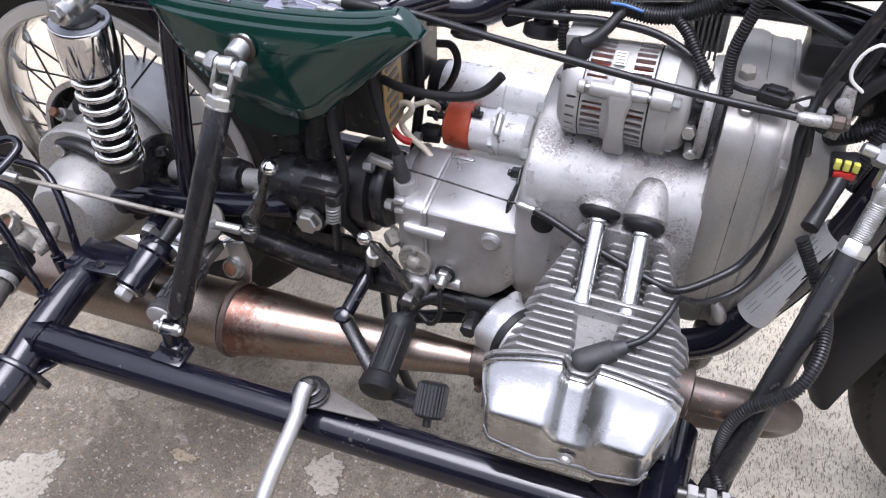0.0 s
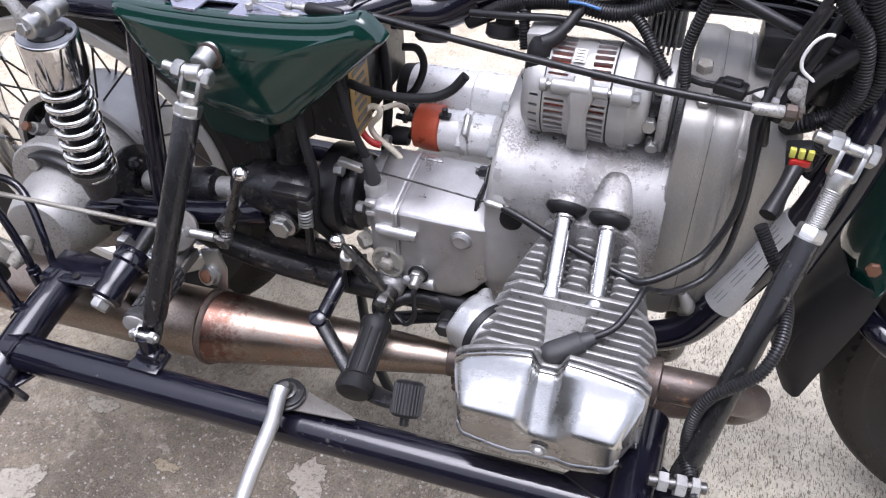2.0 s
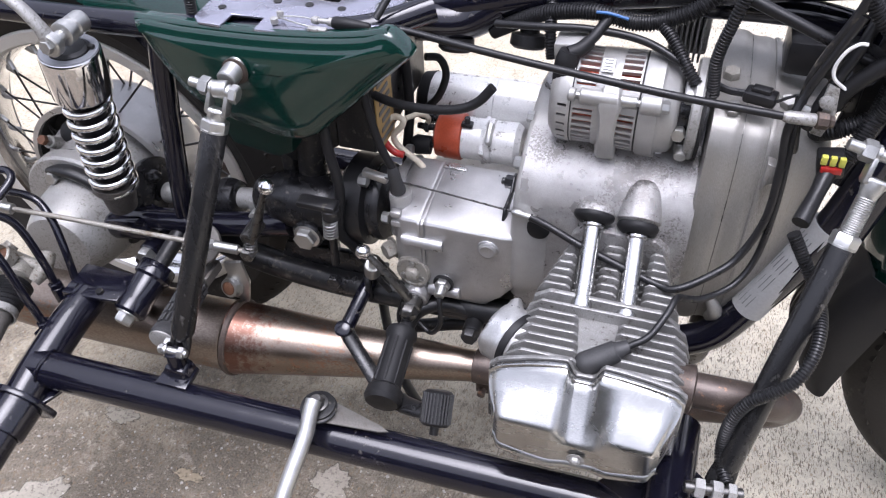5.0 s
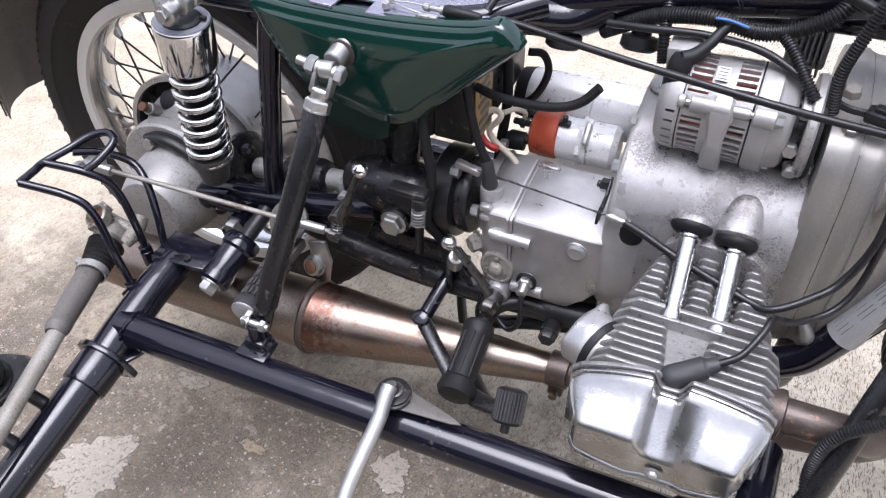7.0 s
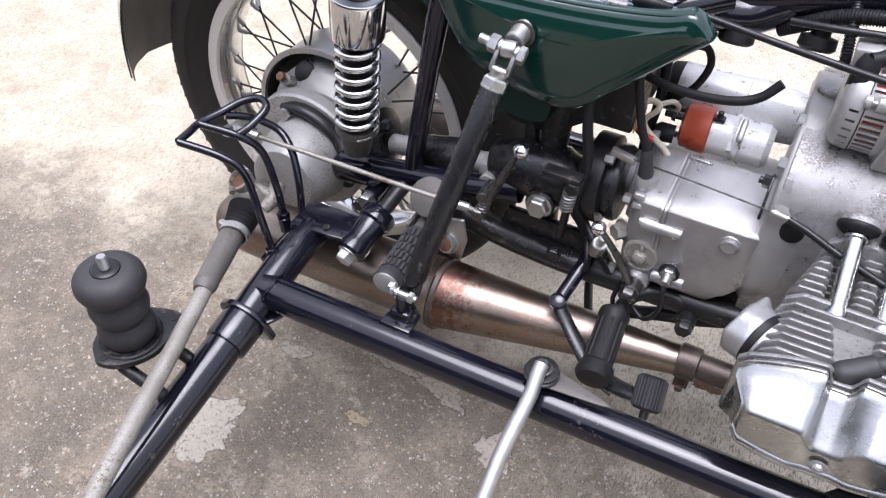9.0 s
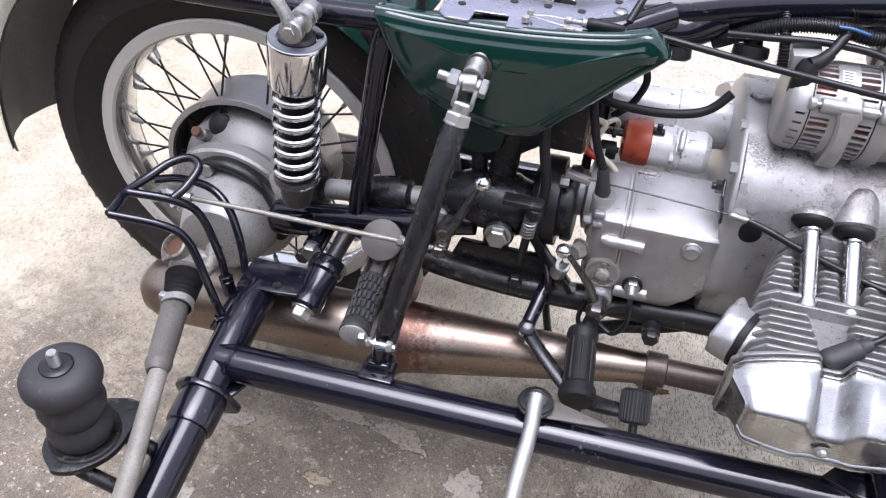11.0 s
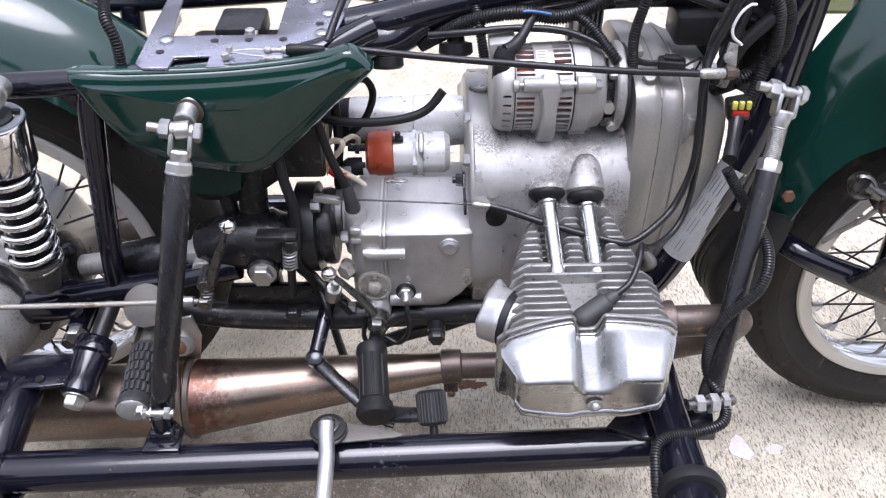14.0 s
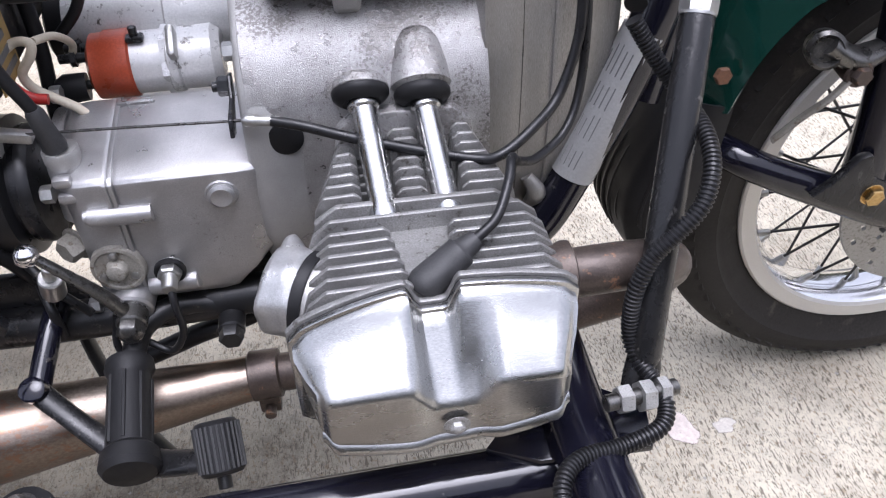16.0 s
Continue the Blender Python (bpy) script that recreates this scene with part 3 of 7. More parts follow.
def wheel(name, c, label, tyre_r=0.355, rim_r=0.262, turn=0.0, half=0.052, lug=0.0):
    """Tyre, rim, spokes and nipples round an axle that lies along y."""
    c = V(c)
    w = part(name, lathe(c + V((0, 0.075, 0)), (0, -1, 0), [(0, 0.03), (0.004, 0.052), (0.02, 0.060), (0.05, 0.045), (0.10, 0.045), (0.13, 0.060), (0.146, 0.052), (0.15, 0.02)], 28), ALU_DULL, bike, label)
    prof = []
    wall = tyre_r - rim_r
    for a in range(-122, 123, 8):
        s, k = math.sin(radians(a)), math.cos(radians(a))
        prof.append((half * s * (1.0 if abs(a) < 95 else 0.93), rim_r + 0.42 * wall + 0.58 * wall * (k if k > 0 else 0.72 * k)))
    prof += [(0.026, rim_r - 0.012), (-0.026, rim_r - 0.012)]
    tyre = part("tyre", lathe(c, (0, -1, 0), prof, 72, closed=True), TYRE, w, "worn dusty black tyre")
    # raised tread blocks
    tb = bmesh.new()
    for k in range(84):
        a = 2 * math.pi * k / 84
        for j, (s, lean) in enumerate(((-0.040, 0.3), (-0.020, -0.2), (0.0, 0.25), (0.020, -0.2), (0.040, 0.3))):
            r = tyre_r - 0.016 * (s / 0.040) ** 2 - (0.003 if abs(s) > 0.03 else 0.0) - 0.002
            m = Matrix.Translation(c) @ Matrix.Rotation(-a, 4, "Y") @ Matrix.Translation((r - (0.0125 if abs(s) > 0.03 else 0.0085) - lug, s, 0)) @ Matrix.Rotation(radians(-55 * s / 0.040 * 0.9), 4, "Z") @ Matrix.Rotation(lean, 4, "X")
            bmesh.ops.create_cube(tb, size=1.0, matrix=m @ Matrix.Diagonal((0.0060, 0.0165, 0.0248, 1)))
    part("tread", tb, TYRE, tyre)
    r0 = rim_r
    rim = part("rim", lathe(c, (0, -1, 0), [(0.036, r0), (0.0385, r0 - 0.003), (0.038, r0 - 0.020), (0.034, r0 - 0.024), (0.030, r0 - 0.010), (-0.030, r0 - 0.010), (-0.034, r0 - 0.024), (-0.038, r0 - 0.020), (-0.0385, r0 - 0.003), (-0.036, r0)], 72, closed=True), RIM, w, "pale painted alloy rim")
    part("rim_barrel", lathe(c, (0, -1, 0), [(0.035, r0 - 0.021), (0.024, r0 - 0.030), (0.010, r0 - 0.034), (-0.010, r0 - 0.034), (-0.024, r0 - 0.030), (-0.035, r0 - 0.021), (-0.030, r0 - 0.012), (0.030, r0 - 0.012)], 72, closed=True), RIM_IN, rim, "bright metal rim barrel")
    n = 40
    for k in range(n):
        side = 1 if k % 2 else -1
        a = 2 * math.pi * (k + 0.5) / n + turn
        lead = (0.62 if (k // 2) % 2 else -0.62)
        end = c + V((math.cos(a) * (r0 - 0.033), side * 0.008, math.sin(a) * (r0 - 0.033)))
        hub = c + V((math.cos(a + lead) * 0.058, side * 0.058, math.sin(a + lead) * 0.058))
        d = (end - hub).normalized()
        part("spoke", rod(hub, end, 0.0019, seg=6), SPOKE, w)
        part("nipple", rod(end - d * 0.016, end + d * 0.004, 0.0042, 0.0046, seg=8), ZINC, w)
    return w


rear = wheel("rear_wheel", (-0.845, 0.035, 0.378), "spoked rear wheel with pale rim", tyre_r=0.368, rim_r=0.268, half=0.056, lug=-0.0010)
front = wheel("front_wheel", (0.703, 0.010, 0.341), "spoked front wheel with drilled brake disc", tyre_r=0.343, rim_r=0.252, turn=0.05, lug=0.0008)

# rear hub drum and bevel drive on the axle line
AX, AZ = -0.835, 0.380
drum = part("brake_drum", lathe((AX, 0.09, AZ), (0, -1, 0), [(0, 0.02), (0, 0.128), (0.02, 0.138), (0.095, 0.138), (0.105, 0.143), (0.112, 0.143), (0.113, 0.134), (0.07, 0.13), (0.07, 0.02)], 48), ALU, rear, "pale cast brake drum with a raised edge")
# black ring stands in for the shade in the gap round the drive case
part("drum_shade_ring", lathe((AX, 0.018, AZ), (0, -1, 0), [(0, 0.03), (0, 0.1315), (0.034, 0.1335), (0.034, 0.1318), (0.002, 0.1290), (0.002, 0.03)], 48, closed=True), GAP_SHADE, drum, "black ring painted as the shade inside the drum")
fd = part("bevel_drive_case", lathe((AX, 0.02, AZ), (0, -1, 0), [(0, 0.110), (0.035, 0.110), (0.05, 0.106), (0.065, 0.092), (0.085, 0.088), (0.118, 0.086), (0.122, 0.080)], 44), ALU_DULL, bike, "dull cast bevel drive housing on the rear axle")
part("seal_ring", lathe((AX, -0.068, AZ), (0, -1, 0), [(0, 0.070), (0, 0.095), (0.016, 0.096), (0.020, 0.090), (0.020, 0.070)], 44), BLACKDUST, fd, "black flange ring")
part("outer_case", lathe((AX + 0.024, -0.106, AZ - 0.005), (0.06, -1, 0.10), [(0, 0.077), (0.012, 0.0765), (0.030, 0.0745), (0.050, 0.0705), (0.070, 0.0645), (0.086, 0.0580), (0.092, 0.0535), (0.094, 0.046), (0.0945, 0.015)], 44), ALU_DULL, fd, "grey tapered drum-shaped outer case")
part("case_flange", lathe((AX + 0.012, -0.075, AZ - 0.004), (0, -1, 0), [(-0.02, 0.090), (0.0, 0.104), (0.004, 0.108), (0.024, 0.1085), (0.028, 0.105), (0.030, 0.08)], 48), ALU_DULL, fd, "cast flange of the drive case")
part("arm_ring", tube([(AX + 0.012 + 0.0920 * math.cos(radians(a)), -0.111, AZ - 0.004 + 0.0920 * math.sin(radians(a))) for a in range(112, -31, -13)], [0.006, 0.011] + [0.0135] * 7 + [0.0145, 0.0145], 14, 3, 0.7), BLACKDUST, fd, "worn black arm of the swinging fork")
part("ring_foot", tube([(-0.760, -0.110, 0.445), (-0.735, -0.116, 0.418), (-0.705, -0.128, 0.412)], [0.010, 0.015, 0.017], 14, 4), BLACKDUST, fd)
for p in ((-0.844, -0.114, 0.454), (-0.763, -0.114, 0.411), (-0.723, -0.118, 0.372)):
    part("arm_bolt", hexhead(p, (0, -1, 0.25), 0.0105, 0.012), ZINC, fd)
for k in range(7):
    a = radians(18 + 360 / 7 * k)
    p = V((AX + 0.088 * math.cos(a), -0.090, AZ + 0.088 * math.sin(a)))
    part("flange_bolt", hexhead(p, (0, -1, 0), 0.0085, 0.010), ZINC, fd)
part("inspection_plug", lathe((-0.866, -0.028, 0.476), (0.1, -0.8, 0.6), [(0, 0.019), (0.006, 0.018), (0.010, 0.012)], 20), RUBBER, fd, "black rubber plug")
part("filler_plug", join(rod((-0.885, -0.03, 0.448), (-0.882, -0.066, 0.480), 0.0105), hexhead((-0.882, -0.066, 0.480), (0.05, -0.7, 0.75), 0.0080, 0.010)), ALU_DULL, fd, "grey filler neck")
part("filler_cap", hexhead((-0.8815, -0.073, 0.4872), (0.05, -0.7, 0.75), 0.0085, 0.008), RUST, fd, "small rusty filler cap")
part("neck", tube([(-0.78, -0.060, 0.405), (-0.73, -0.078, 0.424), (-0.69, -0.09, 0.437)], [0.040, 0.042, 0.046], 24), ALU_DULL, fd)
part("joint_flange", lathe((-0.69, -0.09, 0.437), (1, -0.02, 0.18), [(0, 0.054), (0.012, 0.056), (0.016, 0.050), (0.022, 0.03)], 32), DARK, fd, "oily round joint flange")
for k in range(3):
    a = radians(100 + 120 * k)
    p = V((-0.672, -0.09 + 0.038 * math.cos(a), 0.440 + 0.038 * math.sin(a)))
    part("joint_bolt", hexhead(p, (1, 0, 0.18), 0.010, 0.012, dome=True), DARK, fd)
shaft = part("drive_shaft", rod((-0.66, -0.09, 0.443), (-0.34, -0.10, 0.497), 0.016), ALU_DULL, bike, "grey drive shaft to the rear wheel")
part("joint_sleeve", lathe((-0.60, -0.092, 0.452), (1, -0.03, 0.17), [(0, 0.020), (0.005, 0.027), (0.06, 0.030), (0.075, 0.026), (0.08, 0.018)], 24), DARK, shaft, "dusty rubber joint sleeve")
part("universal_yoke", join(block((-0.47, -0.10, 0.477), (0.05, 0.05, 0.03), 0.008), rod((-0.47, -0.145, 0.477), (-0.47, -0.06, 0.477), 0.013)), ALU_DULL, shaft, "grey universal joint yoke")

# front brake disc
def drilled_disc(c, radii, thick, seg, open_cell):
    """A flat ring with through holes, made of cells; open_cell(i, k) tells which stay open."""
    bm = bmesh.new()
    grid = [[[bm.verts.new((c[0] + r * math.cos(2 * math.pi * k / seg), c[1] - d, c[2] + r * math.sin(2 * math.pi * k / seg))) for k in range(seg)] for r in radii] for d in (0, thick)]
    n = len(radii) - 1
    gap = lambda i, k: i < 0 or i >= n or open_cell(i, k % seg)
    for i in range(n):
        for k in range(seg):
            if gap(i, k):
                continue
            j = (k + 1) % seg
            for g in grid:
                bm.faces.new((g[i][k], g[i][j], g[i + 1][j], g[i + 1][k]))
            for near, a, b in ((gap(i - 1, k), (i, k), (i, j)), (gap(i + 1, k), (i + 1, k), (i + 1, j)), (gap(i, k - 1), (i, k), (i + 1, k)), (gap(i, k + 1), (i, j), (i + 1, j))):
                if near:
                    bm.faces.new((grid[0][a[0]][a[1]], grid[0][b[0]][b[1]], grid[1][b[0]][b[1]], grid[1][a[0]][a[1]]))
    bmesh.ops.delete(bm, geom=[v for v in bm.verts if not v.link_faces], context="VERTS")
    return bm


disc = part("brake_disc", drilled_disc((0.703, -0.062, 0.341), (0.088, 0.0968, 0.1030, 0.1110, 0.1172, 0.1260, 0.1322, 0.142), 0.005, 90, lambda i, k: i % 2 == 1 and k % 6 == (i // 2) * 2), ALU_DULL, front, "drilled steel brake disc")
part("disc_carrier", lathe((0.703, -0.060, 0.341), (0, -1, 0), [(0, 0.02), (0, 0.05), (0.004, 0.05), (0.006, 0.03), (0.02, 0.025)], 32), STEEL, disc, "dark steel disc carrier")
for k in range(6):
    a = 2 * math.pi * k / 6 + 0.2
    p, q = V((0.703 + 0.04 * math.cos(a), -0.063, 0.341 + 0.04 * math.sin(a))), V((0.703 + 0.096 * math.cos(a + 0.35), -0.063, 0.341 + 0.096 * math.sin(a + 0.35)))
    part("disc_arm", tube([p, q], 0.010, 8, 1, 0.35), STEEL, disc)
part("axle_nut", join(hexhead((0.703, -0.085, 0.341), (0, -1, 0), 0.017, 0.014), rod((0.703, -0.04, 0.341), (0.703, -0.11, 0.341), 0.009)), ZINC, front)

# ---- motorcycle: engine and gearbox ----
def shell(xs, prof, mirrored=True):
    """An engine case: an outline (y, z), or one half of it mirrored about y = 0.0, pushed along x through (x, grow) stations."""
    cz = sum(z for _, z in prof) / len(prof)
    whole = soft_outline(prof + ([(-y, z) for y, z in reversed(prof)] if mirrored else []), 3)
    rings = [[V((x, y * g, cz + (z - cz) * g)) for y, z in whole] for x, g in xs]
    return skin(bmesh.new(), rings)


gear_prof = [(-0.070, 0.395), (-0.142, 0.402), (-0.156, 0.430), (-0.158, 0.500), (-0.1590, 0.538), (-0.1580, 0.5435), (-0.1520, 0.5475), (-0.125, 0.5545), (-0.085, 0.5600), (-0.057, 0.5625), (-0.046, 0.5605), (-0.034, 0.549), (-0.010, 0.520), (0.04, 0.495), (0.12, 0.475), (0.142, 0.44), (0.13, 0.405), (0.07, 0.395)]
box = shell([(-0.212, 0.985), (-0.208, 1.0), (-0.145, 1.0), (-0.132, 1.0), (-0.112, 1.0), (-0.101, 0.990), (-0.092, 0.965)], gear_prof, False)
for v in box.verts:
    v.co.z = max(v.co.z, 0.398 + 1.15 * max(0.0, v.co.x + 0.143))
gearbox = part("gearbox", box, ALU, bike, "cast aluminium gearbox case", 50)
part("rear_cover", shell([(-0.262, 0.86), (-0.256, 0.94), (-0.242, 0.985), (-0.2210, 0.985), (-0.2205, 1.010), (-0.2175, 1.012), (-0.2165, 1.002), (-0.2155, 1.012), (-0.2125, 1.010), (-0.212, 0.985)], gear_prof, False), ALU, gearbox, "cast rear gearbox cover with a raised joint flange", 50)
part("cover_step", block((-0.199, -0.061, 0.5620), (0.034, 0.0075, 0.006), 0.0025), ALU, gearbox)
part("sensor_boss", join(rod((-0.188, -0.140, 0.444), (-0.188, -0.160, 0.444), 0.014), hexhead((-0.188, -0.160, 0.444), (0, -1, 0), 0.011, 0.009), rod((-0.188, -0.165, 0.444), (-0.188, -0.182, 0.440), 0.007)), ZINC, gearbox, "steel sensor with a wire")
part("sensor_ring", lathe((-0.188, -0.1585, 0.444), (0, -1, 0), [(0, 0.010), (0, 0.0142), (0.003, 0.0142), (0.004, 0.0128), (0.003, 0.010)], 24), RUBBER, gearbox, "black rubber ring")
part("drain_boss", join(rod((-0.127, -0.145, 0.522), (-0.127, -0.160, 0.522), 0.0165, 0.015), lathe((-0.127, -0.158, 0.522), (0, -1, 0), [(0, 0.012), (0.005, 0.012), (0.007, 0.009), (0.006, 0.005)], 24)), ALU, gearbox, "round threaded plug")
part("case_lug", join(tube([(-0.2385, -0.157, 0.512), (-0.230, -0.158, 0.512), (-0.20, -0.159, 0.512), (-0.187, -0.159, 0.512)], [0.0088, 0.0090, 0.0090, 0.0080], 16, 3), rod((-0.244, -0.157, 0.512), (-0.238, -0.157, 0.512), 0.0062)), ALU, gearbox, "long cast screw lug")
part("shift_cover", join(lathe((-0.230, -0.150, 0.4535), (-0.10, -1, 0.06), [(0, 0.0250), (0.008, 0.0245), (0.012, 0.0235), (0.0125, 0.0205), (0.0110, 0.0195), (0.0110, 0.0105), (0.0150, 0.0100), (0.0185, 0.0080), (0.0200, 0.004)], 32), hexhead((-0.266, -0.138, 0.470), (-0.6, -0.8, 0), 0.0125, 0.014, 0.016)), GREYTUBE, gearbox, "round shift cover with a raised centre")
for k in range(3):
    a = 2 * math.pi * k / 3 + 1.57
    part("cover_screw", lathe((-0.2311 + 0.0160 * math.cos(a), -0.1600, 0.4542 + 0.0160 * math.sin(a)), (-0.10, -1, 0.06), [(0, 0.0042), (0.0035, 0.0040), (0.0045, 0.002)], 8), ZINC, gearbox)
part("shift_boss", join(rod((-0.228, -0.140, 0.415), (-0.229, -0.170, 0.410), 0.021, 0.019), rod((-0.21, -0.152, 0.424), (-0.165, -0.156, 0.428), 0.011, 0.009)), ALU, gearbox)
part("input_neck", lathe((-0.262, -0.055, 0.505), (-1, 0, 0), [(0, 0.052), (0.012, 0.050), (0.016, 0.034), (0.06, 0.03)], 32), ALU, gearbox)
part("cable_boss", rod((-0.253, -0.132, 0.498), (-0.252, -0.130, 0.556), 0.0150, 0.0140), ALU, gearbox, "round cast cable boss")
part("cable_cup", lathe((-0.252, -0.130, 0.552), (0, 0.02, 1), [(0, 0.0140), (0.003, 0.0150), (0.012, 0.0150), (0.014, 0.0142), (0.012, 0.0090)], 24), ALU_PALE, gearbox, "pale cup at the end of the cable")
for y, z in ((-0.147, 0.402), (-0.150, 0.535), (-0.05, 0.572)):
    part("case_bolt", hexhead((-0.262, y, z), (-1, 0, 0), 0.008, 0.010), ZINC, gearbox)
for z in (0.546, 0.530):
    part("cover_boss", block((-0.252, -0.150, z), (0.016, 0.012, 0.010), 0.004), ALU, gearbox)
coup = part("rubber_coupling", lathe((-0.285, -0.085, 0.505), (-1, 0.02, -0.05), [(0, 0.03), (0, 0.052), (0.004, 0.055), (0.010, 0.055), (0.011, 0.050), (0.020, 0.050), (0.022, 0.064), (0.050, 0.065), (0.052, 0.056), (0.060, 0.05), (0.062, 0.02)], 40), PLASTIC, bike, "round black rubber drive coupling")
part("clamp_band", lathe((-0.293, -0.085, 0.505), (-1, 0.02, -0.05), [(0, 0.050), (0, 0.0545), (0.007, 0.0545), (0.007, 0.050)], 40, closed=True), DARK, coup)

case_prof = [(-0.070, 0.380), (-0.125, 0.388), (-0.148, 0.430), (-0.152, 0.520), (-0.149, 0.575), (-0.140, 0.612), (-0.118, 0.642), (-0.075, 0.660), (-0.020, 0.668)]
engine = part("crankcase", shell([(-0.094, 0.97), (-0.093, 1.0), (-0.045, 1.0), (-0.02, 0.99), (0.108, 0.99)], case_prof), ALU_CASE, bike, "weathered cast aluminium crankcase", 50)
# bell housing flange behind the starter
bell_prof = [(-0.085, 0.40), (-0.150, 0.44), (-0.157, 0.53), (-0.150, 0.585), (-0.125, 0.628), (-0.075, 0.660), (-0.015, 0.676)]
part("bell_flange", shell([(-0.100, 0.965), (-0.097, 0.988), (-0.090, 0.997), (-0.080, 0.996), (-0.072, 0.985), (-0.055, 0.97)], bell_prof), ALU_PALE, engine, "raised bell housing flange", 50)
# dark block added so that no ground shows under the crankcase
part("sump", block((-0.015, 0.0, 0.405), (0.25, 0.22, 0.09), 0.015), DIRTY, engine, "dark sump block added to close the gap under the crankcase")
part("breather_boss", rod((-0.080, 0.0, 0.655), (-0.080, 0.0, 0.682), 0.018), ALU_CASE, engine)
part("flange_screw", hexhead((-0.097, -0.060, 0.662), (-1, -0.1, 0.1), 0.007, 0.008), ZINC, engine)
part("flange_bolt", hexhead((-0.099, -0.110, 0.628), (-1, 0, 0), 0.008, 0.009), ZINC, engine)
part("timing_plug", lathe((-0.066, -0.149, 0.566), (0, -1, 0.1), [(0, 0.0148), (0.004, 0.0148), (0.006, 0.0115)], 28), RUBBER, engine, "round black rubber plug")
part("cable_bracket", join(slab([(-0.100, 0.604), (-0.112, 0.608), (-0.126, 0.594), (-0.160, 0.594), (-0.166, 0.580), (-0.150, 0.574), (-0.108, 0.588)], "x", -0.1085, -0.1050, 0.001), hexhead((-0.1085, -0.112, 0.598), (-1, 0, 0), 0.0085, 0.009), rod((-0.117, -0.112, 0.598), (-0.122, -0.112, 0.598), 0.0045)), DARK, engine, "dark steel cable bracket with a bolt")
fprof = [(-0.050, 0.392), (-0.100, 0.410), (-0.128, 0.470), (-0.135, 0.560), (-0.132, 0.650), (-0.122, 0.700), (-0.095, 0.728), (-0.03, 0.738)]
fcover = part("front_cover", shell([(0.104, 0.96), (0.106, 0.995), (0.110, 1.0), (0.128, 1.0), (0.133, 0.995), (0.139, 0.976), (0.146, 0.968), (0.155, 0.972), (0.160, 0.970), (0.166, 0.956), (0.172, 0.952), (0.197, 0.915), (0.222, 0.84), (0.235, 0.72), (0.238, 0.55)], fprof), ALU_COVER, engine, "large weathered front timing cover", 50)
part("cover_seam", shell([(0.1385, 0.95), (0.1386, 0.9785), (0.1394, 0.9785), (0.1395, 0.95)], fprof), STEEL, fcover, "thin dark joint line", 50)
part("cover_rib", shell([(0.1660, 0.90), (0.1662, 0.972), (0.1685, 0.975), (0.1720, 0.968), (0.1735, 0.90)], fprof), ALU_COVER, fcover, "raised vertical casting rib", 50)
part("casting_tab", slab([(0.168, 0.700), (0.186, 0.694), (0.184, 0.676), (0.174, 0.672), (0.168, 0.660)], "y", -0.135, -0.118, 0.003), ALU_COVER, fcover, "small torn casting tab")
part("lower_boss", tube([(0.150, -0.126, 0.480), (0.160, -0.130, 0.462), (0.154, -0.124, 0.445)], [0.006, 0.010, 0.006], 14, 4), ALU_COVER, fcover)
part("bolt_boss", lathe((0.118, -0.034, 0.728), (0, -0.15, 1), [(0, 0.026), (0.006, 0.022), (0.009, 0.015)], 24), ALU_COVER, fcover)
part("top_bolt", hexhead((0.118, -0.035, 0.7368), (0, -0.15, 1), 0.0100, 0.010, 0.012), GREYTUBE, fcover, "brown-grey hexagon bolt")
for p in ((0.124, -0.09, 0.73), (0.18, -0.06, 0.728)):
    part("cover_bolt", hexhead(p, V((0, p[1], p[2] - 0.56)), 0.009, 0.008), ALU_DULL, fcover)
# lifter bosses, seals and pushrod tubes
for k, x in enumerate((-0.001, 0.050)):
    base = V((x, -0.118, 0.624 - 0.006 * k))
    tip = V((x, -0.150, 0.598 - 0.006 * k))
    d = (tip - base).normalized()
    part("lifter_boss", lathe(base - 0.020 * d, d, [(0, 0.004), (0.002, 0.012), (0.008, 0.0195), (0.018, 0.0235), (0.052, 0.0255), (0.056, 0.021)], 28) if k else lathe(base + 0.024 * d, d, [(0, 0.012), (0.002, 0.019), (0.006, 0.0225), (0.012, 0.0238), (0.015, 0.021)], 28), ALU_CASE, engine, "cast lifter boss")
    s = tip - 0.006 * d
    part("seal", lathe(s, d, [(0, 0.0225), (0.003, 0.0240), (0.007, 0.0235), (0.011, 0.0195), (0.013, 0.0160), (0.011, 0.011)], 28), RUBBER, engine, "black rubber pushrod seal")
    end = V((x + 0.006, -0.233, 0.546 - 0.006 * k))
    dd = (end - s).normalized()
    part("pushrod_tube", lathe(s + 0.010 * dd, dd, [(0, 0.0115), (0.004, 0.0130), (0.008, 0.0130), (0.010, 0.0105), ((end - s).length - 0.012, 0.0105), ((end - s).length - 0.008, 0.012), ((end - s).length, 0.012)], 24), BRIGHT, engine, "bright pushrod tube")

# cylinder with cooling fins
CX, CZ = 0.034, 0.487
cyl = part("cylinder", rod((CX, -0.140, CZ), (CX, -0.235, CZ), 0.053), ALU_FIN, bike, "finned aluminium cylinder barrel")

part("barrel_base", slab([(CX - 0.062, 0.44), (CX + 0.060, 0.44), (CX + 0.062, 0.53), (CX + 0.056, 0.570), (CX + 0.04, 0.584), (CX - 0.04, 0.586), (CX - 0.058, 0.572), (CX - 0.064, 0.53)], "y", -0.130, -0.1585, 0.003), ALU_CASE, cyl, "cast barrel flange")


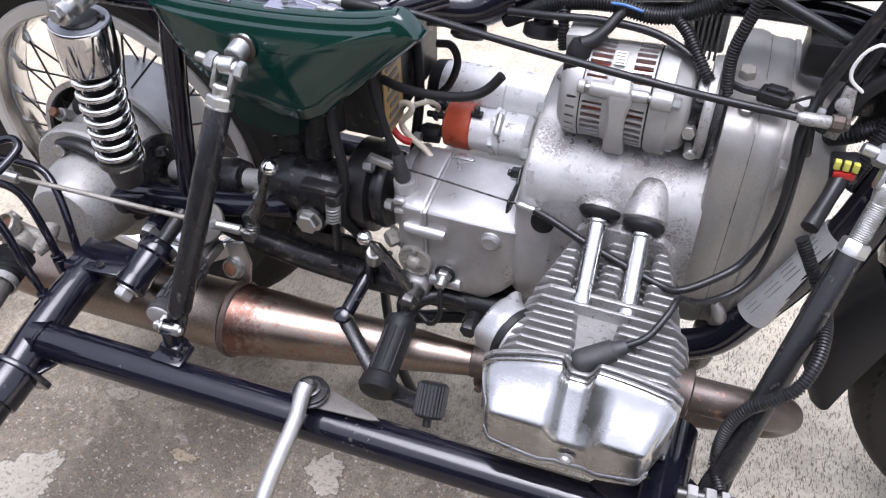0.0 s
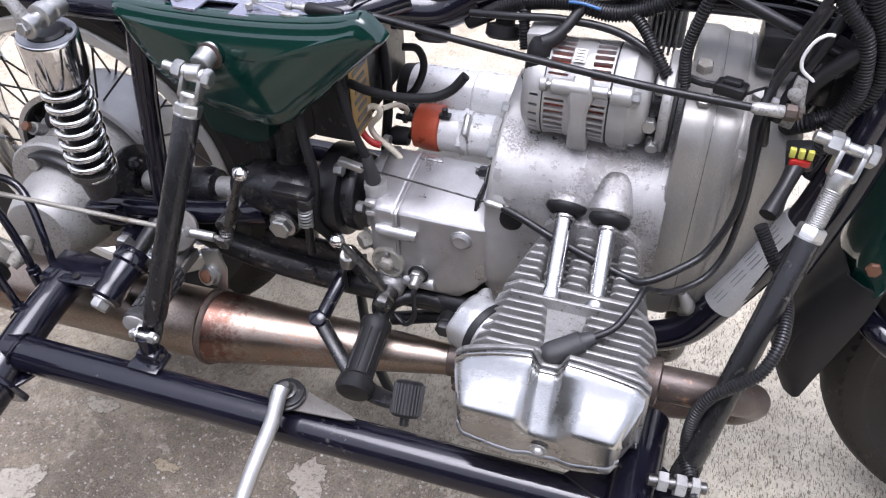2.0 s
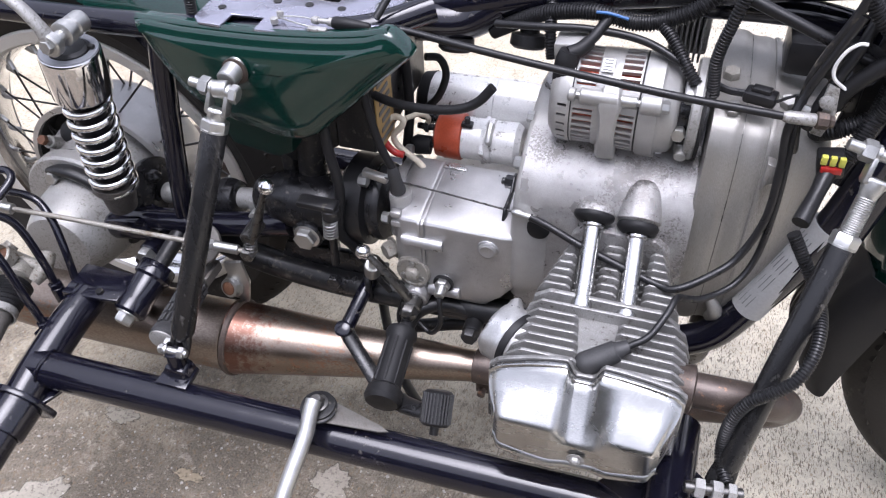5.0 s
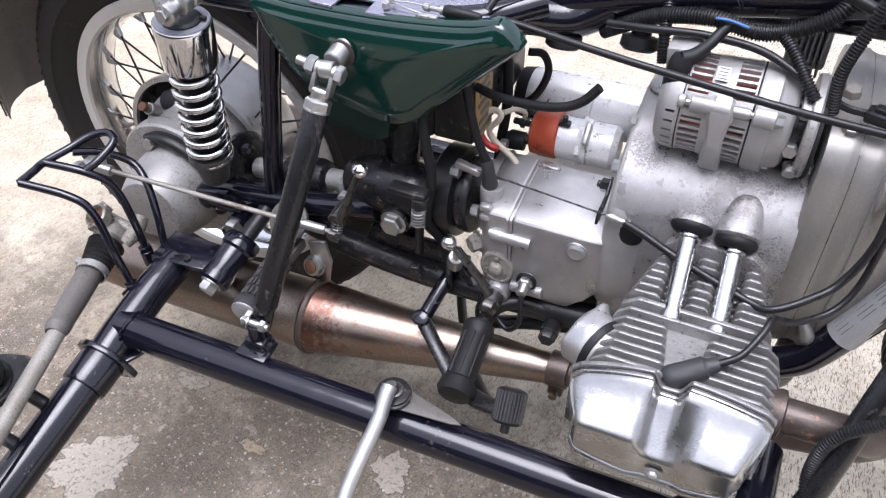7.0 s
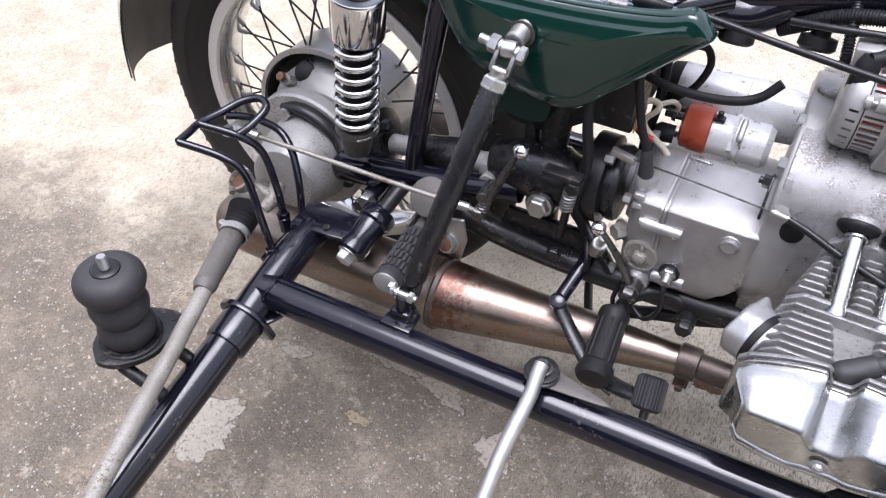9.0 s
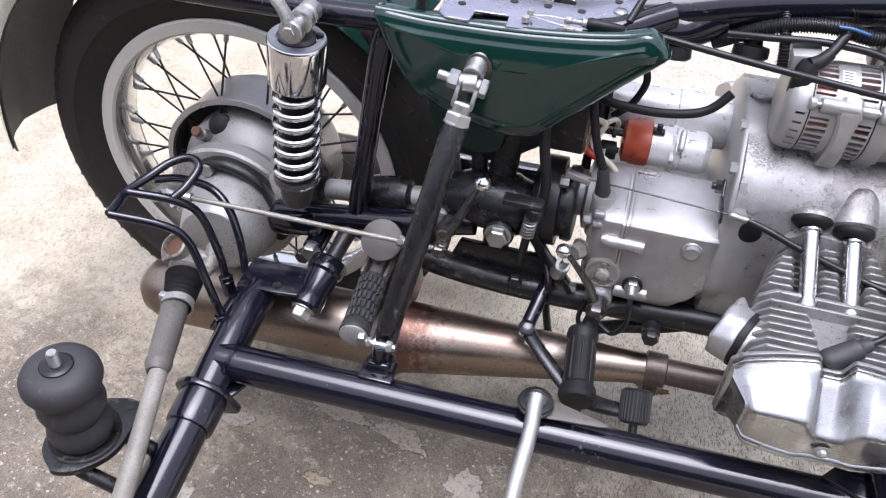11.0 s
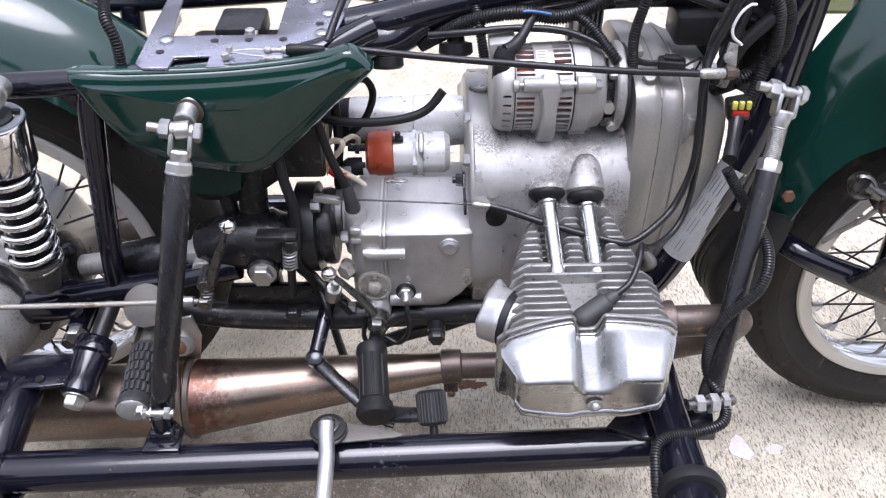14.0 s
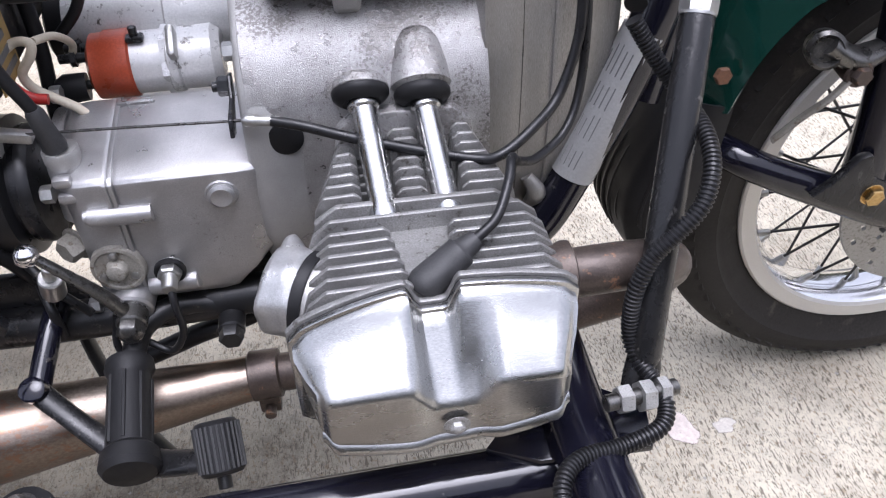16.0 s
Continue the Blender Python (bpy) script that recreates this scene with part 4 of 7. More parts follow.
def fin(y, left, right, top, low, thick, notch=None, corner=0.020):
    """A thin cooling plate across the barrel; notch: gaps (x from, x to, floor height) cut from its upper edge."""
    pts = [(left + 0.012, low), (right - 0.012, low), (right, low + 0.02), (right, top - 0.030), (right - 0.3 * corner, top - 0.012)]
    upper = [(right - corner, top)]
    for a, b, floor in sorted(notch or (), reverse=True):
        upper += [(b + 0.006, top + 0.001), (b + 0.001, top - 0.004), (b, floor), (a, floor), (a - 0.001, top - 0.004), (a - 0.006, top + 0.001)]
    upper += [(left + corner, top)]
    pts += upper + [(left + 0.3 * corner, top - 0.012), (left, top - 0.030), (left, low + 0.02)]
    return slab([(x, z) for x, z in pts], "y", y - thick / 2, y + thick / 2, 0.0011, 2)


for k in range(7):
    y = -0.1655 - 0.0097 * k
    grow = 0.0035 * k
    part("fin", fin(y, CX - 0.064 - grow, CX + 0.060 + grow, 0.572 - 0.0030 * k, 0.420, 0.0042, [(-0.010, 0.016, 0.548 - 0.002 * k), (0.043, 0.069, 0.543 - 0.002 * k)], 0.010), ALU_FIN, cyl)
head = part("cylinder_head", slab([(CX - 0.062, 0.44), (CX + 0.062, 0.44), (CX + 0.066, 0.47), (CX + 0.06, 0.525), (CX + 0.04, 0.536), (CX - 0.04, 0.536), (CX - 0.06, 0.525), (CX - 0.066, 0.47)], "y", -0.236, -0.336, 0.006), ALU_FIN, bike, "finned cylinder head casting")
part("head_flange", slab([(CX - 0.086, 0.43), (CX + 0.080, 0.43), (CX + 0.088, 0.47), (CX + 0.082, 0.535), (CX + 0.06, 0.552), (CX - 0.066, 0.553), (CX - 0.084, 0.54), (CX - 0.090, 0.47)], "y", -0.231, -0.238, 0.002), ALU_FIN, head)
part("head_fin", fin(-0.2505, CX - 0.092, CX + 0.095, 0.5515, 0.42, 0.0045), ALU_FIN, head)
for k in range(6):
    y = -0.263 - 0.0123 * k
    part("head_fin", fin(y, CX - 0.093 - 0.0012 * k, CX + 0.098 + 0.0004 * k, 0.5490, 0.42, 0.0045, [(CX - 0.026 + 0.002 * k, CX + 0.016 - 0.001 * k, 0.520)]), ALU_FIN, head)
part("plug_seat", lathe((CX - 0.005, -0.300, 0.512), (0, -0.55, 0.8), [(0, 0.022), (0.010, 0.020), (0.014, 0.014)], 20), ALU_DULL, head)
plug_cap = part("spark_plug_cap", tube([(CX - 0.0125, -0.3205, 0.5370), (CX - 0.010, -0.3195, 0.5400), (CX - 0.002, -0.316, 0.543), (CX + 0.012, -0.308, 0.549), (CX + 0.020, -0.304, 0.553), (CX + 0.022, -0.303, 0.554), (CX + 0.032, -0.298, 0.558)], [0.0105, 0.0135, 0.0140, 0.0130, 0.0125, 0.0095, 0.0075], 18, 4, 0.92), PEGRUBBER, bike, "greyed black rubber spark plug cap")
part("plug_shell", join(hexhead((CX - 0.0165, -0.3245, 0.5175), (0.12, 0.30, 0.88), 0.0110, 0.0085, 0.0125), lathe((CX - 0.0165, -0.3245, 0.5175), (0.12, 0.30, 0.88), [(0.008, 0.0078), (0.013, 0.0075), (0.015, 0.0090), (0.024, 0.0088)], 18)), ZINC, plug_cap, "steel spark plug body")

# polished valve cover: two flat lobes over a short front face, a hollow between them
L0, R0 = CX - 0.1065, CX + 0.0950


def smooth(v, a, b):
    t = min(1.0, max(0.0, (v - a) / (b - a)))
    return t * t * (3 - 2 * t)


def cover_top(x):
    return 0.5555 - 0.016 * ((x - CX) / 0.10) ** 2 - 0.012 * max(0.0, (CX - 0.020 - x) / 0.085) ** 1.5 - 0.021 * (1 - smooth(abs(x - 0.0275), 0.008, 0.019))


def cover_low(x):
    return 0.4545 + 0.0165 * ((x - CX + 0.012) / 0.09) ** 2


def cover_section(s):
    """Points down the cover at s, 0 to 1 across it."""
    xl = L0 + (R0 - L0) * s
    xc = L0 + 0.014 + (R0 - L0 - 0.027) * s
    side = min(s, 1 - s) * (R0 - L0)
    e = 1 - smooth(side, 0.0, 0.010)
    g = 1 - smooth(abs(xc - 0.036), 0.012, 0.033)
    zl = cover_low(xc) + 0.004 * e
    zc = 0.5140 - 0.023 * g - 0.005 * e
    top = cover_top(xl) - 0.005 * e
    yc = -0.3955 + 0.004 * g + 0.008 * e
    xm = 0.5 * (xl + xc)
    return [(xl, -0.336, top), (xl, -0.345, top), (xl, -0.349, top - 0.002), (xl, -0.352, top - 0.006), (xm, -0.371, 0.55 * (top - 0.006) + 0.45 * zc + 0.0035 - 0.004 * g), (xc, yc + 0.004, zc + 0.0035), (xc, yc, zc), (xc, yc - 0.0012, zc - 0.0050), (xc, yc - 0.0004, zl + 0.007), (xc, yc - 0.0030, zl + 0.0045), (xc, yc - 0.0042, zl + 0.001), (xc, yc - 0.003, zl - 0.002), (xc, yc + 0.006, zl - 0.003), (xm, -0.352, zl - 0.020), (xl, -0.345, zl - 0.028), (xl, -0.336, zl - 0.028)]


ss = [0.0, 0.008, 0.02, 0.036, 0.055] + np.linspace(0.08, 0.92, 57).tolist() + [0.945, 0.964, 0.98, 0.992, 1.0]
cover = part("valve_cover", skin(bmesh.new(), [[V(q) for q in cover_section(k)] for k in ss]), POLISH, bike, "polished aluminium valve cover with two lobes", 42)


def rim_ring(grow, y0, y1):
    pts = []
    for k in ss:
        x = L0 + (R0 - L0) * k
        pts.append((x + grow * (2 * k - 1), cover_section(k)[0][2] + grow))
    for k in reversed(ss):
        x = L0 + (R0 - L0) * k
        pts.append((x + grow * (2 * k - 1), cover_section(k)[-1][2] - grow))
    return slab(pts, "y", y0, y1, 0.0010, 2)


part("cover_lip", rim_ring(0.0030, -0.3430, -0.3375), POLISH, cover, "raised joint lip")
part("gasket", rim_ring(0.0022, -0.3373, -0.3357), GAP_SHADE, cover, "thin dark gasket")
part("head_lip", rim_ring(0.0042, -0.3355, -0.330), ALU_FIN, head)
part("cover_nut", join(lathe((CX + 0.000, -0.3955, 0.4750), (0, -1, 0.0), [(0.001, 0.0095), (0.0014, 0.0095), (0.0016, 0.008)], 24), hexhead((CX, -0.3960, 0.4750), (0, -1, 0), 0.0055, 0.005, dome=True)), ALU_DULL, cover, "domed cover nut in a dark round recess")

# carburettor stub sealed with silver tape
AXF = V((-0.88, 0.46, 0.04)).normalized()
FC = V((-0.0545, -0.284, 0.506))
foil = lathe(FC, AXF, [(0.004, 0.030), (0.006, 0.0340), (0.009, 0.0352), (0.014, 0.0356), (0.019, 0.0352), (0.024, 0.0350), (0.029, 0.0352), (0.033, 0.0340), (0.0345, 0.0310), (0.033, 0.024), (0.031, 0.012), (0.031, 0.004)], 44)
for v in foil.verts:
    o = v.co - FC
    h = o.dot(AXF)
    o -= AXF * h
    if o.length > 0.02:
        n = o.normalized()
        w = math.atan2(n.z, n.y)
        fold = math.sin(5 * w + 90 * h) * math.sin(3 * w - 140 * h + 1.0)
        pinch = smooth(n.dot(V((0.30, 0.60, 0.74)).normalized()), 0.955, 1.0) * smooth(h, 0.016, 0.030)
        v.co += n * (0.0015 * fold + 0.009 * pinch) + AXF * (0.0007 * math.sin(5 * w) * smooth(h, 0.02, 0.034))
carb = part("intake_stub", foil, FOIL, bike, "intake port closed with crumpled silver tape", 60)
part("strap", lathe(FC - AXF * 0.002, AXF, [(0, 0.030), (0, 0.0352), (0.001, 0.0360), (0.0085, 0.0362), (0.0095, 0.0352), (0.0095, 0.030)], 40, closed=True), RUBBER, carb, "black rubber strap")
part("port_neck", lathe(FC - AXF * 0.030, AXF, [(0, 0.031), (0.020, 0.0315), (0.024, 0.0335), (0.028, 0.0335)], 32), ALU_PALE, carb, "cast intake neck")
part("port_collar", lathe((0.122, -0.300, 0.513), (1, -0.01, 0.0), [(0, 0.024), (0.008, 0.025), (0.012, 0.0265), (0.017, 0.0265), (0.019, 0.022)], 28), RUSTPIPE, head, "exhaust port collar")

# alternator on top of the crankcase
AY, AZZ = -0.064, 0.708


def slotted(xs, rs, holes, seg=120, depth=0.0062):
    """A turned housing along x with open slots; holes(i, k) tells whether the cell between stations i, i + 1 is open."""
    bm = bmesh.new()
    ring = lambda x, r: [bm.verts.new((x, AY - r * math.sin(2 * math.pi * k / seg), AZZ + r * math.cos(2 * math.pi * k / seg))) for k in range(seg)]
    rows = [ring(x, r) for x, r in zip(xs, rs)]
    inner = [ring(x, r - depth) for x, r in zip(xs, rs)]
    for i in range(len(xs) - 1):
        for k in range(seg):
            j = (k + 1) % seg
            a, b, c, d = rows[i][k], rows[i][j], rows[i + 1][j], rows[i + 1][k]
            if holes(i, k):
                for p, q, beyond in ((a, b, holes(i - 1, k)), (b, c, holes(i, j)), (c, d, holes(i + 1, k)), (d, a, holes(i, (k - 1) % seg))):
                    if beyond:
                        continue
                    u = [inner[m][n] for v in (p, q) for m, n in [(i if v in (a, b) else i + 1, k if v in (a, d) else j)]]
                    bm.faces.new((p, q, u[1], u[0]))
            else:
                bm.faces.new((a, b, c, d))
    bm.faces.new(rows[0][::-1])
    bm.faces.new(rows[-1])
    bmesh.ops.delete(bm, geom=[v for v in bm.verts if not v.link_faces], context="VERTS")
    return bm


def vents(i, k):
    a = 3 * k
    if i == 3 and k % 4 == 0:
        return 66 <= a <= 160 or 210 <= a <= 300
    if i in (6, 9) and k % 3 != 2:
        return a <= 46 or 74 <= a <= 150 or a > 200
    return False


alt = part("alternator", slotted([-0.073, -0.071, -0.066, -0.060, -0.050, -0.0445, -0.043, -0.021, -0.0195, 0.0035, 0.0245, 0.0265], [0.032, 0.045, 0.052, 0.0555, 0.0565, 0.0565, 0.0550, 0.0550, 0.0560, 0.0565, 0.0575, 0.0575], vents), ALU_PALE, bike, "grey cast alternator with slotted body", 45)
part("front_half", lathe((0.0285, AY, AZZ), (1, 0, 0), [(0, 0.04), (0, 0.0575), (0.003, 0.0590), (0.020, 0.0585), (0.024, 0.054), (0.036, 0.052), (0.041, 0.046), (0.042, 0.03)], 48), ALU_PALE, alt, "smooth front half of the housing", 45)
part("joint_gap", lathe((0.0263, AY, AZZ), (1, 0, 0), [(0, 0.050), (0, 0.0568), (0.0024, 0.0568), (0.0024, 0.050)], 48, closed=True), GAP_SHADE, alt)
part("winding", lathe((-0.050, AY, AZZ), (1, 0, 0), [(0, 0.02), (0, 0.0492), (0.074, 0.0492), (0.074, 0.02)], 40, closed=True), COIL, alt, "red copper winding")
for k, a in enumerate((300, 197, 75)):
    q = V((0, AY + 0.0585 * math.sin(radians(a)), AZZ + 0.0585 * math.cos(radians(a))))
    part("through_bolt", rod(q + V((-0.046, 0, 0)), q + V((0.060, 0, 0)), 0.0038, seg=12), ZINC, alt)
    for x0, x1, r in ((-0.049, -0.041, 0.0075), (-0.036 if k == 0 else -0.018, 0.006, 0.0090), (0.029, 0.052, 0.0108)):
        part("clamp_lug", rod(q + V((x0, 0, 0)), q + V((x1, 0, 0)), r), ALU_PALE, alt)
    part("sleeve", rod(q + V((0.008, 0, 0)), q + V((0.026, 0, 0)), 0.0068), ZINC, alt, "steel bolt sleeve")
    part("bolt_nut", hexhead(q + V((0.052, 0, 0)), (1, 0, 0), 0.0068, 0.008), ZINC, alt)


def arc_bar(xc, way, thick):
    """A flat bar bent round the alternator: way holds (angle, radius of its outer face, half width)."""
    rings = []
    for a, r, w in way:
        u = V((0, math.sin(radians(a)), math.cos(radians(a))))
        c = V((xc, AY, AZZ))
        e = min(0.003, 0.3 * thick)
        rings.append([c + u * (r - thick) + V((-w, 0, 0)), c + u * (r - e) + V((-w, 0, 0)), c + u * r + V((e - w, 0, 0)), c + u * r + V((w - e, 0, 0)), c + u * (r - e) + V((w, 0, 0)), c + u * (r - thick) + V((w, 0, 0))])
    return skin(bmesh.new(), rings)


part("mount_ear", arc_bar(-0.003, [(312, 0.064, 0.0105), (300, 0.0675, 0.0125), (291, 0.0655, 0.0135), (284, 0.0645, 0.0112), (270, 0.0645, 0.0095), (254, 0.0655, 0.0095), (238, 0.0675, 0.0105), (224, 0.070, 0.0115), (212, 0.071, 0.0110)], 0.014), ALU_PALE, alt, "flat cast mounting arm")
part("cap_groove", lathe((-0.0462, AY, AZZ), (1, 0, 0), [(0, 0.050), (0, 0.05695), (0.0014, 0.05695), (0.0014, 0.050)], 48, closed=True), GAP_SHADE, alt, "thin dark joint")
part("rear_block", block((-0.058, AY + 0.010, 0.7620), (0.034, 0.044, 0.026), 0.003, Matrix.Rotation(radians(-6), 4, "Y")), ALU_PALE, alt, "square pale terminal block")
part("pulley", lathe((0.0705, AY, AZZ), (1, 0, 0), [(0, 0.020), (0, 0.036), (0.012, 0.036), (0.012, 0.020)], 36), DARK, alt, "dark drive pulley")
part("pulley_guard", lathe((0.0815, AY, AZZ), (1, 0, 0), [(0, 0.040), (0, 0.0540), (0.002, 0.0565), (0.009, 0.0570), (0.0115, 0.0550), (0.012, 0.03)], 44), ALU_DULL, alt, "dark-edged drive flange")
# black ring behind the flange, put in as its shadow
part("flange_shadow", lathe((0.0937, AY, AZZ), (1, 0, 0), [(0, 0.03), (0, 0.0545), (0.0035, 0.0545), (0.0035, 0.03)], 44), GAP_SHADE, alt)
part("drive_bolt", join(hexhead((0.0735, AY - 0.038, 0.700), (0, -1, 0.2), 0.0085, 0.012), rod((0.080, AY - 0.040, 0.680), (0.080, AY - 0.052, 0.676), 0.007)), ZINC, alt)
for z, w in ((0.745, 30), (0.670, -30)):
    part("bolt_bridge", block((0.080, AY - 0.025, z), (0.016, 0.03, 0.012), 0.004, Matrix.Rotation(radians(w), 4, "X")), ALU_PALE, alt)
part("terminal", join(tube([(-0.060, AY - 0.026, 0.733), (-0.059, AY - 0.024, 0.748), (-0.058, AY - 0.022, 0.762), (-0.056, AY - 0.020, 0.772)], [0.0125, 0.0135, 0.0130, 0.0105], 18, 4), tube([(-0.057, AY - 0.020, 0.768), (-0.046, AY - 0.014, 0.771), (-0.036, AY - 0.006, 0.779)], [0.0085, 0.0085, 0.0075], 14, 4)), RUBBER, alt, "black rubber terminal boot")
part("type_label", block((-0.012, AY - 0.024, AZZ + 0.0545), (0.013, 0.017, 0.001), 0.0, Matrix.Rotation(radians(25), 4, "X")), WHITE, alt, "small white type label with grey bars")
for k in range(4):
    part("label_bar", block((-0.012, AY - 0.030 + 0.0038 * k, AZZ + 0.0525 + 0.0018 * k), (0.010, 0.0013, 0.0008), 0.0, Matrix.Rotation(radians(25), 4, "X")), INK, alt)

# starter behind the gearbox
st = part("starter_motor", lathe((-0.275, 0.066, 0.584), (1, 0, 0), [(0, 0.02), (0.004, 0.035), (0.012, 0.038), (0.10, 0.038), (0.102, 0.040), (0.130, 0.040), (0.165, 0.037), (0.185, 0.035)], 36), STARTER, bike, "scuffed silver starter motor")
part("end_cap", lathe((-0.288, 0.066, 0.584), (1, 0, 0), [(0, 0.010), (0.001, 0.030), (0.004, 0.0345), (0.016, 0.0365), (0.020, 0.0375)], 32), RUBBER, st, "black starter end cap")
sol = part("solenoid", lathe((-0.212, -0.001, 0.571), (1, 0.02, 0), [(0, 0.026), (0.002, 0.029), (0.040, 0.029), (0.042, 0.031), (0.050, 0.031), (0.052, 0.029), (0.082, 0.030), (0.090, 0.024)], 32), STARTER, bike, "silver starter solenoid with an orange cap")
part("solenoid_cap", lathe((-0.243, -0.0015, 0.571), (1, 0.02, 0), [(0, 0.023), (0.004, 0.0305), (0.014, 0.031), (0.016, 0.0325), (0.038, 0.0325), (0.040, 0.030)], 32), ORANGE, sol, "orange-red plastic solenoid cap")
part("solenoid_strap", block((-0.163, -0.017, 0.593), (0.008, 0.03, 0.03), 0.003, Matrix.Rotation(radians(40), 4, "X")), ZINC, sol)
for p in ((-0.252, -0.009, 0.585), (-0.252, 0.015, 0.583), (-0.256, -0.015, 0.560)):
    part("terminal_post", join(rod(V(p) + V((0.012, 0, 0)), V(p) - V((0.016, 0, 0)), 0.0045), hexhead(V(p), (-1, 0, 0), 0.008, 0.006)), DARK, sol)
part("rubber_boot", lathe((-0.262, -0.017, 0.559), (-1, -0.1, 0), [(-0.014, 0.013), (0.006, 0.014), (0.014, 0.009)], 16), RUBBER, sol)
part("crimp_band", lathe((-0.176, -0.0005, 0.571), (1, 0.02, 0), [(0, 0.029), (0, 0.0325), (0.003, 0.0330), (0.006, 0.0325), (0.006, 0.029)], 6, closed=True), STARTER, sol, "crimped hexagonal joint band")
part("earth_lug", join(block((-0.196, -0.012, 0.601), (0.016, 0.012, 0.006), 0.002), rod((-0.196, -0.012, 0.600), (-0.196, -0.012, 0.612), 0.004)), DARK, sol)

FAX = V((-0.88, -0.46, 0.04)).normalized()
far_in = lathe((-0.0545, 0.284, 0.508), FAX, [(0.0, 0.030), (0.004, 0.0345), (0.014, 0.0356), (0.029, 0.0352), (0.034, 0.0320), (0.033, 0.020), (0.031, 0.004)], 30)
for v in far_in.verts:
    v.co += V((math.sin(190 * v.co.z), math.sin(170 * v.co.x), math.sin(210 * v.co.y))) * 0.0012
part("far_intake", far_in, FOIL, bike, "far intake closed with crumpled silver tape", 12)

# ---- motorcycle: exhaust ----
header = part("exhaust_header", tube([(0.135, -0.300, 0.513), (0.175, -0.299, 0.513), (0.214, -0.288, 0.502), (0.238, -0.266, 0.478), (0.245, -0.245, 0.448), (0.234, -0.227, 0.410), (0.20, -0.208, 0.377), (0.10, -0.195, 0.338), (-0.03, -0.183, 0.315), (-0.12, -0.174, 0.303)], 0.0195, 22, 6), RUSTPIPE, bike, "brown heat-stained exhaust header pipe")
part("pipe_clamp", join(lathe((-0.108, -0.1745, 0.304), (-1, 0.03, -0.06), [(0, 0.020), (0.002, 0.025), (0.030, 0.026), (0.034, 0.021)], 26), block((-0.125, -0.182, 0.272), (0.022, 0.014, 0.026), 0.003), rod((-0.125, -0.20, 0.268), (-0.125, -0.165, 0.268), 0.006)), RUSTPIPE, header, "rusty pipe clamp with a bolt")
M0, M1, M2 = V((-0.128, -0.174, 0.302)), V((-0.505, -0.218, 0.296)), V((-0.915, -0.226, 0.292))
d1, d2 = M1 - M0, M2 - M1
muff = part("muffler", lathe(M0, d1, [(0, 0.023), (0.02, 0.0235), (0.06, 0.027), (0.365, 0.0545), (0.372, 0.0570), (d1.length, 0.0572)], 40), COPPER_CONE, bike, "copper-coloured cone muffler with blue-brown heat marks")
part("muffler_body", lathe(M1, d2, [(-0.001, 0.0575), (0.004, 0.0545), (0.03, 0.0535), (0.33, 0.053), (0.375, 0.050), (0.40, 0.040), (0.414, 0.024), (0.416, 0.014)], 40), COPPER, muff, "cylindrical muffler body with a rounded end")
part("seam_ring", lathe(M1, d2, [(-0.012, 0.0572), (-0.010, 0.0590), (-0.004, 0.0590), (-0.002, 0.0572)], 40), RUSTPIPE, muff)
part("tail_outlet", lathe(M2 + V((0.002, 0, 0)), d2, [(0, 0.012), (0.012, 0.012), (0.012, 0.010), (0.0, 0.010)], 20), RUSTPIPE, muff)
part("crossover_pipe", tube([(0.157, -0.030, 0.47), (0.156, -0.070, 0.42), (0.155, -0.085, 0.37), (0.150, -0.080, 0.32), (0.10, -0.05, 0.285)], 0.0185, 18, 5), STEEL, header, "dull steel crossover pipe under the engine")
# far side muffler seen between the wheels
part("far_muffler", lathe((-0.36, 0.215, 0.270), (-1, 0, 0.0), [(0, 0.030), (0.25, 0.050), (0.50, 0.050), (0.54, 0.03)], 28), RUSTPIPE, bike, "second brown muffler on the far side")

# ---- motorcycle: frame ----
frame_ob = part("frame_cradle", tube([(0.020, -0.138, 0.3855), (0.06, -0.138, 0.386), (0.148, -0.134, 0.412), (0.194, -0.125, 0.472), (0.262, -0.110, 0.63), (0.298, -0.07, 0.80), (0.31, -0.05, 0.90)], 0.0205, 18, 7), BLACK, bike, "gloss black tubular frame cradle")
part("lower_cradle", tube([(-0.62, -0.112, 0.412), (-0.50, -0.128, 0.385), (-0.34, -0.135, 0.375), (-0.10, -0.138, 0.385), (0.021, -0.138, 0.3855)], 0.0204, 18, 7), BLACKDUST, frame_ob, "oily dull black lower frame tube")
part("cradle_brace", tube([(-0.245, -0.130, 0.306), (-0.225, -0.130, 0.314), (-0.184, -0.130, 0.331), (-0.139, -0.130, 0.345), (-0.10, -0.130, 0.362)], 0.0105, 14, 4), BLACKDUST, frame_ob, "bent black brace under the gearbox")
part("far_cradle", tube([(-0.62, 0.112, 0.412), (-0.50, 0.128, 0.385), (-0.10, 0.138, 0.385), (0.06, 0.138, 0.386), (0.14, 0.136, 0.412), (0.245, 0.110, 0.63), (0.30, 0.05, 0.90)], 0.0195, 14, 6), BLACK, frame_ob)
lab = tube([(0.196, -0.1245, 0.476), (0.213, -0.121, 0.516), (0.237, -0.1155, 0.570), (0.255, -0.1115, 0.613)], 0.0218, 20, 4)
part("frame_label", lab, LABEL, frame_ob, "greyed wrap-round label with rows of grey print")
rnd = random.Random(8)
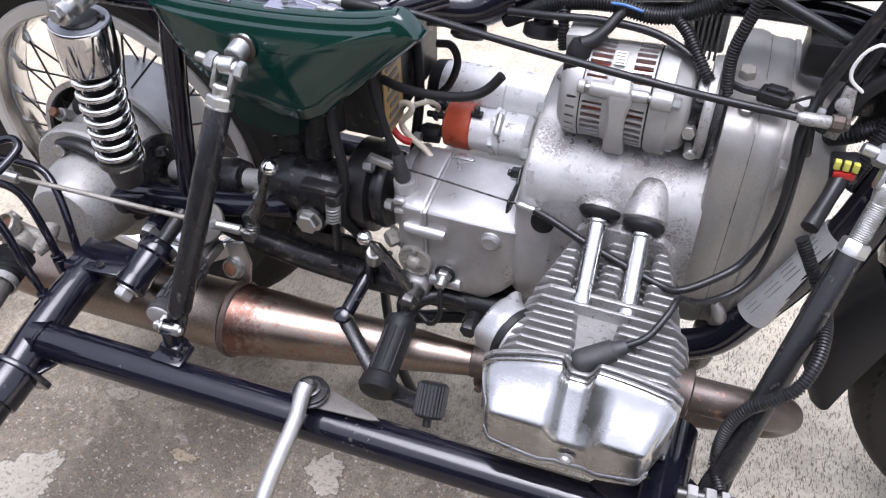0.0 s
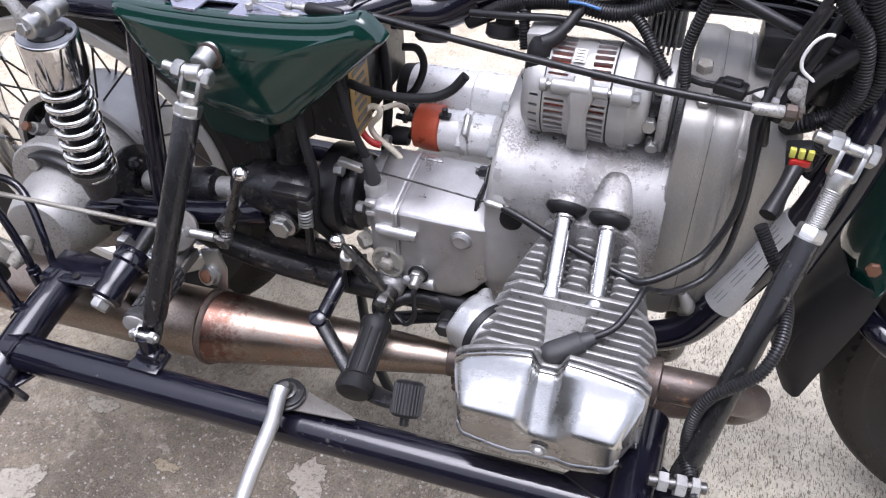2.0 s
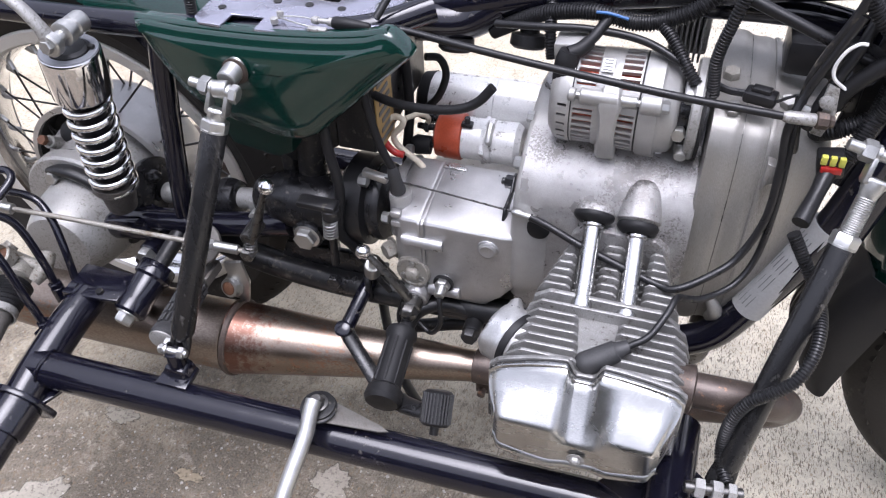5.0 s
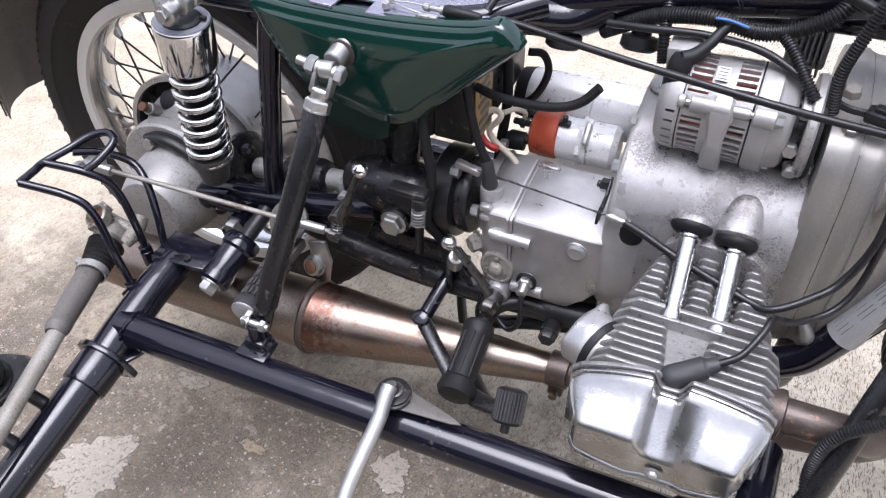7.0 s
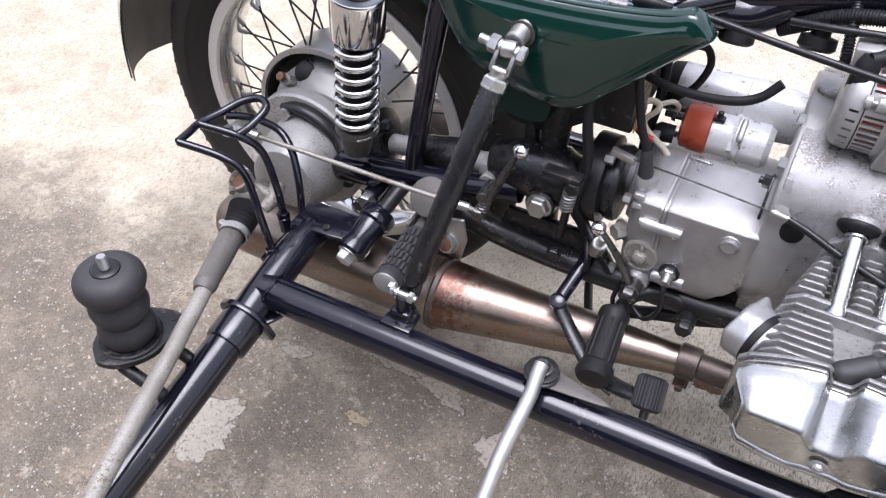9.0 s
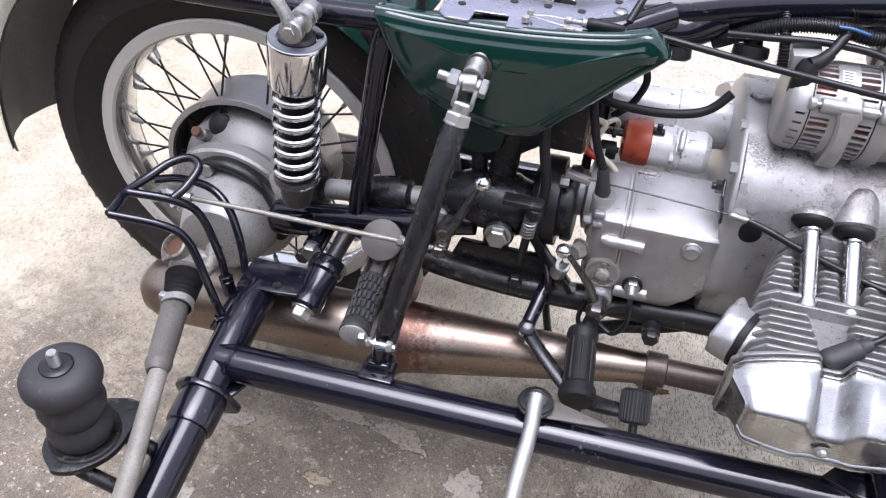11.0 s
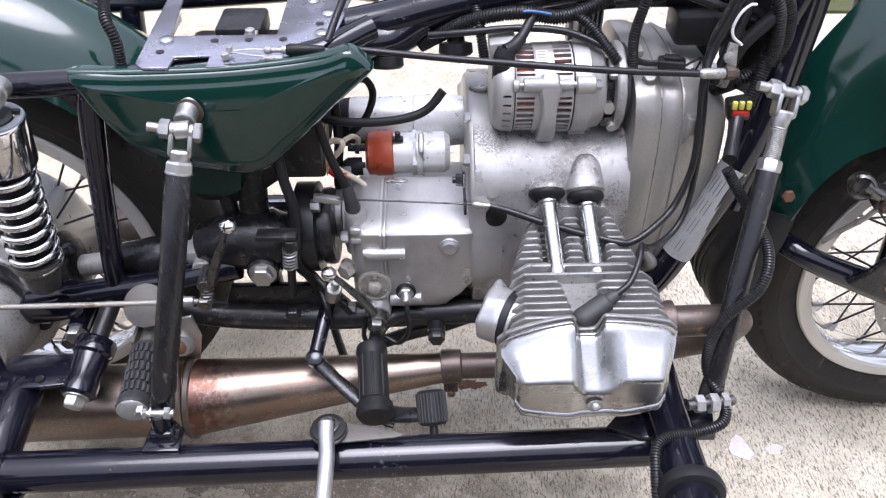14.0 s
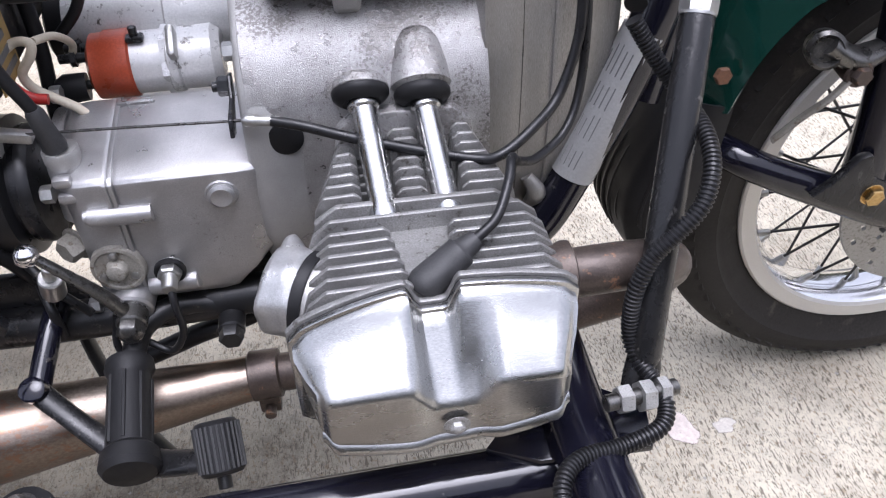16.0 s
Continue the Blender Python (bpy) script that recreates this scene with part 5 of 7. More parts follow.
for k in range(8):
    for j in range(4):
        t0 = 0.05 + 0.225 * j
        t1 = t0 + 0.20 * rnd.uniform(0.6, 1.0)
        p = V((0.198 + 0.055 * t0, -0.1242 + 0.012 * t0, 0.480 + 0.128 * t0))
        q = V((0.198 + 0.055 * t1, -0.1242 + 0.012 * t1, 0.480 + 0.128 * t1))
        along = (q - p).normalized()
        a = along.cross(V((0, 0, 1))).normalized()
        b = along.cross(a)
        w = radians(-58 + 15 * k)
        o = 0.0215 * (math.cos(w) * (-b if b.y > 0 else b) + math.sin(w) * a)
        part("print_bar", tube([p + o, q + o], 0.0007, 4, 1), INK, frame_ob)
part("seat_rail", tube([(-1.02, -0.118, 0.745), (-0.80, -0.120, 0.748), (-0.60, -0.120, 0.752), (-0.45, -0.118, 0.762), (-0.30, -0.105, 0.775), (-0.22, -0.06, 0.79)], 0.0160, 16, 6), BLACK, frame_ob, "gloss black seat rail")
part("far_rail", tube([(-1.02, 0.13, 0.745), (-0.60, 0.125, 0.752), (-0.30, 0.105, 0.775), (-0.22, 0.06, 0.79)], 0.0160, 12, 6), BLACK, frame_ob)
part("rear_upright", tube([(-0.548, -0.118, 0.752), (-0.560, -0.127, 0.72), (-0.576, -0.135, 0.60), (-0.590, -0.139, 0.49), (-0.598, -0.138, 0.43)], [0.020, 0.0155, 0.0145, 0.0145, 0.014], 16, 5), BLACK, frame_ob, "black frame upright")
part("upright_gusset", slab([(-0.60, 0.745), (-0.565, 0.70), (-0.55, 0.745)], "y", -0.128, -0.120, 0.002), BLACK, frame_ob)
part("far_upright", tube([(-0.572, 0.122, 0.75), (-0.607, 0.118, 0.43)], 0.017, 12, 1), BLACK, frame_ob)
part("centre_upright", tube([(-0.383, -0.055, 0.76), (-0.387, -0.085, 0.65), (-0.395, -0.095, 0.52), (-0.39, -0.10, 0.40)], 0.020, 16, 5), BLACKDUST, frame_ob, "dusty black centre upright")
part("rear_side_tube", tube([(-0.432, -0.07, 0.70), (-0.432, -0.085, 0.60), (-0.425, -0.095, 0.50)], 0.012, 12, 4), BLACKDUST, frame_ob)
part("top_tube", tube([(-0.30, 0.0, 0.752), (-0.20, 0.0, 0.772), (-0.10, 0.0, 0.798), (0.08, 0.0, 0.83), (0.32, 0.0, 0.87)], 0.027, 20, 5), BLACK, frame_ob, "thick black top frame tube")
part("top_branch", tube([(-0.255, -0.03, 0.755), (-0.20, -0.012, 0.752), (-0.155, -0.002, 0.775)], 0.024, 18, 4), BLACK, frame_ob)
part("side_top_tube", tube([(-0.06, 0.085, 0.80), (0.10, 0.09, 0.825), (0.32, 0.04, 0.86)], 0.0175, 14, 4), BLACK, frame_ob)
for p in ((-0.115, -0.020, 0.752), (-0.205, -0.020, 0.735)):
    part("tank_pad", lathe(p, (0, -0.35, -0.9), [(-0.02, 0.010), (0, 0.012), (0.002, 0.0215), (0.014, 0.0225), (0.018, 0.018), (0.019, 0.006)], 22), RUBBER, frame_ob, "round black rubber tank pad")
part("lower_top_tube", tube([(-0.02, 0.02, 0.785), (0.05, 0.02, 0.790), (0.12, 0.02, 0.794), (0.187, 0.02, 0.793), (0.24, 0.015, 0.785), (0.275, 0.01, 0.772), (0.30, 0.0, 0.75)], [0.016, 0.016, 0.016, 0.016, 0.016, 0.015, 0.014], 16, 5), BLACK, frame_ob, "gloss black tube under the top tube")
part("down_tube", tube([(0.318, -0.055, 0.86), (0.321, -0.058, 0.821), (0.315, -0.060, 0.735), (0.305, -0.062, 0.651), (0.288, -0.075, 0.589), (0.270, -0.09, 0.530)], 0.0170, 18, 5), BLACK, frame_ob, "gloss black frame down tube")
part("steering_tube", tube([(0.275, 0, 0.97), (0.315, 0, 0.80)], 0.031, 20, 1), BLACK, frame_ob)
part("engine_mount_rod", join(rod((-0.146, -0.172, 0.372), (-0.146, 0.17, 0.372), 0.008), rod((-0.146, -0.176, 0.372), (-0.146, -0.150, 0.372), 0.013), hexhead((-0.146, -0.176, 0.372), (0, -1, 0), 0.012, 0.012)), BLACKDUST, frame_ob)
part("pedal_plate", slab([(-0.44, 0.43), (-0.30, 0.43), (-0.27, 0.39), (-0.29, 0.36), (-0.42, 0.365), (-0.455, 0.39)], "y", -0.128, -0.118, 0.002), DARK, frame_ob, "oily black frame plate")
swing = part("swingarm", tube([(-0.72, -0.140, 0.422), (-0.66, -0.142, 0.433), (-0.53, -0.140, 0.452), (-0.42, -0.135, 0.475)], 0.0185, 16, 5), BLACK, bike, "black swingarm tube")
part("pivot_case", join(tube([(-0.47, -0.105, 0.492), (-0.42, -0.112, 0.505), (-0.37, -0.112, 0.502), (-0.335, -0.10, 0.500)], [0.030, 0.042, 0.046, 0.030], 20, 4), rod((-0.381, -0.10, 0.486), (-0.381, -0.165, 0.486), 0.026, 0.022)), DARK, swing, "oily black swingarm pivot casting")
part("pivot_bolt", hexhead((-0.381, -0.165, 0.486), (0, -1, 0), 0.016, 0.012, 0.019), ZINC, swing)
part("swingarm_foot", join(block((-0.69, -0.142, 0.42), (0.085, 0.05, 0.042), 0.012, Matrix.Rotation(radians(-10), 4, "Y")), rod((-0.655, -0.175, 0.392), (-0.655, -0.12, 0.392), 0.016)), BLACK, swing)
part("foot_bolt", hexhead((-0.655, -0.175, 0.392), (0, -1, 0), 0.014, 0.014), ZINC, swing)
part("foot_bolt", hexhead((-0.672, -0.168, 0.372), (0, -1, 0), 0.012, 0.012), DARK, swing)

# gear position levers with chrome balls
lev = part("reverse_lever", tube([(-0.441, -0.196, 0.503), (-0.430, -0.196, 0.532), (-0.415, -0.198, 0.570), (-0.407, -0.199, 0.590)], [0.0125, 0.0105, 0.0070, 0.006], 12, 4, 0.6), STEEL, bike, "chromed reverse gear lever")
part("ball_knob", lathe((-0.406, -0.199, 0.585), (0.25, 0, 1), [(0, 0.004), (0.003, 0.008), (0.008, 0.0108), (0.013, 0.0105), (0.018, 0.007), (0.0205, 0.001)], 20), CHROME, lev, "chrome ball knob")
part("lever_pivot", join(rod((-0.449, -0.170, 0.500), (-0.449, -0.205, 0.498), 0.011), coil((-0.449, -0.196, 0.490), (-0.452, -0.200, 0.472), 0.008, 0.002, 4, 6, 14), hexhead((-0.454, -0.198, 0.470), (0, -1, -0.1), 0.011, 0.012)), STEEL, lev)
lev2 = part("shift_lever", tube([(-0.230, -0.176, 0.410), (-0.245, -0.182, 0.445), (-0.268, -0.186, 0.480), (-0.281, -0.187, 0.497)], [0.009, 0.0072, 0.0055, 0.005], 12, 4, 0.7), STEEL, bike, "chromed hand shift lever")
part("ball_knob", lathe((-0.283, -0.187, 0.494), (-0.5, 0, 0.8), [(0, 0.004), (0.003, 0.008), (0.008, 0.0105), (0.013, 0.010), (0.018, 0.006), (0.020, 0.001)], 20), CHROME, lev2, "chrome ball knob")
part("lever_nut", join(rod((-0.229, -0.166, 0.408), (-0.229, -0.186, 0.406), 0.014), hexhead((-0.229, -0.186, 0.406), (0, -1, -0.05), 0.013, 0.012, dome=True)), STEEL, lev2)
rodp = part("brake_rod", tube([(-0.455, -0.199, 0.469), (-0.60, -0.216, 0.482), (-0.72, -0.228, 0.492), (-0.815, -0.242, 0.503)], 0.0037, 10, 4), GREYTUBE, bike, "long steel brake rod")
part("rod_end", join(rod((-0.47, -0.200, 0.470), (-0.505, -0.204, 0.473), 0.007), hexhead((-0.505, -0.204, 0.473), (-1, -0.1, 0.09), 0.008, 0.008)), ZINC, rodp)
part("rod_fork", join(rod((-0.800, -0.240, 0.501), (-0.835, -0.244, 0.506), 0.008), block((-0.84, -0.236, 0.500), (0.03, 0.028, 0.010), 0.003), hexhead((-0.845, -0.25, 0.505), (0, -1, 0.2), 0.009, 0.012)), ZINC, rodp)
part("clutch_arm", join(block((-0.352, -0.170, 0.556), (0.055, 0.022, 0.010), 0.004), rod((-0.335, -0.170, 0.552), (-0.335, -0.170, 0.535), 0.012)), BLACKDUST, bike, "black return arm over a small spring")
part("return_spring", coil((-0.338, -0.169, 0.536), (-0.342, -0.168, 0.498), 0.0085, 0.0018, 7, 6, 16), ZINC, bike, "small coiled return spring")
part("spring_post", rod((-0.338, -0.165, 0.54), (-0.346, -0.160, 0.44), 0.006), BLACKDUST, bike)
part("post_bolt", hexhead((-0.348, -0.165, 0.412), (0, -1, 0), 0.011, 0.010), DARK, bike)
part("switch_body", join(rod((-0.292, -0.16, 0.435), (-0.286, -0.168, 0.46), 0.011), rod((-0.286, -0.168, 0.46), (-0.282, -0.172, 0.475), 0.006)), ZINC, bike, "small silver brake light switch")

# foot peg, brake pedal, passenger peg
peg = part("foot_peg", lathe((-0.239, -0.195, 0.370), (0.08, -1, -0.16), [(0, 0.012), (0.002, 0.0215), (0.010, 0.0225), (0.016, 0.0195), (0.022, 0.019), (0.090, 0.0195), (0.095, 0.0245), (0.108, 0.026), (0.114, 0.022), (0.116, 0.008)], 24), RUBBER, bike, "black rubber rider foot peg")
for k in range(8):
    a = 2 * math.pi * k / 8
    o = V((math.cos(a) * 0.0188, 0, math.sin(a) * 0.0188))
    part("peg_rib", tube([V((-0.237, -0.218, 0.366)) + o, V((-0.2325, -0.284, 0.3555)) + o], 0.0022, 6, 1), RUBBER, peg)
part("peg_bracket", tube([(-0.236, -0.205, 0.372), (-0.225, -0.170, 0.388), (-0.19, -0.150, 0.392), (-0.14, -0.146, 0.380)], 0.011, 12, 4), BLACKDUST, peg)
ped = part("brake_pedal", tube([(-0.302, -0.135, 0.405), (-0.307, -0.165, 0.395), (-0.316, -0.202, 0.372), (-0.318, -0.214, 0.366)], 0.0105, 12, 4), BLACK, bike, "black rear brake pedal")
part("pedal_arm", tube([(-0.318, -0.216, 0.371), (-0.292, -0.235, 0.353), (-0.262, -0.258, 0.339), (-0.238, -0.275, 0.333), (-0.210, -0.288, 0.335), (-0.180, -0.298, 0.344), (-0.162, -0.302, 0.350)], [0.0115, 0.0105, 0.0115, 0.0135, 0.0140, 0.0125, 0.010], 14, 4, 0.6), BLACKWORN, ped, "flat forged pedal arm")
part("pedal_joint", lathe((-0.317, -0.222, 0.378), (0, -0.5, 0.85), [(-0.010, 0.0115), (0.004, 0.0115), (0.006, 0.008)], 18), BLACK, ped)
PA, dpad = V((-0.1565, -0.2830, 0.3775)), V((0.08, -0.76, -0.64)).normalized()
pad = part("pedal_pad", lathe(PA, dpad, [(0, 0.012), (0.001, 0.0165), (0.004, 0.0190), (0.043, 0.0190), (0.046, 0.0165), (0.047, 0.010)], 28), RUBBER, ped, "ribbed rubber pedal pad")
pu = dpad.cross(UP).normalized()
for k in range(26):
    a = 2 * math.pi * k / 26
    o = 0.0192 * (math.cos(a) * pu + math.sin(a) * dpad.cross(pu))
    part("pad_rib", tube([PA + o + dpad * 0.004, PA + o + dpad * 0.042], 0.0014, 5, 1), PEGRUBBER, pad)
part("pad_stem", rod(PA + dpad * 0.045, PA + dpad * 0.058, 0.006), BLACKDUST, pad)
part("stand_arm", tube([(-0.30, -0.10, 0.39), (-0.30, -0.12, 0.33), (-0.27, -0.16, 0.25), (-0.235, -0.185, 0.20), (-0.215, -0.19, 0.19)], 0.012, 12, 5, 0.5), BLACKDUST, bike, "black folded stand arm")
PP, dpeg = V((-0.5445, -0.214, 0.400)), V((0.008, -0.110, -0.003)).normalized()
rp = part("passenger_peg", lathe(PP, dpeg, [(0, 0.010), (0.002, 0.0165), (0.012, 0.0168), (0.090, 0.0175), (0.094, 0.0205), (0.106, 0.0215), (0.109, 0.019)], 24), PEGRUBBER, bike, "black ribbed rubber passenger peg with a bright end cap")
up_ = dpeg.cross(V((1, 0, 0))).normalized()
for k in range(5):
    for j in range(16):
        a = 2 * math.pi * (j + 0.5 * (k % 2)) / 16
        o = math.cos(a) * up_ + math.sin(a) * dpeg.cross(up_)
        q = PP + dpeg * (0.010 + 0.0165 * k) + o * 0.0178
        part("peg_rib", tube([q, q + dpeg * 0.0135], 0.0026, 6, 1), PEGRUBBER, rp)
part("end_cap", lathe(PP + dpeg * 0.109, dpeg, [(0, 0.0195), (0.002, 0.0195), (0.003, 0.018), (0.0035, 0.004)], 28), ALU_DULL, rp, "pale grey round end cap")
part("cap_bolt", hexhead(PP + dpeg * 0.110 + V((0.013, 0, 0.004)), dpeg, 0.0075, 0.010), ZINC, rp)
part("peg_fork", join(block(PP + V((-0.017, 0.016, 0.006)), (0.005, 0.040, 0.016), 0.0015), block(PP + V((0.017, 0.016, 0.006)), (0.005, 0.040, 0.016), 0.0015), block(PP + V((0, 0.034, 0.006)), (0.038, 0.005, 0.016), 0.0015), rod(PP + V((0, 0.034, 0.006)), PP + V((0, -0.004, 0)), 0.011)), GREYSLEEVE, rp, "folded steel peg fork")
part("peg_plate", lathe((-0.542, -0.183, 0.448), (0.0, -0.7, 0.7), [(0, 0.030), (0.006, 0.030), (0.008, 0.026)], 28), GREYSLEEVE, bike, "grey round plate")
part("plate_neck", tube([(-0.543, -0.186, 0.432), (-0.544, -0.182, 0.412), (-0.545, -0.180, 0.400)], [0.022, 0.014, 0.016], 14, 3, 0.4), GREYSLEEVE, bike)
hang = part("muffler_hanger", slab([(-0.514, 0.422), (-0.484, 0.430), (-0.478, 0.390), (-0.488, 0.345), (-0.510, 0.350)], "y", -0.188, -0.182, 0.002), ZINC, bike, "bright steel muffler hanger plate")
part("hanger_nut", lathe((-0.506, -0.186, 0.376), (-0.15, -0.9, 0.35), [(0, 0.0175), (0.003, 0.0175), (0.004, 0.015), (0.013, 0.0145), (0.014, 0.0105)], 24), ZINC, hang)
part("hanger_stud", lathe((-0.506, -0.186, 0.376), (-0.15, -0.9, 0.35), [(0, 0.0104), (0.0155, 0.0104), (0.017, 0.008), (0.0172, 0.002)], 20), RUST, hang, "rusty brown stud end")

# shock absorbers
def shock(top, low, r, cup, turns, black_top, name, label, wind=0.85, wire=0.165, foot=0.012):
    top, low = V(top), V(low)
    d = (low - top).normalized()
    n = (low - top).length
    s = part(name, lathe(top, d, [(0.0, 0.006), (0, 0.012), (n * 0.96, 0.012), (n, 0.010)], 16), BLACKDUST, bike, label)
    part("cup", lathe(top, d, [(0.006, r * 0.6), (0.0022, r * 0.955), (0.0035, r * 0.985), (0.007, r), (cup, r), (cup + 0.003, r * 0.97), (cup, r * 0.90), (0.02, r * 0.90)], 36), CHROME if black_top else ALU_DULL, s, "chrome spring cup" if black_top else "grey spring cup")
    if black_top:
        part("cup_ring", lathe(top, d, [(0.012, r * 0.64), (0.002, r * 0.66), (0.0005, r * 0.69), (0.0005, r * 0.92), (0.0022, r * 0.950), (0.006, r * 0.95)], 36), GREYRING, s, "dull grey ring on the cup")
        # black block painted as the shade in the ring's notch
        part("cup_notch", block(top + V((0.026, 0.010, 0.001)), (0.008, 0.006, 0.005), 0.001), GAP_SHADE, s)
    part("cup_top", lathe(top, d, [(-0.004, r * 0.25), (-0.0035, r * 0.52), (0.000, r * 0.62), (0.010, r * 0.63)] if black_top else [(0.000, r * 0.35), (-0.002, r * 0.62), (0.004, r * 0.64), (0.005, r * 0.70), (0.001, r * 0.74), (0.002, r * 0.92), (0.010, r * 0.985), (0.02, r * 0.97)], 32), PEGRUBBER, s, "grey-black rubber cup top")
    part("spring", coil(top + d * (cup - 0.004), top + d * (n - foot), r * wind, r * wire, turns, 12, 30), CHROME, s, "chromed coil spring")
    part("lower_body", lathe(top, d, [(n - foot - 0.008, r * (wind + 0.11)), (n - foot + 0.002, r * (wind + 0.13)), (n - foot + 0.006, r * (wind - 0.05)), (n + 0.006, r * 0.60), (n + 0.018, r * 0.55), (n + 0.020, r * 0.4)], 28), DIRTY if black_top else ALU_DULL, s)
    part("damper", lathe(top, d, [(cup - 0.002, r * (wind - 0.19)), (n - foot, r * (wind - 0.19))], 24), PLASTIC, s)
    return s


sh = shock((-0.652, -0.178, 0.742), (-0.676, -0.166, 0.492), 0.0375, 0.062, 8.2, True, "rear_shock", "chrome rear shock absorber with coil spring", 0.735, 0.138, 0.026)
part("top_eye", join(lathe((-0.641, -0.152, 0.768), (0, -1, 0), [(0, 0.008), (0, 0.0130), (0.003, 0.0140), (0.018, 0.0140), (0.020, 0.0115), (0.026, 0.0115), (0.027, 0.0150), (0.038, 0.0150), (0.040, 0.012)], 24), rod((-0.641, -0.205, 0.767), (-0.641, -0.18, 0.768), 0.008)), ZINC, sh)
fs = shock((0.580, -0.118, 0.608), (0.622, -0.118, 0.385), 0.0375, 0.055, 8.0, False, "front_shock", "front shock absorber with pale coil spring")
part("top_eye", join(rod((0.574, -0.132, 0.622), (0.574, -0.085, 0.622), 0.011), hexhead((0.574, -0.132, 0.622), (0, -1, 0), 0.009, 0.008)), RUSTPIPE, fs)
grab = part("grab_handle", tube([(-0.646, -0.206, 0.766), (-0.652, -0.207, 0.786), (-0.668, -0.207, 0.808), (-0.688, -0.207, 0.823), (-0.715, -0.206, 0.832), (-0.80, -0.204, 0.838)], [0.0115, 0.0088, 0.0082, 0.0080, 0.0080, 0.0080], 16, 6, 0.75), ALU_DULL, bike, "bent dull grey grab handle")
part("handle_eye", join(rod((-0.645, -0.213, 0.764), (-0.645, -0.200, 0.764), 0.0150), hexhead((-0.645, -0.213, 0.764), (0, -1, 0.2), 0.0085, 0.006)), ZINC, grab)

# leading-link fork
fork = part("front_fork", tube([(0.440, -0.108, 0.93), (0.478, -0.108, 0.79), (0.518, -0.108, 0.56), (0.532, -0.108, 0.405)], 0.0235, 18, 4), BLACK, bike, "gloss black leading-link fork leg")
part("far_leg", tube([(0.440, 0.108, 0.93), (0.478, 0.108, 0.79), (0.528, 0.108, 0.405)], 0.0235, 14, 4), BLACK, fork)
part("leading_link", tube([(0.372, -0.02, 0.430), (0.385, -0.075, 0.442), (0.42, -0.098, 0.430), (0.50, -0.106, 0.396), (0.58, -0.110, 0.362), (0.66, -0.110, 0.350), (0.72, -0.108, 0.345)], [0.018, 0.018, 0.018, 0.021, 0.021, 0.019, 0.018], 16, 5), BLACK, fork, "black leading link")
part("link_plate", slab([(0.458, 0.414), (0.478, 0.430), (0.500, 0.458), (0.512, 0.462), (0.524, 0.432), (0.560, 0.412), (0.604, 0.374), (0.630, 0.345), (0.624, 0.332), (0.600, 0.340), (0.556, 0.366), (0.490, 0.396)], "y", -0.134, -0.122, 0.003), BLACKWORN, fork, "welded link gusset plate")
part("link_bolt", hexhead((0.528, -0.134, 0.409), (0, -1, 0), 0.011, 0.008, 0.013), BRASS, fork, "brass-coloured pivot bolt")
part("lower_bolt", hexhead((0.620, -0.134, 0.352), (0, -1, 0), 0.013, 0.012, 0.016), ZINC, fork)
stay = part("fender_stay", join(lathe((0.440, -0.098, 0.572), (-0.35, -0.85, 0.25), [(0, 0.010), (0.002, 0.0175), (0.022, 0.0185), (0.026, 0.0150), (0.020, 0.011)], 22), tube([(0.436, -0.112, 0.582), (0.462, -0.116, 0.566), (0.486, -0.112, 0.568), (0.512, -0.106, 0.575)], [0.014, 0.017, 0.014, 0.010], 14, 4, 0.7)), STEEL, fork, "dull rusty grey stay joint")
part("stay_bolt", join(rod((0.466, -0.105, 0.558), (0.465, -0.130, 0.556), 0.014), hexhead((0.465, -0.130, 0.556), (0, -1, 0.1), 0.0095, 0.009, 0.013)), RUSTPIPE, stay)
part("stay_strap", tube([(0.458, -0.128, 0.550), (0.446, -0.124, 0.528), (0.432, -0.112, 0.502), (0.416, -0.10, 0.470)], 0.0055, 8, 4, 0.5), GREYTUBE, stay, "thin bent strap")
part("brake_hose", tube([(0.405, -0.14, 0.92), (0.430, -0.145, 0.84), (0.466, -0.150, 0.76), (0.520, -0.150, 0.695), (0.575, -0.135, 0.668)], 0.0048, 12, 6), CREAM, fork, "grey-cream brake hose")

# front fender and mud flap: swept section round the wheel
def fender(c, r, a0, a1, half, n=26, deep=0.035, thick=0.003):
    """A fender with a rolled crown and side skirts; angles in degrees round the axle, 0 forward, 90 up."""
    rows = []
    for i in range(n + 1):
        t = i / n
        a = radians(a0 + (a1 - a0) * t)
        sec = []
        for u in np.linspace(-1, 1, 17).tolist():
            rise = -(deep(t) if callable(deep) else deep) * abs(u) ** 2.6 + 0.006 * math.exp(-(u / 0.16) ** 2)
            sec.append((half * u, r + rise))
        rows.append([V((c[0] + math.cos(a) * q, c[1] + s, c[2] + math.sin(a) * q)) for s, q in sec])
    bm = skin(bmesh.new(), rows, caps=False, closed=False)
    bmesh.ops.recalc_face_normals(bm, faces=bm.faces)
    bmesh.ops.solidify(bm, geom=bm.faces[:], thickness=thick)
    return bm


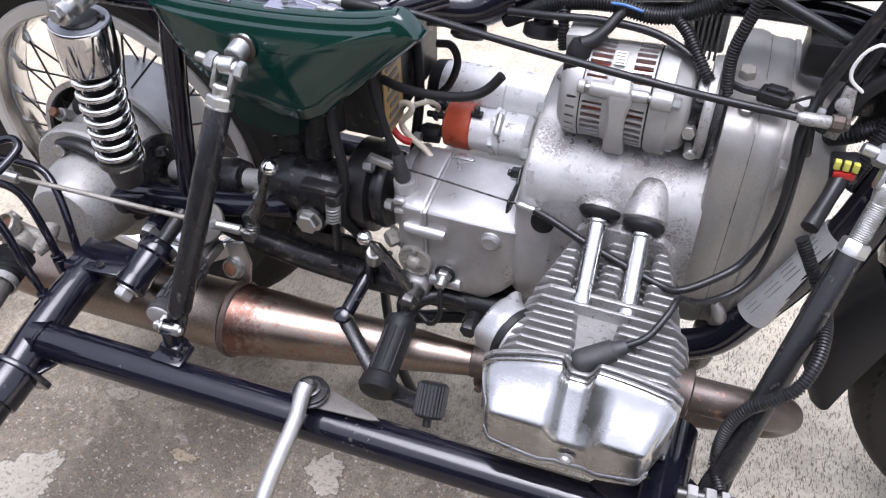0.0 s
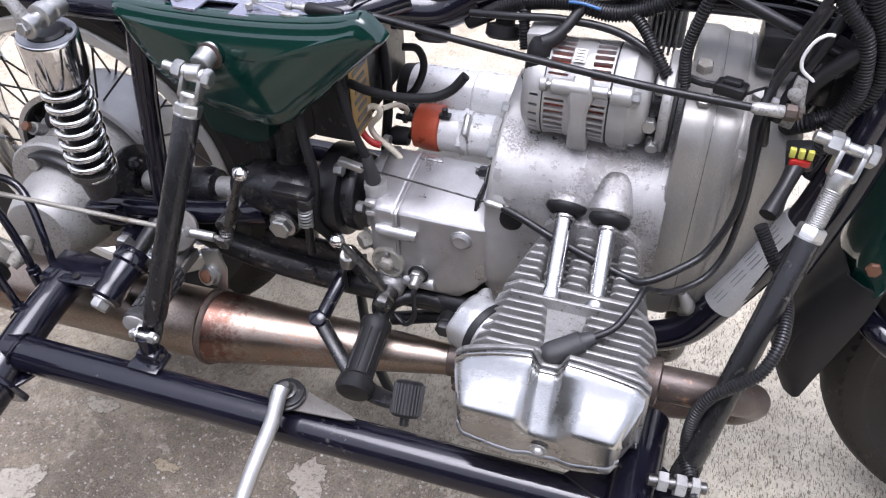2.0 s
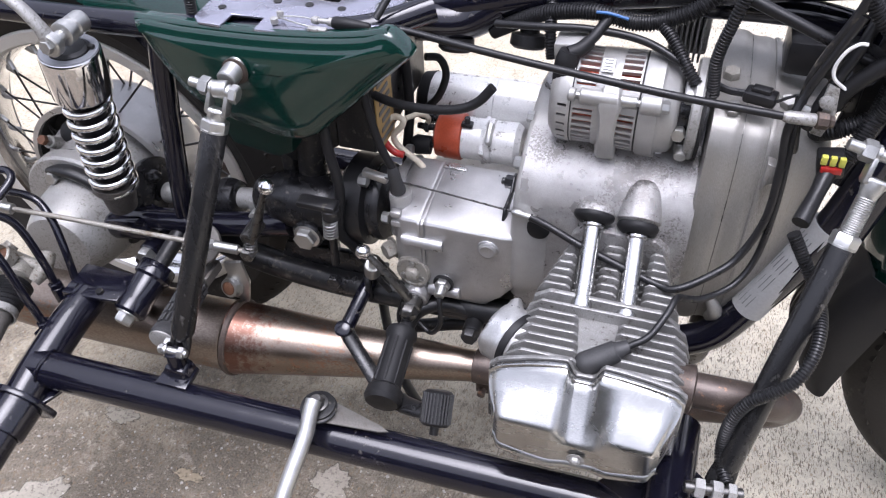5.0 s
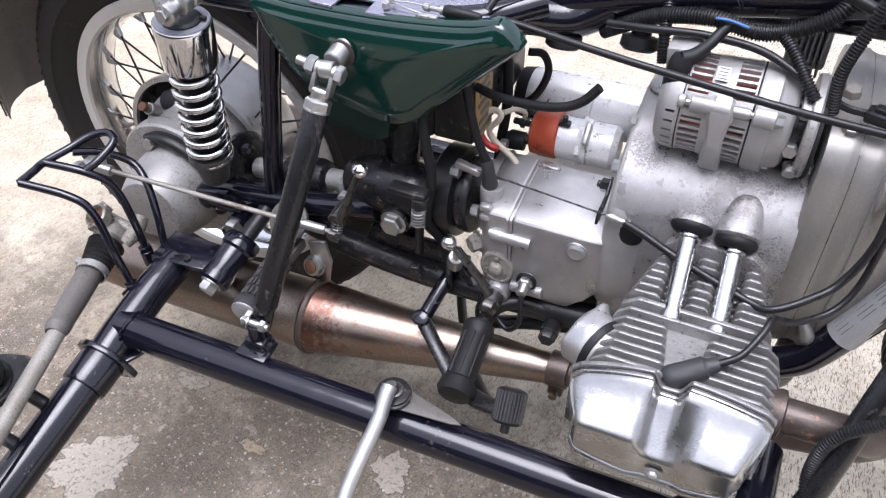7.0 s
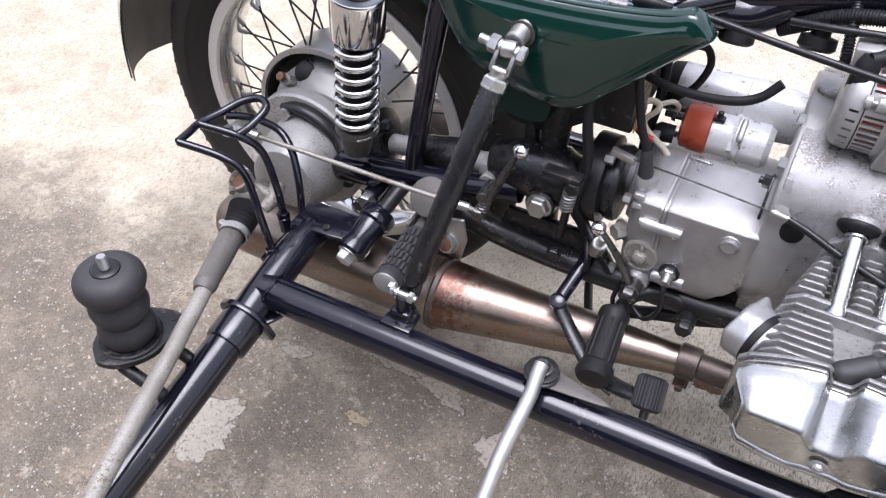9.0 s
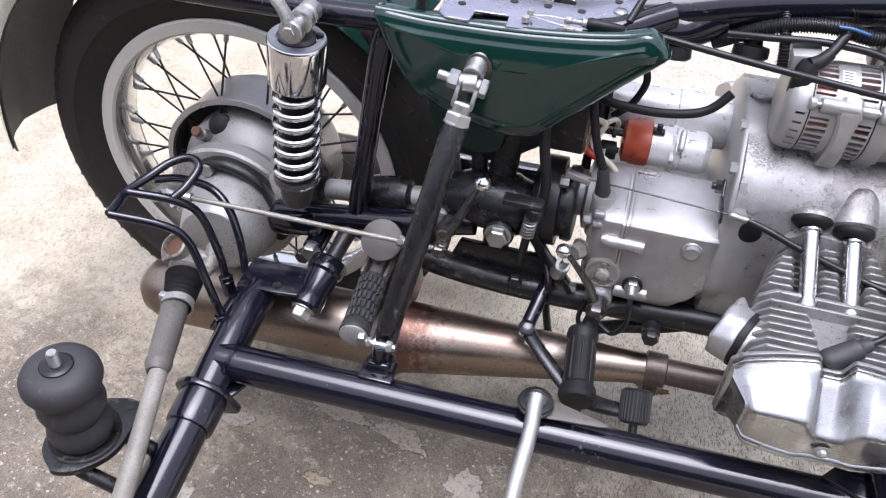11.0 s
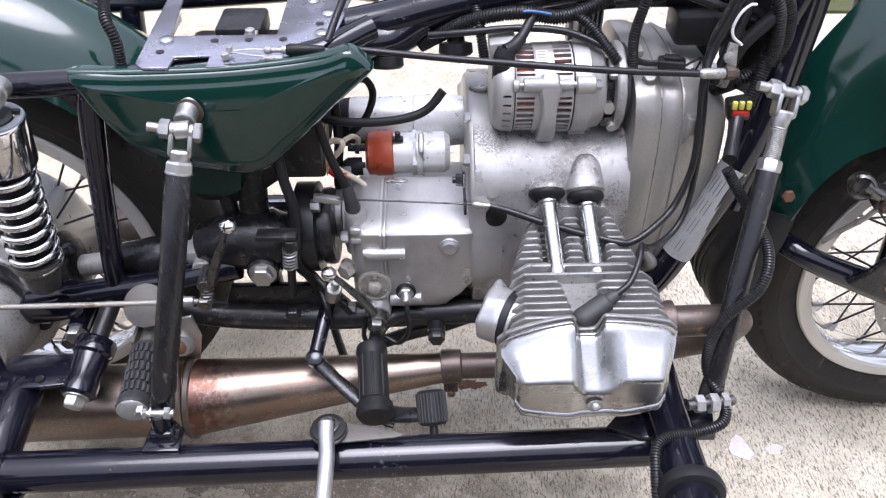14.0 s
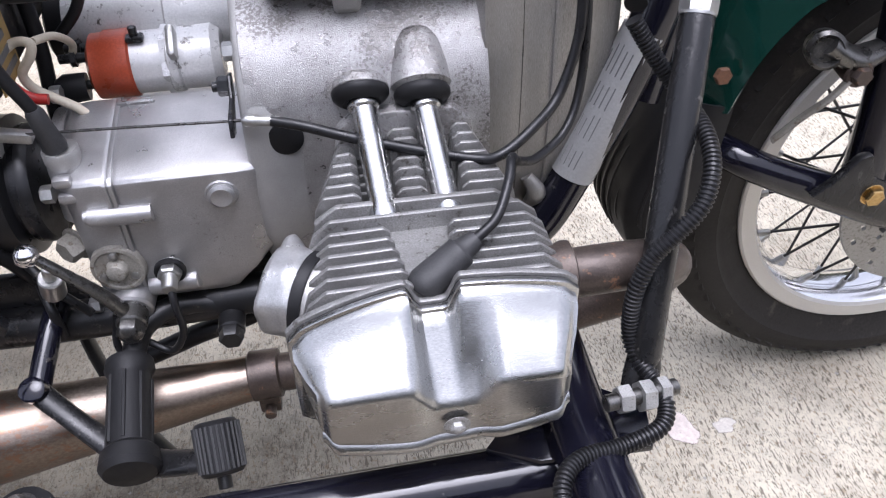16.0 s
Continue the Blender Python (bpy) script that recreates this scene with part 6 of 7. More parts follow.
def swept_fender(crown, edge, half, rows=28, thick=0.003, bulge=2.4):
    """A fender between a crown line and the lower edges of its two sides, both as (x, z) points."""
    cr, ed = curve([V((x, 0, z)) for x, z in crown], 8), curve([V((x, 0, z)) for x, z in edge], 8)
    out = []
    for i in range(rows + 1):
        t = i / rows
        c0, e0 = cr[round(t * (len(cr) - 1))], ed[round(t * (len(ed) - 1))]
        sec = []
        for k in range(-10, 11):
            u = k / 10
            w = abs(u) ** bulge
            ridge = 0.005 * math.exp(-((abs(u) - 0.52) / 0.07) ** 2)
            p = c0 * (1 - w) + e0 * w
            n = (c0 - e0).normalized()
            y = half * (0.6 * abs(u) + 0.4 * math.sin(abs(u) * math.pi / 2)) * (1 if u > 0 else -1) if bulge < 2 else half * math.sin(min(1, abs(u) * 1.02) * math.pi / 2) * (1 if u > 0 else -1)
            sec.append(V((p.x, y, p.z)) + n * ridge)
        out.append(sec)
    bm = skin(bmesh.new(), out, caps=False, closed=False)
    bmesh.ops.recalc_face_normals(bm, faces=bm.faces)
    bmesh.ops.solidify(bm, geom=bm.faces[:], thickness=thick)
    return bm


ff = part("front_fender", swept_fender([(0.330, 0.475), (0.324, 0.526), (0.327, 0.591), (0.341, 0.655), (0.372, 0.730), (0.440, 0.825), (0.56, 0.895), (0.70, 0.92), (0.84, 0.90)], [(0.366, 0.500), (0.378, 0.535), (0.396, 0.570), (0.424, 0.604), (0.450, 0.618), (0.478, 0.632), (0.53, 0.660), (0.62, 0.705), (0.74, 0.73)], 0.088, bulge=1.15), GREEN, bike, "deep green painted front fender", 50)
part("fender_liner", swept_fender([(0.356, 0.475), (0.362, 0.60), (0.412, 0.758), (0.47, 0.83), (0.56, 0.885), (0.70, 0.91)], [(0.372, 0.500), (0.40, 0.570), (0.45, 0.624), (0.53, 0.69), (0.62, 0.735), (0.74, 0.75)], 0.080, bulge=1.15), BLACKDUST, ff, "dark underside")
for p in ((0.350, -0.088, 0.545), (0.469, -0.093, 0.661)):
    part("fender_bolt", hexhead(p, (0, -1, 0.2), 0.009, 0.006), RUST, ff)
flap = part("mud_flap", swept_fender([(0.330, 0.505), (0.303, 0.46), (0.280, 0.40), (0.277, 0.355), (0.293, 0.312), (0.318, 0.272)], [(0.374, 0.505), (0.370, 0.46), (0.362, 0.42), (0.352, 0.375), (0.342, 0.330), (0.335, 0.292)], 0.084, 16, 0.004), RUBBER, bike, "ribbed black rubber mud flap", 50)
for k in range(7):
    s = -0.070 + 0.014 * k
    d = 0.045 * (abs(s) / 0.09) ** 2.2
    part("flap_rib", tube([(0.335 + d * 0.6, s, 0.49), (0.296 + d, s, 0.44), (0.278 + d, s, 0.39), (0.277 + d, s, 0.35), (0.294 + d, s, 0.31 + d)], 0.003, 6, 4), RUBBER, flap)
rf = part("rear_fender", fender((-0.845, 0.035, 0.378), 0.468, 47, 182, 0.100, 38, lambda t: 0.055 + 0.032 * (1 - smooth(t, 0.15, 0.62))), GREEN, bike, "deep green painted rear fender", 50)
part("fender_liner", fender((-0.845, 0.035, 0.378), 0.463, 47, 183, 0.096, 38, lambda t: 0.052 + 0.032 * (1 - smooth(t, 0.15, 0.62))), GREYSLEEVE, rf, "dusty dark fender underside", 50)

# ---- motorcycle: side panel, seat plate ----
pan = [(-0.561, 0.782), (-0.555, 0.755), (-0.545, 0.732), (-0.530, 0.705), (-0.513, 0.684), (-0.490, 0.669), (-0.460, 0.656), (-0.425, 0.647), (-0.395, 0.641), (-0.368, 0.642), (-0.343, 0.654), (-0.320, 0.677), (-0.300, 0.695), (-0.259, 0.736), (-0.219, 0.774), (-0.217, 0.786), (-0.240, 0.806), (-0.268, 0.798), (-0.31, 0.791), (-0.37, 0.785), (-0.43, 0.782), (-0.50, 0.781)]


def panel_face():
    """A pressed side panel: a slightly swollen face with a rolled edge."""
    line = [V((x, 0, z)) for x, z in soft_outline(pan, 3)]
    k, c = len(line), V((-0.385, 0, 0.735))
    inward = []
    for a in range(k):
        t = (line[(a + 2) % k] - line[a - 2]).normalized()
        q = V((-t.z, 0, t.x))
        inward.append(q if q.dot(c - line[a]) > 0 else -q)
    rings = [[V((p.x, -0.136, p.z)) for p in line]]
    for w in range(7):
        a = radians(15 * w)
        o = 0.015 * (1 - math.cos(a))
        rings.append([V((p.x + q.x * o, -0.1460 - 0.015 * math.sin(a), p.z + q.z * o)) for p, q in zip(line, inward)])
    last = rings[-1]
    for g in (0.97, 0.9, 0.8, 0.68, 0.54, 0.4, 0.25, 0.1):
        rings.append([V((c.x + (p.x - c.x) * g, -0.1610 - 0.0075 * (1 - g * g), c.z + (p.z - c.z) * g)) for p in last])
    bm = skin(bmesh.new(), rings)
    for _ in range(24):
        bmesh.ops.smooth_vert(bm, verts=[v for v in bm.verts if v.co.y < -0.1580], factor=0.5, use_axis_x=False, use_axis_y=True, use_axis_z=False)
    return bm


panel = part("side_panel", panel_face(), GREEN, bike, "glossy dark green side panel", 75)
part("panel_edge", tube([V((x, -0.1475, z - 0.0035)) for x, z in ([pan[0]] + pan[:15:-1])], 0.0066, 12, 3), GREEN, panel, "rolled upper panel edge")
part("inner_box", slab([(-0.50, 0.66), (-0.485, 0.60), (-0.42, 0.59), (-0.395, 0.60), (-0.385, 0.66)], "y", -0.135, -0.06, 0.008), GREEN_DULL, panel, "green inner box under the panel")
part("dark_box", slab([(-0.48, 0.64), (-0.47, 0.56), (-0.40, 0.555), (-0.34, 0.60), (-0.32, 0.70), (-0.34, 0.74), (-0.47, 0.74)], "y", -0.10, 0.06, 0.01), BLACKDUST, bike, "dusty black box under the seat plate")
batt = part("battery_carrier", slab([(-0.345, 0.60), (-0.345, 0.74), (-0.29, 0.74), (-0.29, 0.60)], "y", -0.105, 0.09, 0.003, 1), BLACKDUST, bike, "black battery carrier")
part("warning_label", slab([(-0.10, 0.60), (-0.10, 0.735), (-0.045, 0.735), (-0.045, 0.60)], "x", -0.289, -0.2875), GOLD, batt, "gold warning label with dark print bars")
for k in range(9):
    part("print_bar", block((-0.2868, -0.072, 0.612 + 0.0135 * k), (0.001, 0.042 - 0.008 * (k % 3), 0.006), 0), INK, batt)

plate = part("seat_plate", slab([(-0.476, -0.152), (-0.447, -0.153), (-0.446, -0.125), (-0.405, -0.123), (-0.404, -0.152), (-0.350, -0.150), (-0.290, -0.124), (-0.268, -0.108), (-0.262, -0.058), (-0.250, 0.05), (-0.335, 0.05), (-0.335, -0.068), (-0.462, -0.068), (-0.474, 0.05), (-0.494, 0.05), (-0.490, -0.070), (-0.487, -0.140)], "z", 0.783, 0.787, 0.0012), PLATE, bike, "bluish steel seat mounting plate with holes and screws")
# flat black discs on the plate, painted as the shade in its holes
for p in ((-0.465, -0.113), (-0.407, -0.084), (-0.366, -0.083), (-0.325, -0.083), (-0.285, -0.040)):
    part("plate_hole", lathe((p[0], p[1], 0.7872), (0, 0, 1), [(0, 0.0050), (0.0006, 0.0050)], 14), GAP_SHADE, plate)
for p in ((-0.465, -0.082), (-0.280, -0.068), (-0.277, -0.010), (-0.300, 0.03)):
    part("button_screw", lathe((p[0], p[1], 0.787), (0, 0, 1), [(0, 0.0085), (0.002, 0.0085), (0.004, 0.006), (0.0045, 0.001)], 18), POLISH, plate, "bright button-head screw")
part("plate_leg", block((-0.482, -0.03, 0.770), (0.003, 0.15, 0.026), 0.001), PLATE, plate, "folded side strip of the mounting plate")
part("relay_block", block((-0.39, 0.0, 0.765), (0.06, 0.07, 0.03), 0.006), PLASTIC, bike, "black plastic relay block")
part("spring_bracket", join(block((-0.372, -0.040, 0.775), (0.016, 0.10, 0.004), 0.001), rod((-0.372, -0.045, 0.772), (-0.372, -0.045, 0.784), 0.006)), ALU_DULL, bike, "grey strap bracket")
part("seat_conduit", conduit([(-0.535, -0.06, 0.83), (-0.527, -0.09, 0.818), (-0.518, -0.10, 0.795), (-0.521, -0.098, 0.755)], 0.0072), PLASTIC, bike, "black corrugated wiring hose")

# strut stub through the panel
stub = part("strut_stub", join(rod((-0.428, -0.160, 0.744), (-0.430, -0.190, 0.738), 0.0125), lathe((-0.4385, -0.203, 0.7345), (1, 0.12, 0), [(0, 0.0095), (0.001, 0.0105), (0.016, 0.0105), (0.017, 0.0095)], 22)), ZINC, bike, "steel strut eye standing out of the panel")
part("washer", lathe((-0.428, -0.170, 0.740), (0, -1, 0), [(0, 0.0165), (0.002, 0.0165), (0.003, 0.0140)], 24), RUSTPIPE, stub)

# ---- sidecar frame ----
side = thing("sidecar_frame", (-0.30, -0.45, 0.0), "gloss black tubular sidecar frame bolted to the motorcycle", "sidecar frame")
T0, T1 = V((-0.700, -0.392, 0.366)), V((0.150, -0.378, 0.374))
part("long_tube", tube([T0, T1], 0.0255, 28, 1), BLACK, side, "long gloss black frame tube")
part("rear_cross_tube", tube([(-0.6985, -0.268, 0.3815), (-0.700, -0.32, 0.376), (-0.701, -0.40, 0.360), (-0.7025, -0.46, 0.343), (-0.704, -0.62, 0.312), (-0.706, -0.95, 0.258)], 0.0265, 26, 2), BLACK, side, "gloss black rear cross tube")
part("weld_seam", tube([(-0.6765 - 0.006 * abs(math.cos(w)), -0.3922 + 0.0262 * math.cos(w), 0.3665 + 0.0262 * math.sin(w)) for w in [0.3 * k for k in range(21)]], 0.0022, 6, 2), BLACK, side, "welded joint seam")
AXC = V((0, -1, -0.175)).normalized()
CC = V((-0.7025, -0.433, 0.3465))
part("collar", lathe(CC, AXC, [(0, 0.0275), (0.002, 0.0320), (0.010, 0.0320), (0.050, 0.0312), (0.0535, 0.0300), (0.0545, 0.0268)], 30), BLACK, side, "welded tube sleeve")
flange = slab(soft_outline([(-0.0400, 0.008), (-0.035, 0.018), (-0.018, 0.034), (0.010, 0.0355), (0.028, 0.026), (0.046, 0.002), (0.049, -0.008), (0.043, -0.017), (0.020, -0.034), (-0.010, -0.0355), (-0.030, -0.022), (-0.0385, -0.004)], 3), "y", 0.0, -0.0085, 0.0015)
bmesh.ops.rotate(flange, verts=flange.verts, cent=(0, 0, 0), matrix=Matrix.Rotation(radians(16), 3, "Y"))
bmesh.ops.transform(flange, verts=flange.verts, matrix=Matrix.Translation(CC) @ Matrix.Rotation(math.atan(0.175), 4, "X"))
part("collar_flange", flange, BLACK, side, "two-eared welded flange")
part("corner_gusset", slab([(-0.683, -0.398), (-0.655, -0.396), (-0.664, -0.418), (-0.672, -0.434), (-0.686, -0.434)], "z", 0.340, 0.346, 0.002), BLACK, side, "small welded gusset")
part("bracket_plate", join(slab([(-0.722, -0.290), (-0.722, -0.230), (-0.628, -0.230), (-0.634, -0.284), (-0.668, -0.288)], "z", 0.3985, 0.4055, 0.002), slab([(-0.722, 0.355), (-0.722, 0.400), (-0.630, 0.400), (-0.630, 0.372), (-0.66, 0.355)], "y", -0.237, -0.230, 0.002), slab([(-0.290, 0.365), (-0.290, 0.400), (-0.232, 0.400), (-0.232, 0.365)], "x", -0.7235, -0.718, 0.002)), BLACK, side, "black bracket plate over the tube end")
part("bracket_bolt", hexhead((-0.667, -0.276, 0.4055), (0, 0, 1), 0.006, 0.004), BLACKDUST, side)
bush = part("mount_bush", lathe((-0.6140, -0.203, 0.4045), (-0.15, -0.93, -0.335), [(0, 0.016), (0.002, 0.0255), (0.006, 0.0275), (0.022, 0.0270), (0.026, 0.0235), (0.060, 0.0225), (0.064, 0.0240), (0.080, 0.0240), (0.084, 0.020)], 28), BLACK, side, "black mounting bush with raised collars")
part("bush_arm", tube([(-0.60, -0.120, 0.436), (-0.605, -0.16, 0.424), (-0.6135, -0.203, 0.405)], [0.014, 0.013, 0.012], 14, 4), BLACKDUST, bush)
part("bush_bolt", hexhead((-0.6268, -0.2825, 0.3762), (-0.15, -0.93, -0.335), 0.0140, 0.014, 0.0175), ZINC, bush, "steel hexagon bolt head")


def strut(low, high, r, name, label, thread):
    """An adjustable strut: tube, lock nut, threaded end and a forked clevis with its bolt at the upper point."""
    low, high = V(low), V(high)
    d = (high - low).normalized()
    n = (high - low).length
    top = n - thread - 0.047
    s = part(name, lathe(low, d, [(0.018, r * 0.75), (0.03, r), (top - 0.003, r), (top, r * 0.92)], 24), BLACKWORN, side, label)
    part("lower_clevis", join(tube([low - d * 0.012 - V((r * 0.5, 0, 0)), low + d * 0.010 - V((r * 0.5, 0, 0)), low + d * 0.034], [0.006, 0.0085, r * 0.9], 12, 4, 0.7), tube([low - d * 0.012 + V((r * 0.5, 0, 0)), low + d * 0.010 + V((r * 0.5, 0, 0)), low + d * 0.034], [0.006, 0.0085, r * 0.9], 12, 4, 0.7)), BLACKWORN, s, "flattened forked strut foot")
    part("lock_nut", hexhead(low + d * top, d, r * 1.08, 0.0125, r * 1.04), ZINC, s, "steel lock nut")
    th = [(top + 0.008 + k * 0.0011, (0.0098 if k % 2 else 0.0088)) for k in range(max(2, int(thread / 0.0011)))]
    part("threaded_end", lathe(low, d, th + [(n - 0.036, 0.0098), (n - 0.032, 0.0108), (n - 0.025, 0.0112)], 20), ZINC, s, "threaded rod end")
    a = V((1, 0.12, 0))
    a = (a - d * a.dot(d)).normalized()
    turn = Matrix((a, d.cross(a), d)).transposed().to_4x4()
    fork = [block(high - d * 0.0255, (0.0265, 0.0165, 0.009), 0.0035, turn, 3)]
    for w in (-1, 1):
        fork.append(block(high + a * w * 0.0105 - d * 0.0125, (0.0055, 0.0165, 0.030), 0.0016, turn))
        fork.append(rod(high + a * (w * 0.0105 - 0.00275), high + a * (w * 0.0105 + 0.00275), 0.0092))
    part("upper_clevis", join(*fork), ZINC, s, "forked steel clevis")
    part("clevis_bolt", join(rod(high - a * 0.038, high + a * 0.016, 0.0058), hexhead(high - a * 0.0135, -a, 0.0112, 0.0115), hexhead(high + a * 0.0135, a, 0.0112, 0.0085)), ZINC, s, "clevis bolt and nut")
    return s


s1 = strut((-0.486, -0.350, 0.425), (-0.4305, -0.203, 0.734), 0.0152, "rear_strut", "worn black rear strut with steel clevis", 0.0)
part("foot_lug", join(rod((-0.486, -0.362, 0.392), (-0.486, -0.361, 0.436), 0.0125, 0.0105), slab([(-0.509, -0.388), (-0.463, -0.388), (-0.465, -0.350), (-0.507, -0.350)], "z", 0.389, 0.398, 0.003), slab([(-0.506, 0.396), (-0.466, 0.396), (-0.472, 0.412), (-0.500, 0.412)], "y", -0.374, -0.350, 0.004)), BLACK, side, "welded strut lug")
part("foot_bolt", join(rod((-0.505, -0.363, 0.438), (-0.467, -0.360, 0.434), 0.0050), hexhead((-0.4985, -0.3625, 0.437), (-1, -0.1, 0.1), 0.0070, 0.0050), hexhead((-0.4785, -0.361, 0.435), (1, 0.1, -0.1), 0.0082, 0.0075)), ZINC, s1, "steel clevis bolt and nut")
part("foot_washer", lathe((-0.4945, -0.3620, 0.4365), (1, 0.1, -0.1), [(0, 0.006), (0, 0.0105), (0.0018, 0.0105), (0.0018, 0.006)], 20, closed=True), BRIGHT, s1, "bright washer")
s2 = strut((0.183, -0.363, 0.440), (0.264, -0.172, 0.754), 0.0130, "front_strut", "worn black front strut with threaded end", 0.044)
part("foot_bolt", rod((0.148, -0.382, 0.4545), (0.208, -0.372, 0.450), 0.0065), STEEL, s2, "dark clevis bolt")
for x, y, z, w, r, h in ((0.168, -0.379, 0.453, -1, 0.0112, 0.010), (0.176, -0.378, 0.452, 1, 0.0124, 0.011), (0.192, -0.374, 0.450, 1, 0.0110, 0.009)):
    part("foot_nut", hexhead((x, y, z), (w, 0.1 * w, -0.1 * w), r, h), ALU_DULL, s2, "pale dull zinc nut")
part("front_cross_tube", tube([(0.138, -0.275, 0.410), (0.137, -0.36, 0.408), (0.134, -0.475, 0.422)], 0.027, 24, 3), BLACK, side, "gloss black front cross tube")
part("front_gusset", slab([(0.06, -0.372), (0.10, -0.330), (0.152, -0.318), (0.198, -0.352), (0.19, -0.392), (0.10, -0.39)], "z", 0.398, 0.406, 0.002), BLACK, side, "welded corner gusset")
part("rubber_buffer", lathe((0.134, -0.470, 0.424), (-0.10, -1, 0.10), [(0, 0.028), (0.002, 0.0355), (0.012, 0.0380), (0.018, 0.0365), (0.021, 0.0300)], 32), RUBBER, side, "raised black rubber collar")
part("front_sleeve", lathe((0.1335, -0.475, 0.4245), (-0.10, -1, 0.10), [(0, 0.028), (0.004, 0.0300), (0.10, 0.0300), (0.22, 0.0298)], 32), BLACK, side, "gloss black tube end")
lever = part("step_lever", tube([(-0.281, -0.380, 0.436), (-0.281, -0.392, 0.430), (-0.280, -0.42, 0.411), (-0.284, -0.48, 0.380), (-0.284, -0.56, 0.334), (-0.292, -0.70, 0.262)], 0.0096, 16, 5), ZINC, side, "scuffed silver lever rod")
part("lever_plate", slab([(-0.300, -0.376), (-0.296, -0.362), (-0.281, -0.355), (-0.262, -0.358), (-0.200, -0.3735), (-0.188, -0.379), (-0.20, -0.3825), (-0.262, -0.388), (-0.295, -0.388)], "z", 0.4045, 0.4075, 0.001), GREYSLEEVE, side, "grey steel lever plate")
part("lever_washer", lathe((-0.281, -0.374, 0.409), (0, 0, 1), [(0, 0.022), (0.004, 0.023), (0.006, 0.020)], 28), BLACKDUST, side, "black washer")
part("lever_washer", lathe((-0.281, -0.374, 0.4155), (0, 0, 1), [(0, 0.021), (0.003, 0.021), (0.004, 0.017)], 28), BLACKDUST, side, "black washer")
part("lever_bolt", join(lathe((-0.281, -0.374, 0.420), (0, 0, 1), [(0, 0.0125), (0.003, 0.013), (0.004, 0.010)], 24), lathe((-0.281, -0.376, 0.424), (0, 0, 1), [(0, 0.0095), (0.006, 0.0095), (0.010, 0.006)], 18)), STEEL, side, "dark steel bolt head")

# air spring on its bracket
BX, BY, BZ = -0.790, -0.558, 0.388
bag = part("air_spring", lathe((BX, BY, BZ), (0.0, 0.0, 1), [(0, 0.0307), (0.0033, 0.0331), (0.0109, 0.0361), (0.0196, 0.0374), (0.0283, 0.0357), (0.0349, 0.0321), (0.0387, 0.0303), (0.0425, 0.0323), (0.0501, 0.0364), (0.06, 0.0382), (0.0698, 0.0365), (0.0763, 0.0327), (0.0801, 0.0313), (0.0839, 0.0344), (0.0905, 0.0406), (0.1003, 0.044), (0.1101, 0.0433), (0.1188, 0.038), (0.1237, 0.0288), (0.1237, 0.0185), (0.1226, 0.018)], 44), AIRRUBBER, side, "grey-black three-fold rubber air spring")
part("top_disc", lathe((BX, BY, BZ + 0.1222), (0, 0, 1), [(0, 0.0178), (0.0025, 0.0175), (0.004, 0.015), (0.004, 0.006)], 28), PLASTIC, bag)
part("stud", lathe((BX, BY, BZ + 0.1255), (0, 0, 1), [(k * 0.0012, 0.0068 if k % 2 else 0.0061) for k in range(15)] + [(0.0195, 0.0052)], 16), ZINC, bag, "threaded zinc stud")
part("base_plate", slab(soft_outline([(BX - 0.016, BY - 0.050), (BX - 0.004, BY - 0.055), (BX + 0.022, BY - 0.044), (BX + 0.046, BY - 0.010), (BX + 0.046, BY + 0.040), (BX + 0.040, BY + 0.058), (BX + 0.018, BY + 0.062), (BX - 0.030, BY + 0.040), (BX - 0.044, BY + 0.004), (BX - 0.036, BY - 0.032)], 4), "z", BZ - 0.012, BZ - 0.002, 0.002), BLACKDUST, bag, "black base plate with bolt holes")
part("base_ring", lathe((BX, BY, BZ - 0.002), (0, 0, 1), [(0, 0.041), (0.002, 0.0425), (0.004, 0.040), (0.003, 0.036)], 40), BLACKDUST, bag)
# bolt holes are black discs: their darkness is colour, not depth
for p in ((BX - 0.004, BY - 0.046), (BX + 0.030, BY + 0.050)):
    part("plate_hole", lathe((p[0], p[1], BZ - 0.0019), (0, 0, 1), [(0, 0.0045), (0.0008, 0.0045)], 16), GAP_SHADE, bag)
for y in (-0.530, -0.592):
    part("arm", tube([(BX + 0.01, y, BZ - 0.022), (-0.705, y + 0.004, 0.325)], 0.0090, 14, 1), BLACKDUST, bag)

# drive shaft to the sidecar wheel
dsh = part("sidecar_drive_shaft", tube([(-0.753, -0.445, 0.3975), (-0.736, -0.50, 0.395), (-0.677, -0.70, 0.389), (-0.615, -0.91, 0.383)], [0.0113, 0.0115, 0.0117, 0.0120], 22, 3), GREYTUBE, side, "grey tubular drive shaft with a rubber boot")
part("shaft_sleeve", lathe((-0.786, -0.340, 0.402), (0.30, -1, -0.03), [(0, 0.016), (0.004, 0.0182), (0.070, 0.0175), (0.104, 0.0160), (0.106, 0.0170), (0.114, 0.0168), (0.124, 0.0125)], 26), GREYSLEEVE, dsh)
bprof = []
for k in range(7):
    bprof += [(0.0072 * k, 0.0225 - 0.0006 * k), (0.0072 * k + 0.004, 0.0270 - 0.0010 * k)]
part("boot", lathe((-0.795, -0.298, 0.408), (0.30, -1, -0.10), bprof, 28), RUBBER, dsh, "ribbed rubber shaft boot")
part("hose_clip", join(lathe((-0.782, -0.343, 0.4035), (0.30, -1, -0.08), [(0, 0.0195), (0, 0.0222), (0.011, 0.0222), (0.011, 0.0195)], 26, closed=True), block((-0.799, -0.348, 0.414), (0.012, 0.010, 0.010), 0.002)), ALU_DULL, dsh, "steel hose clip")
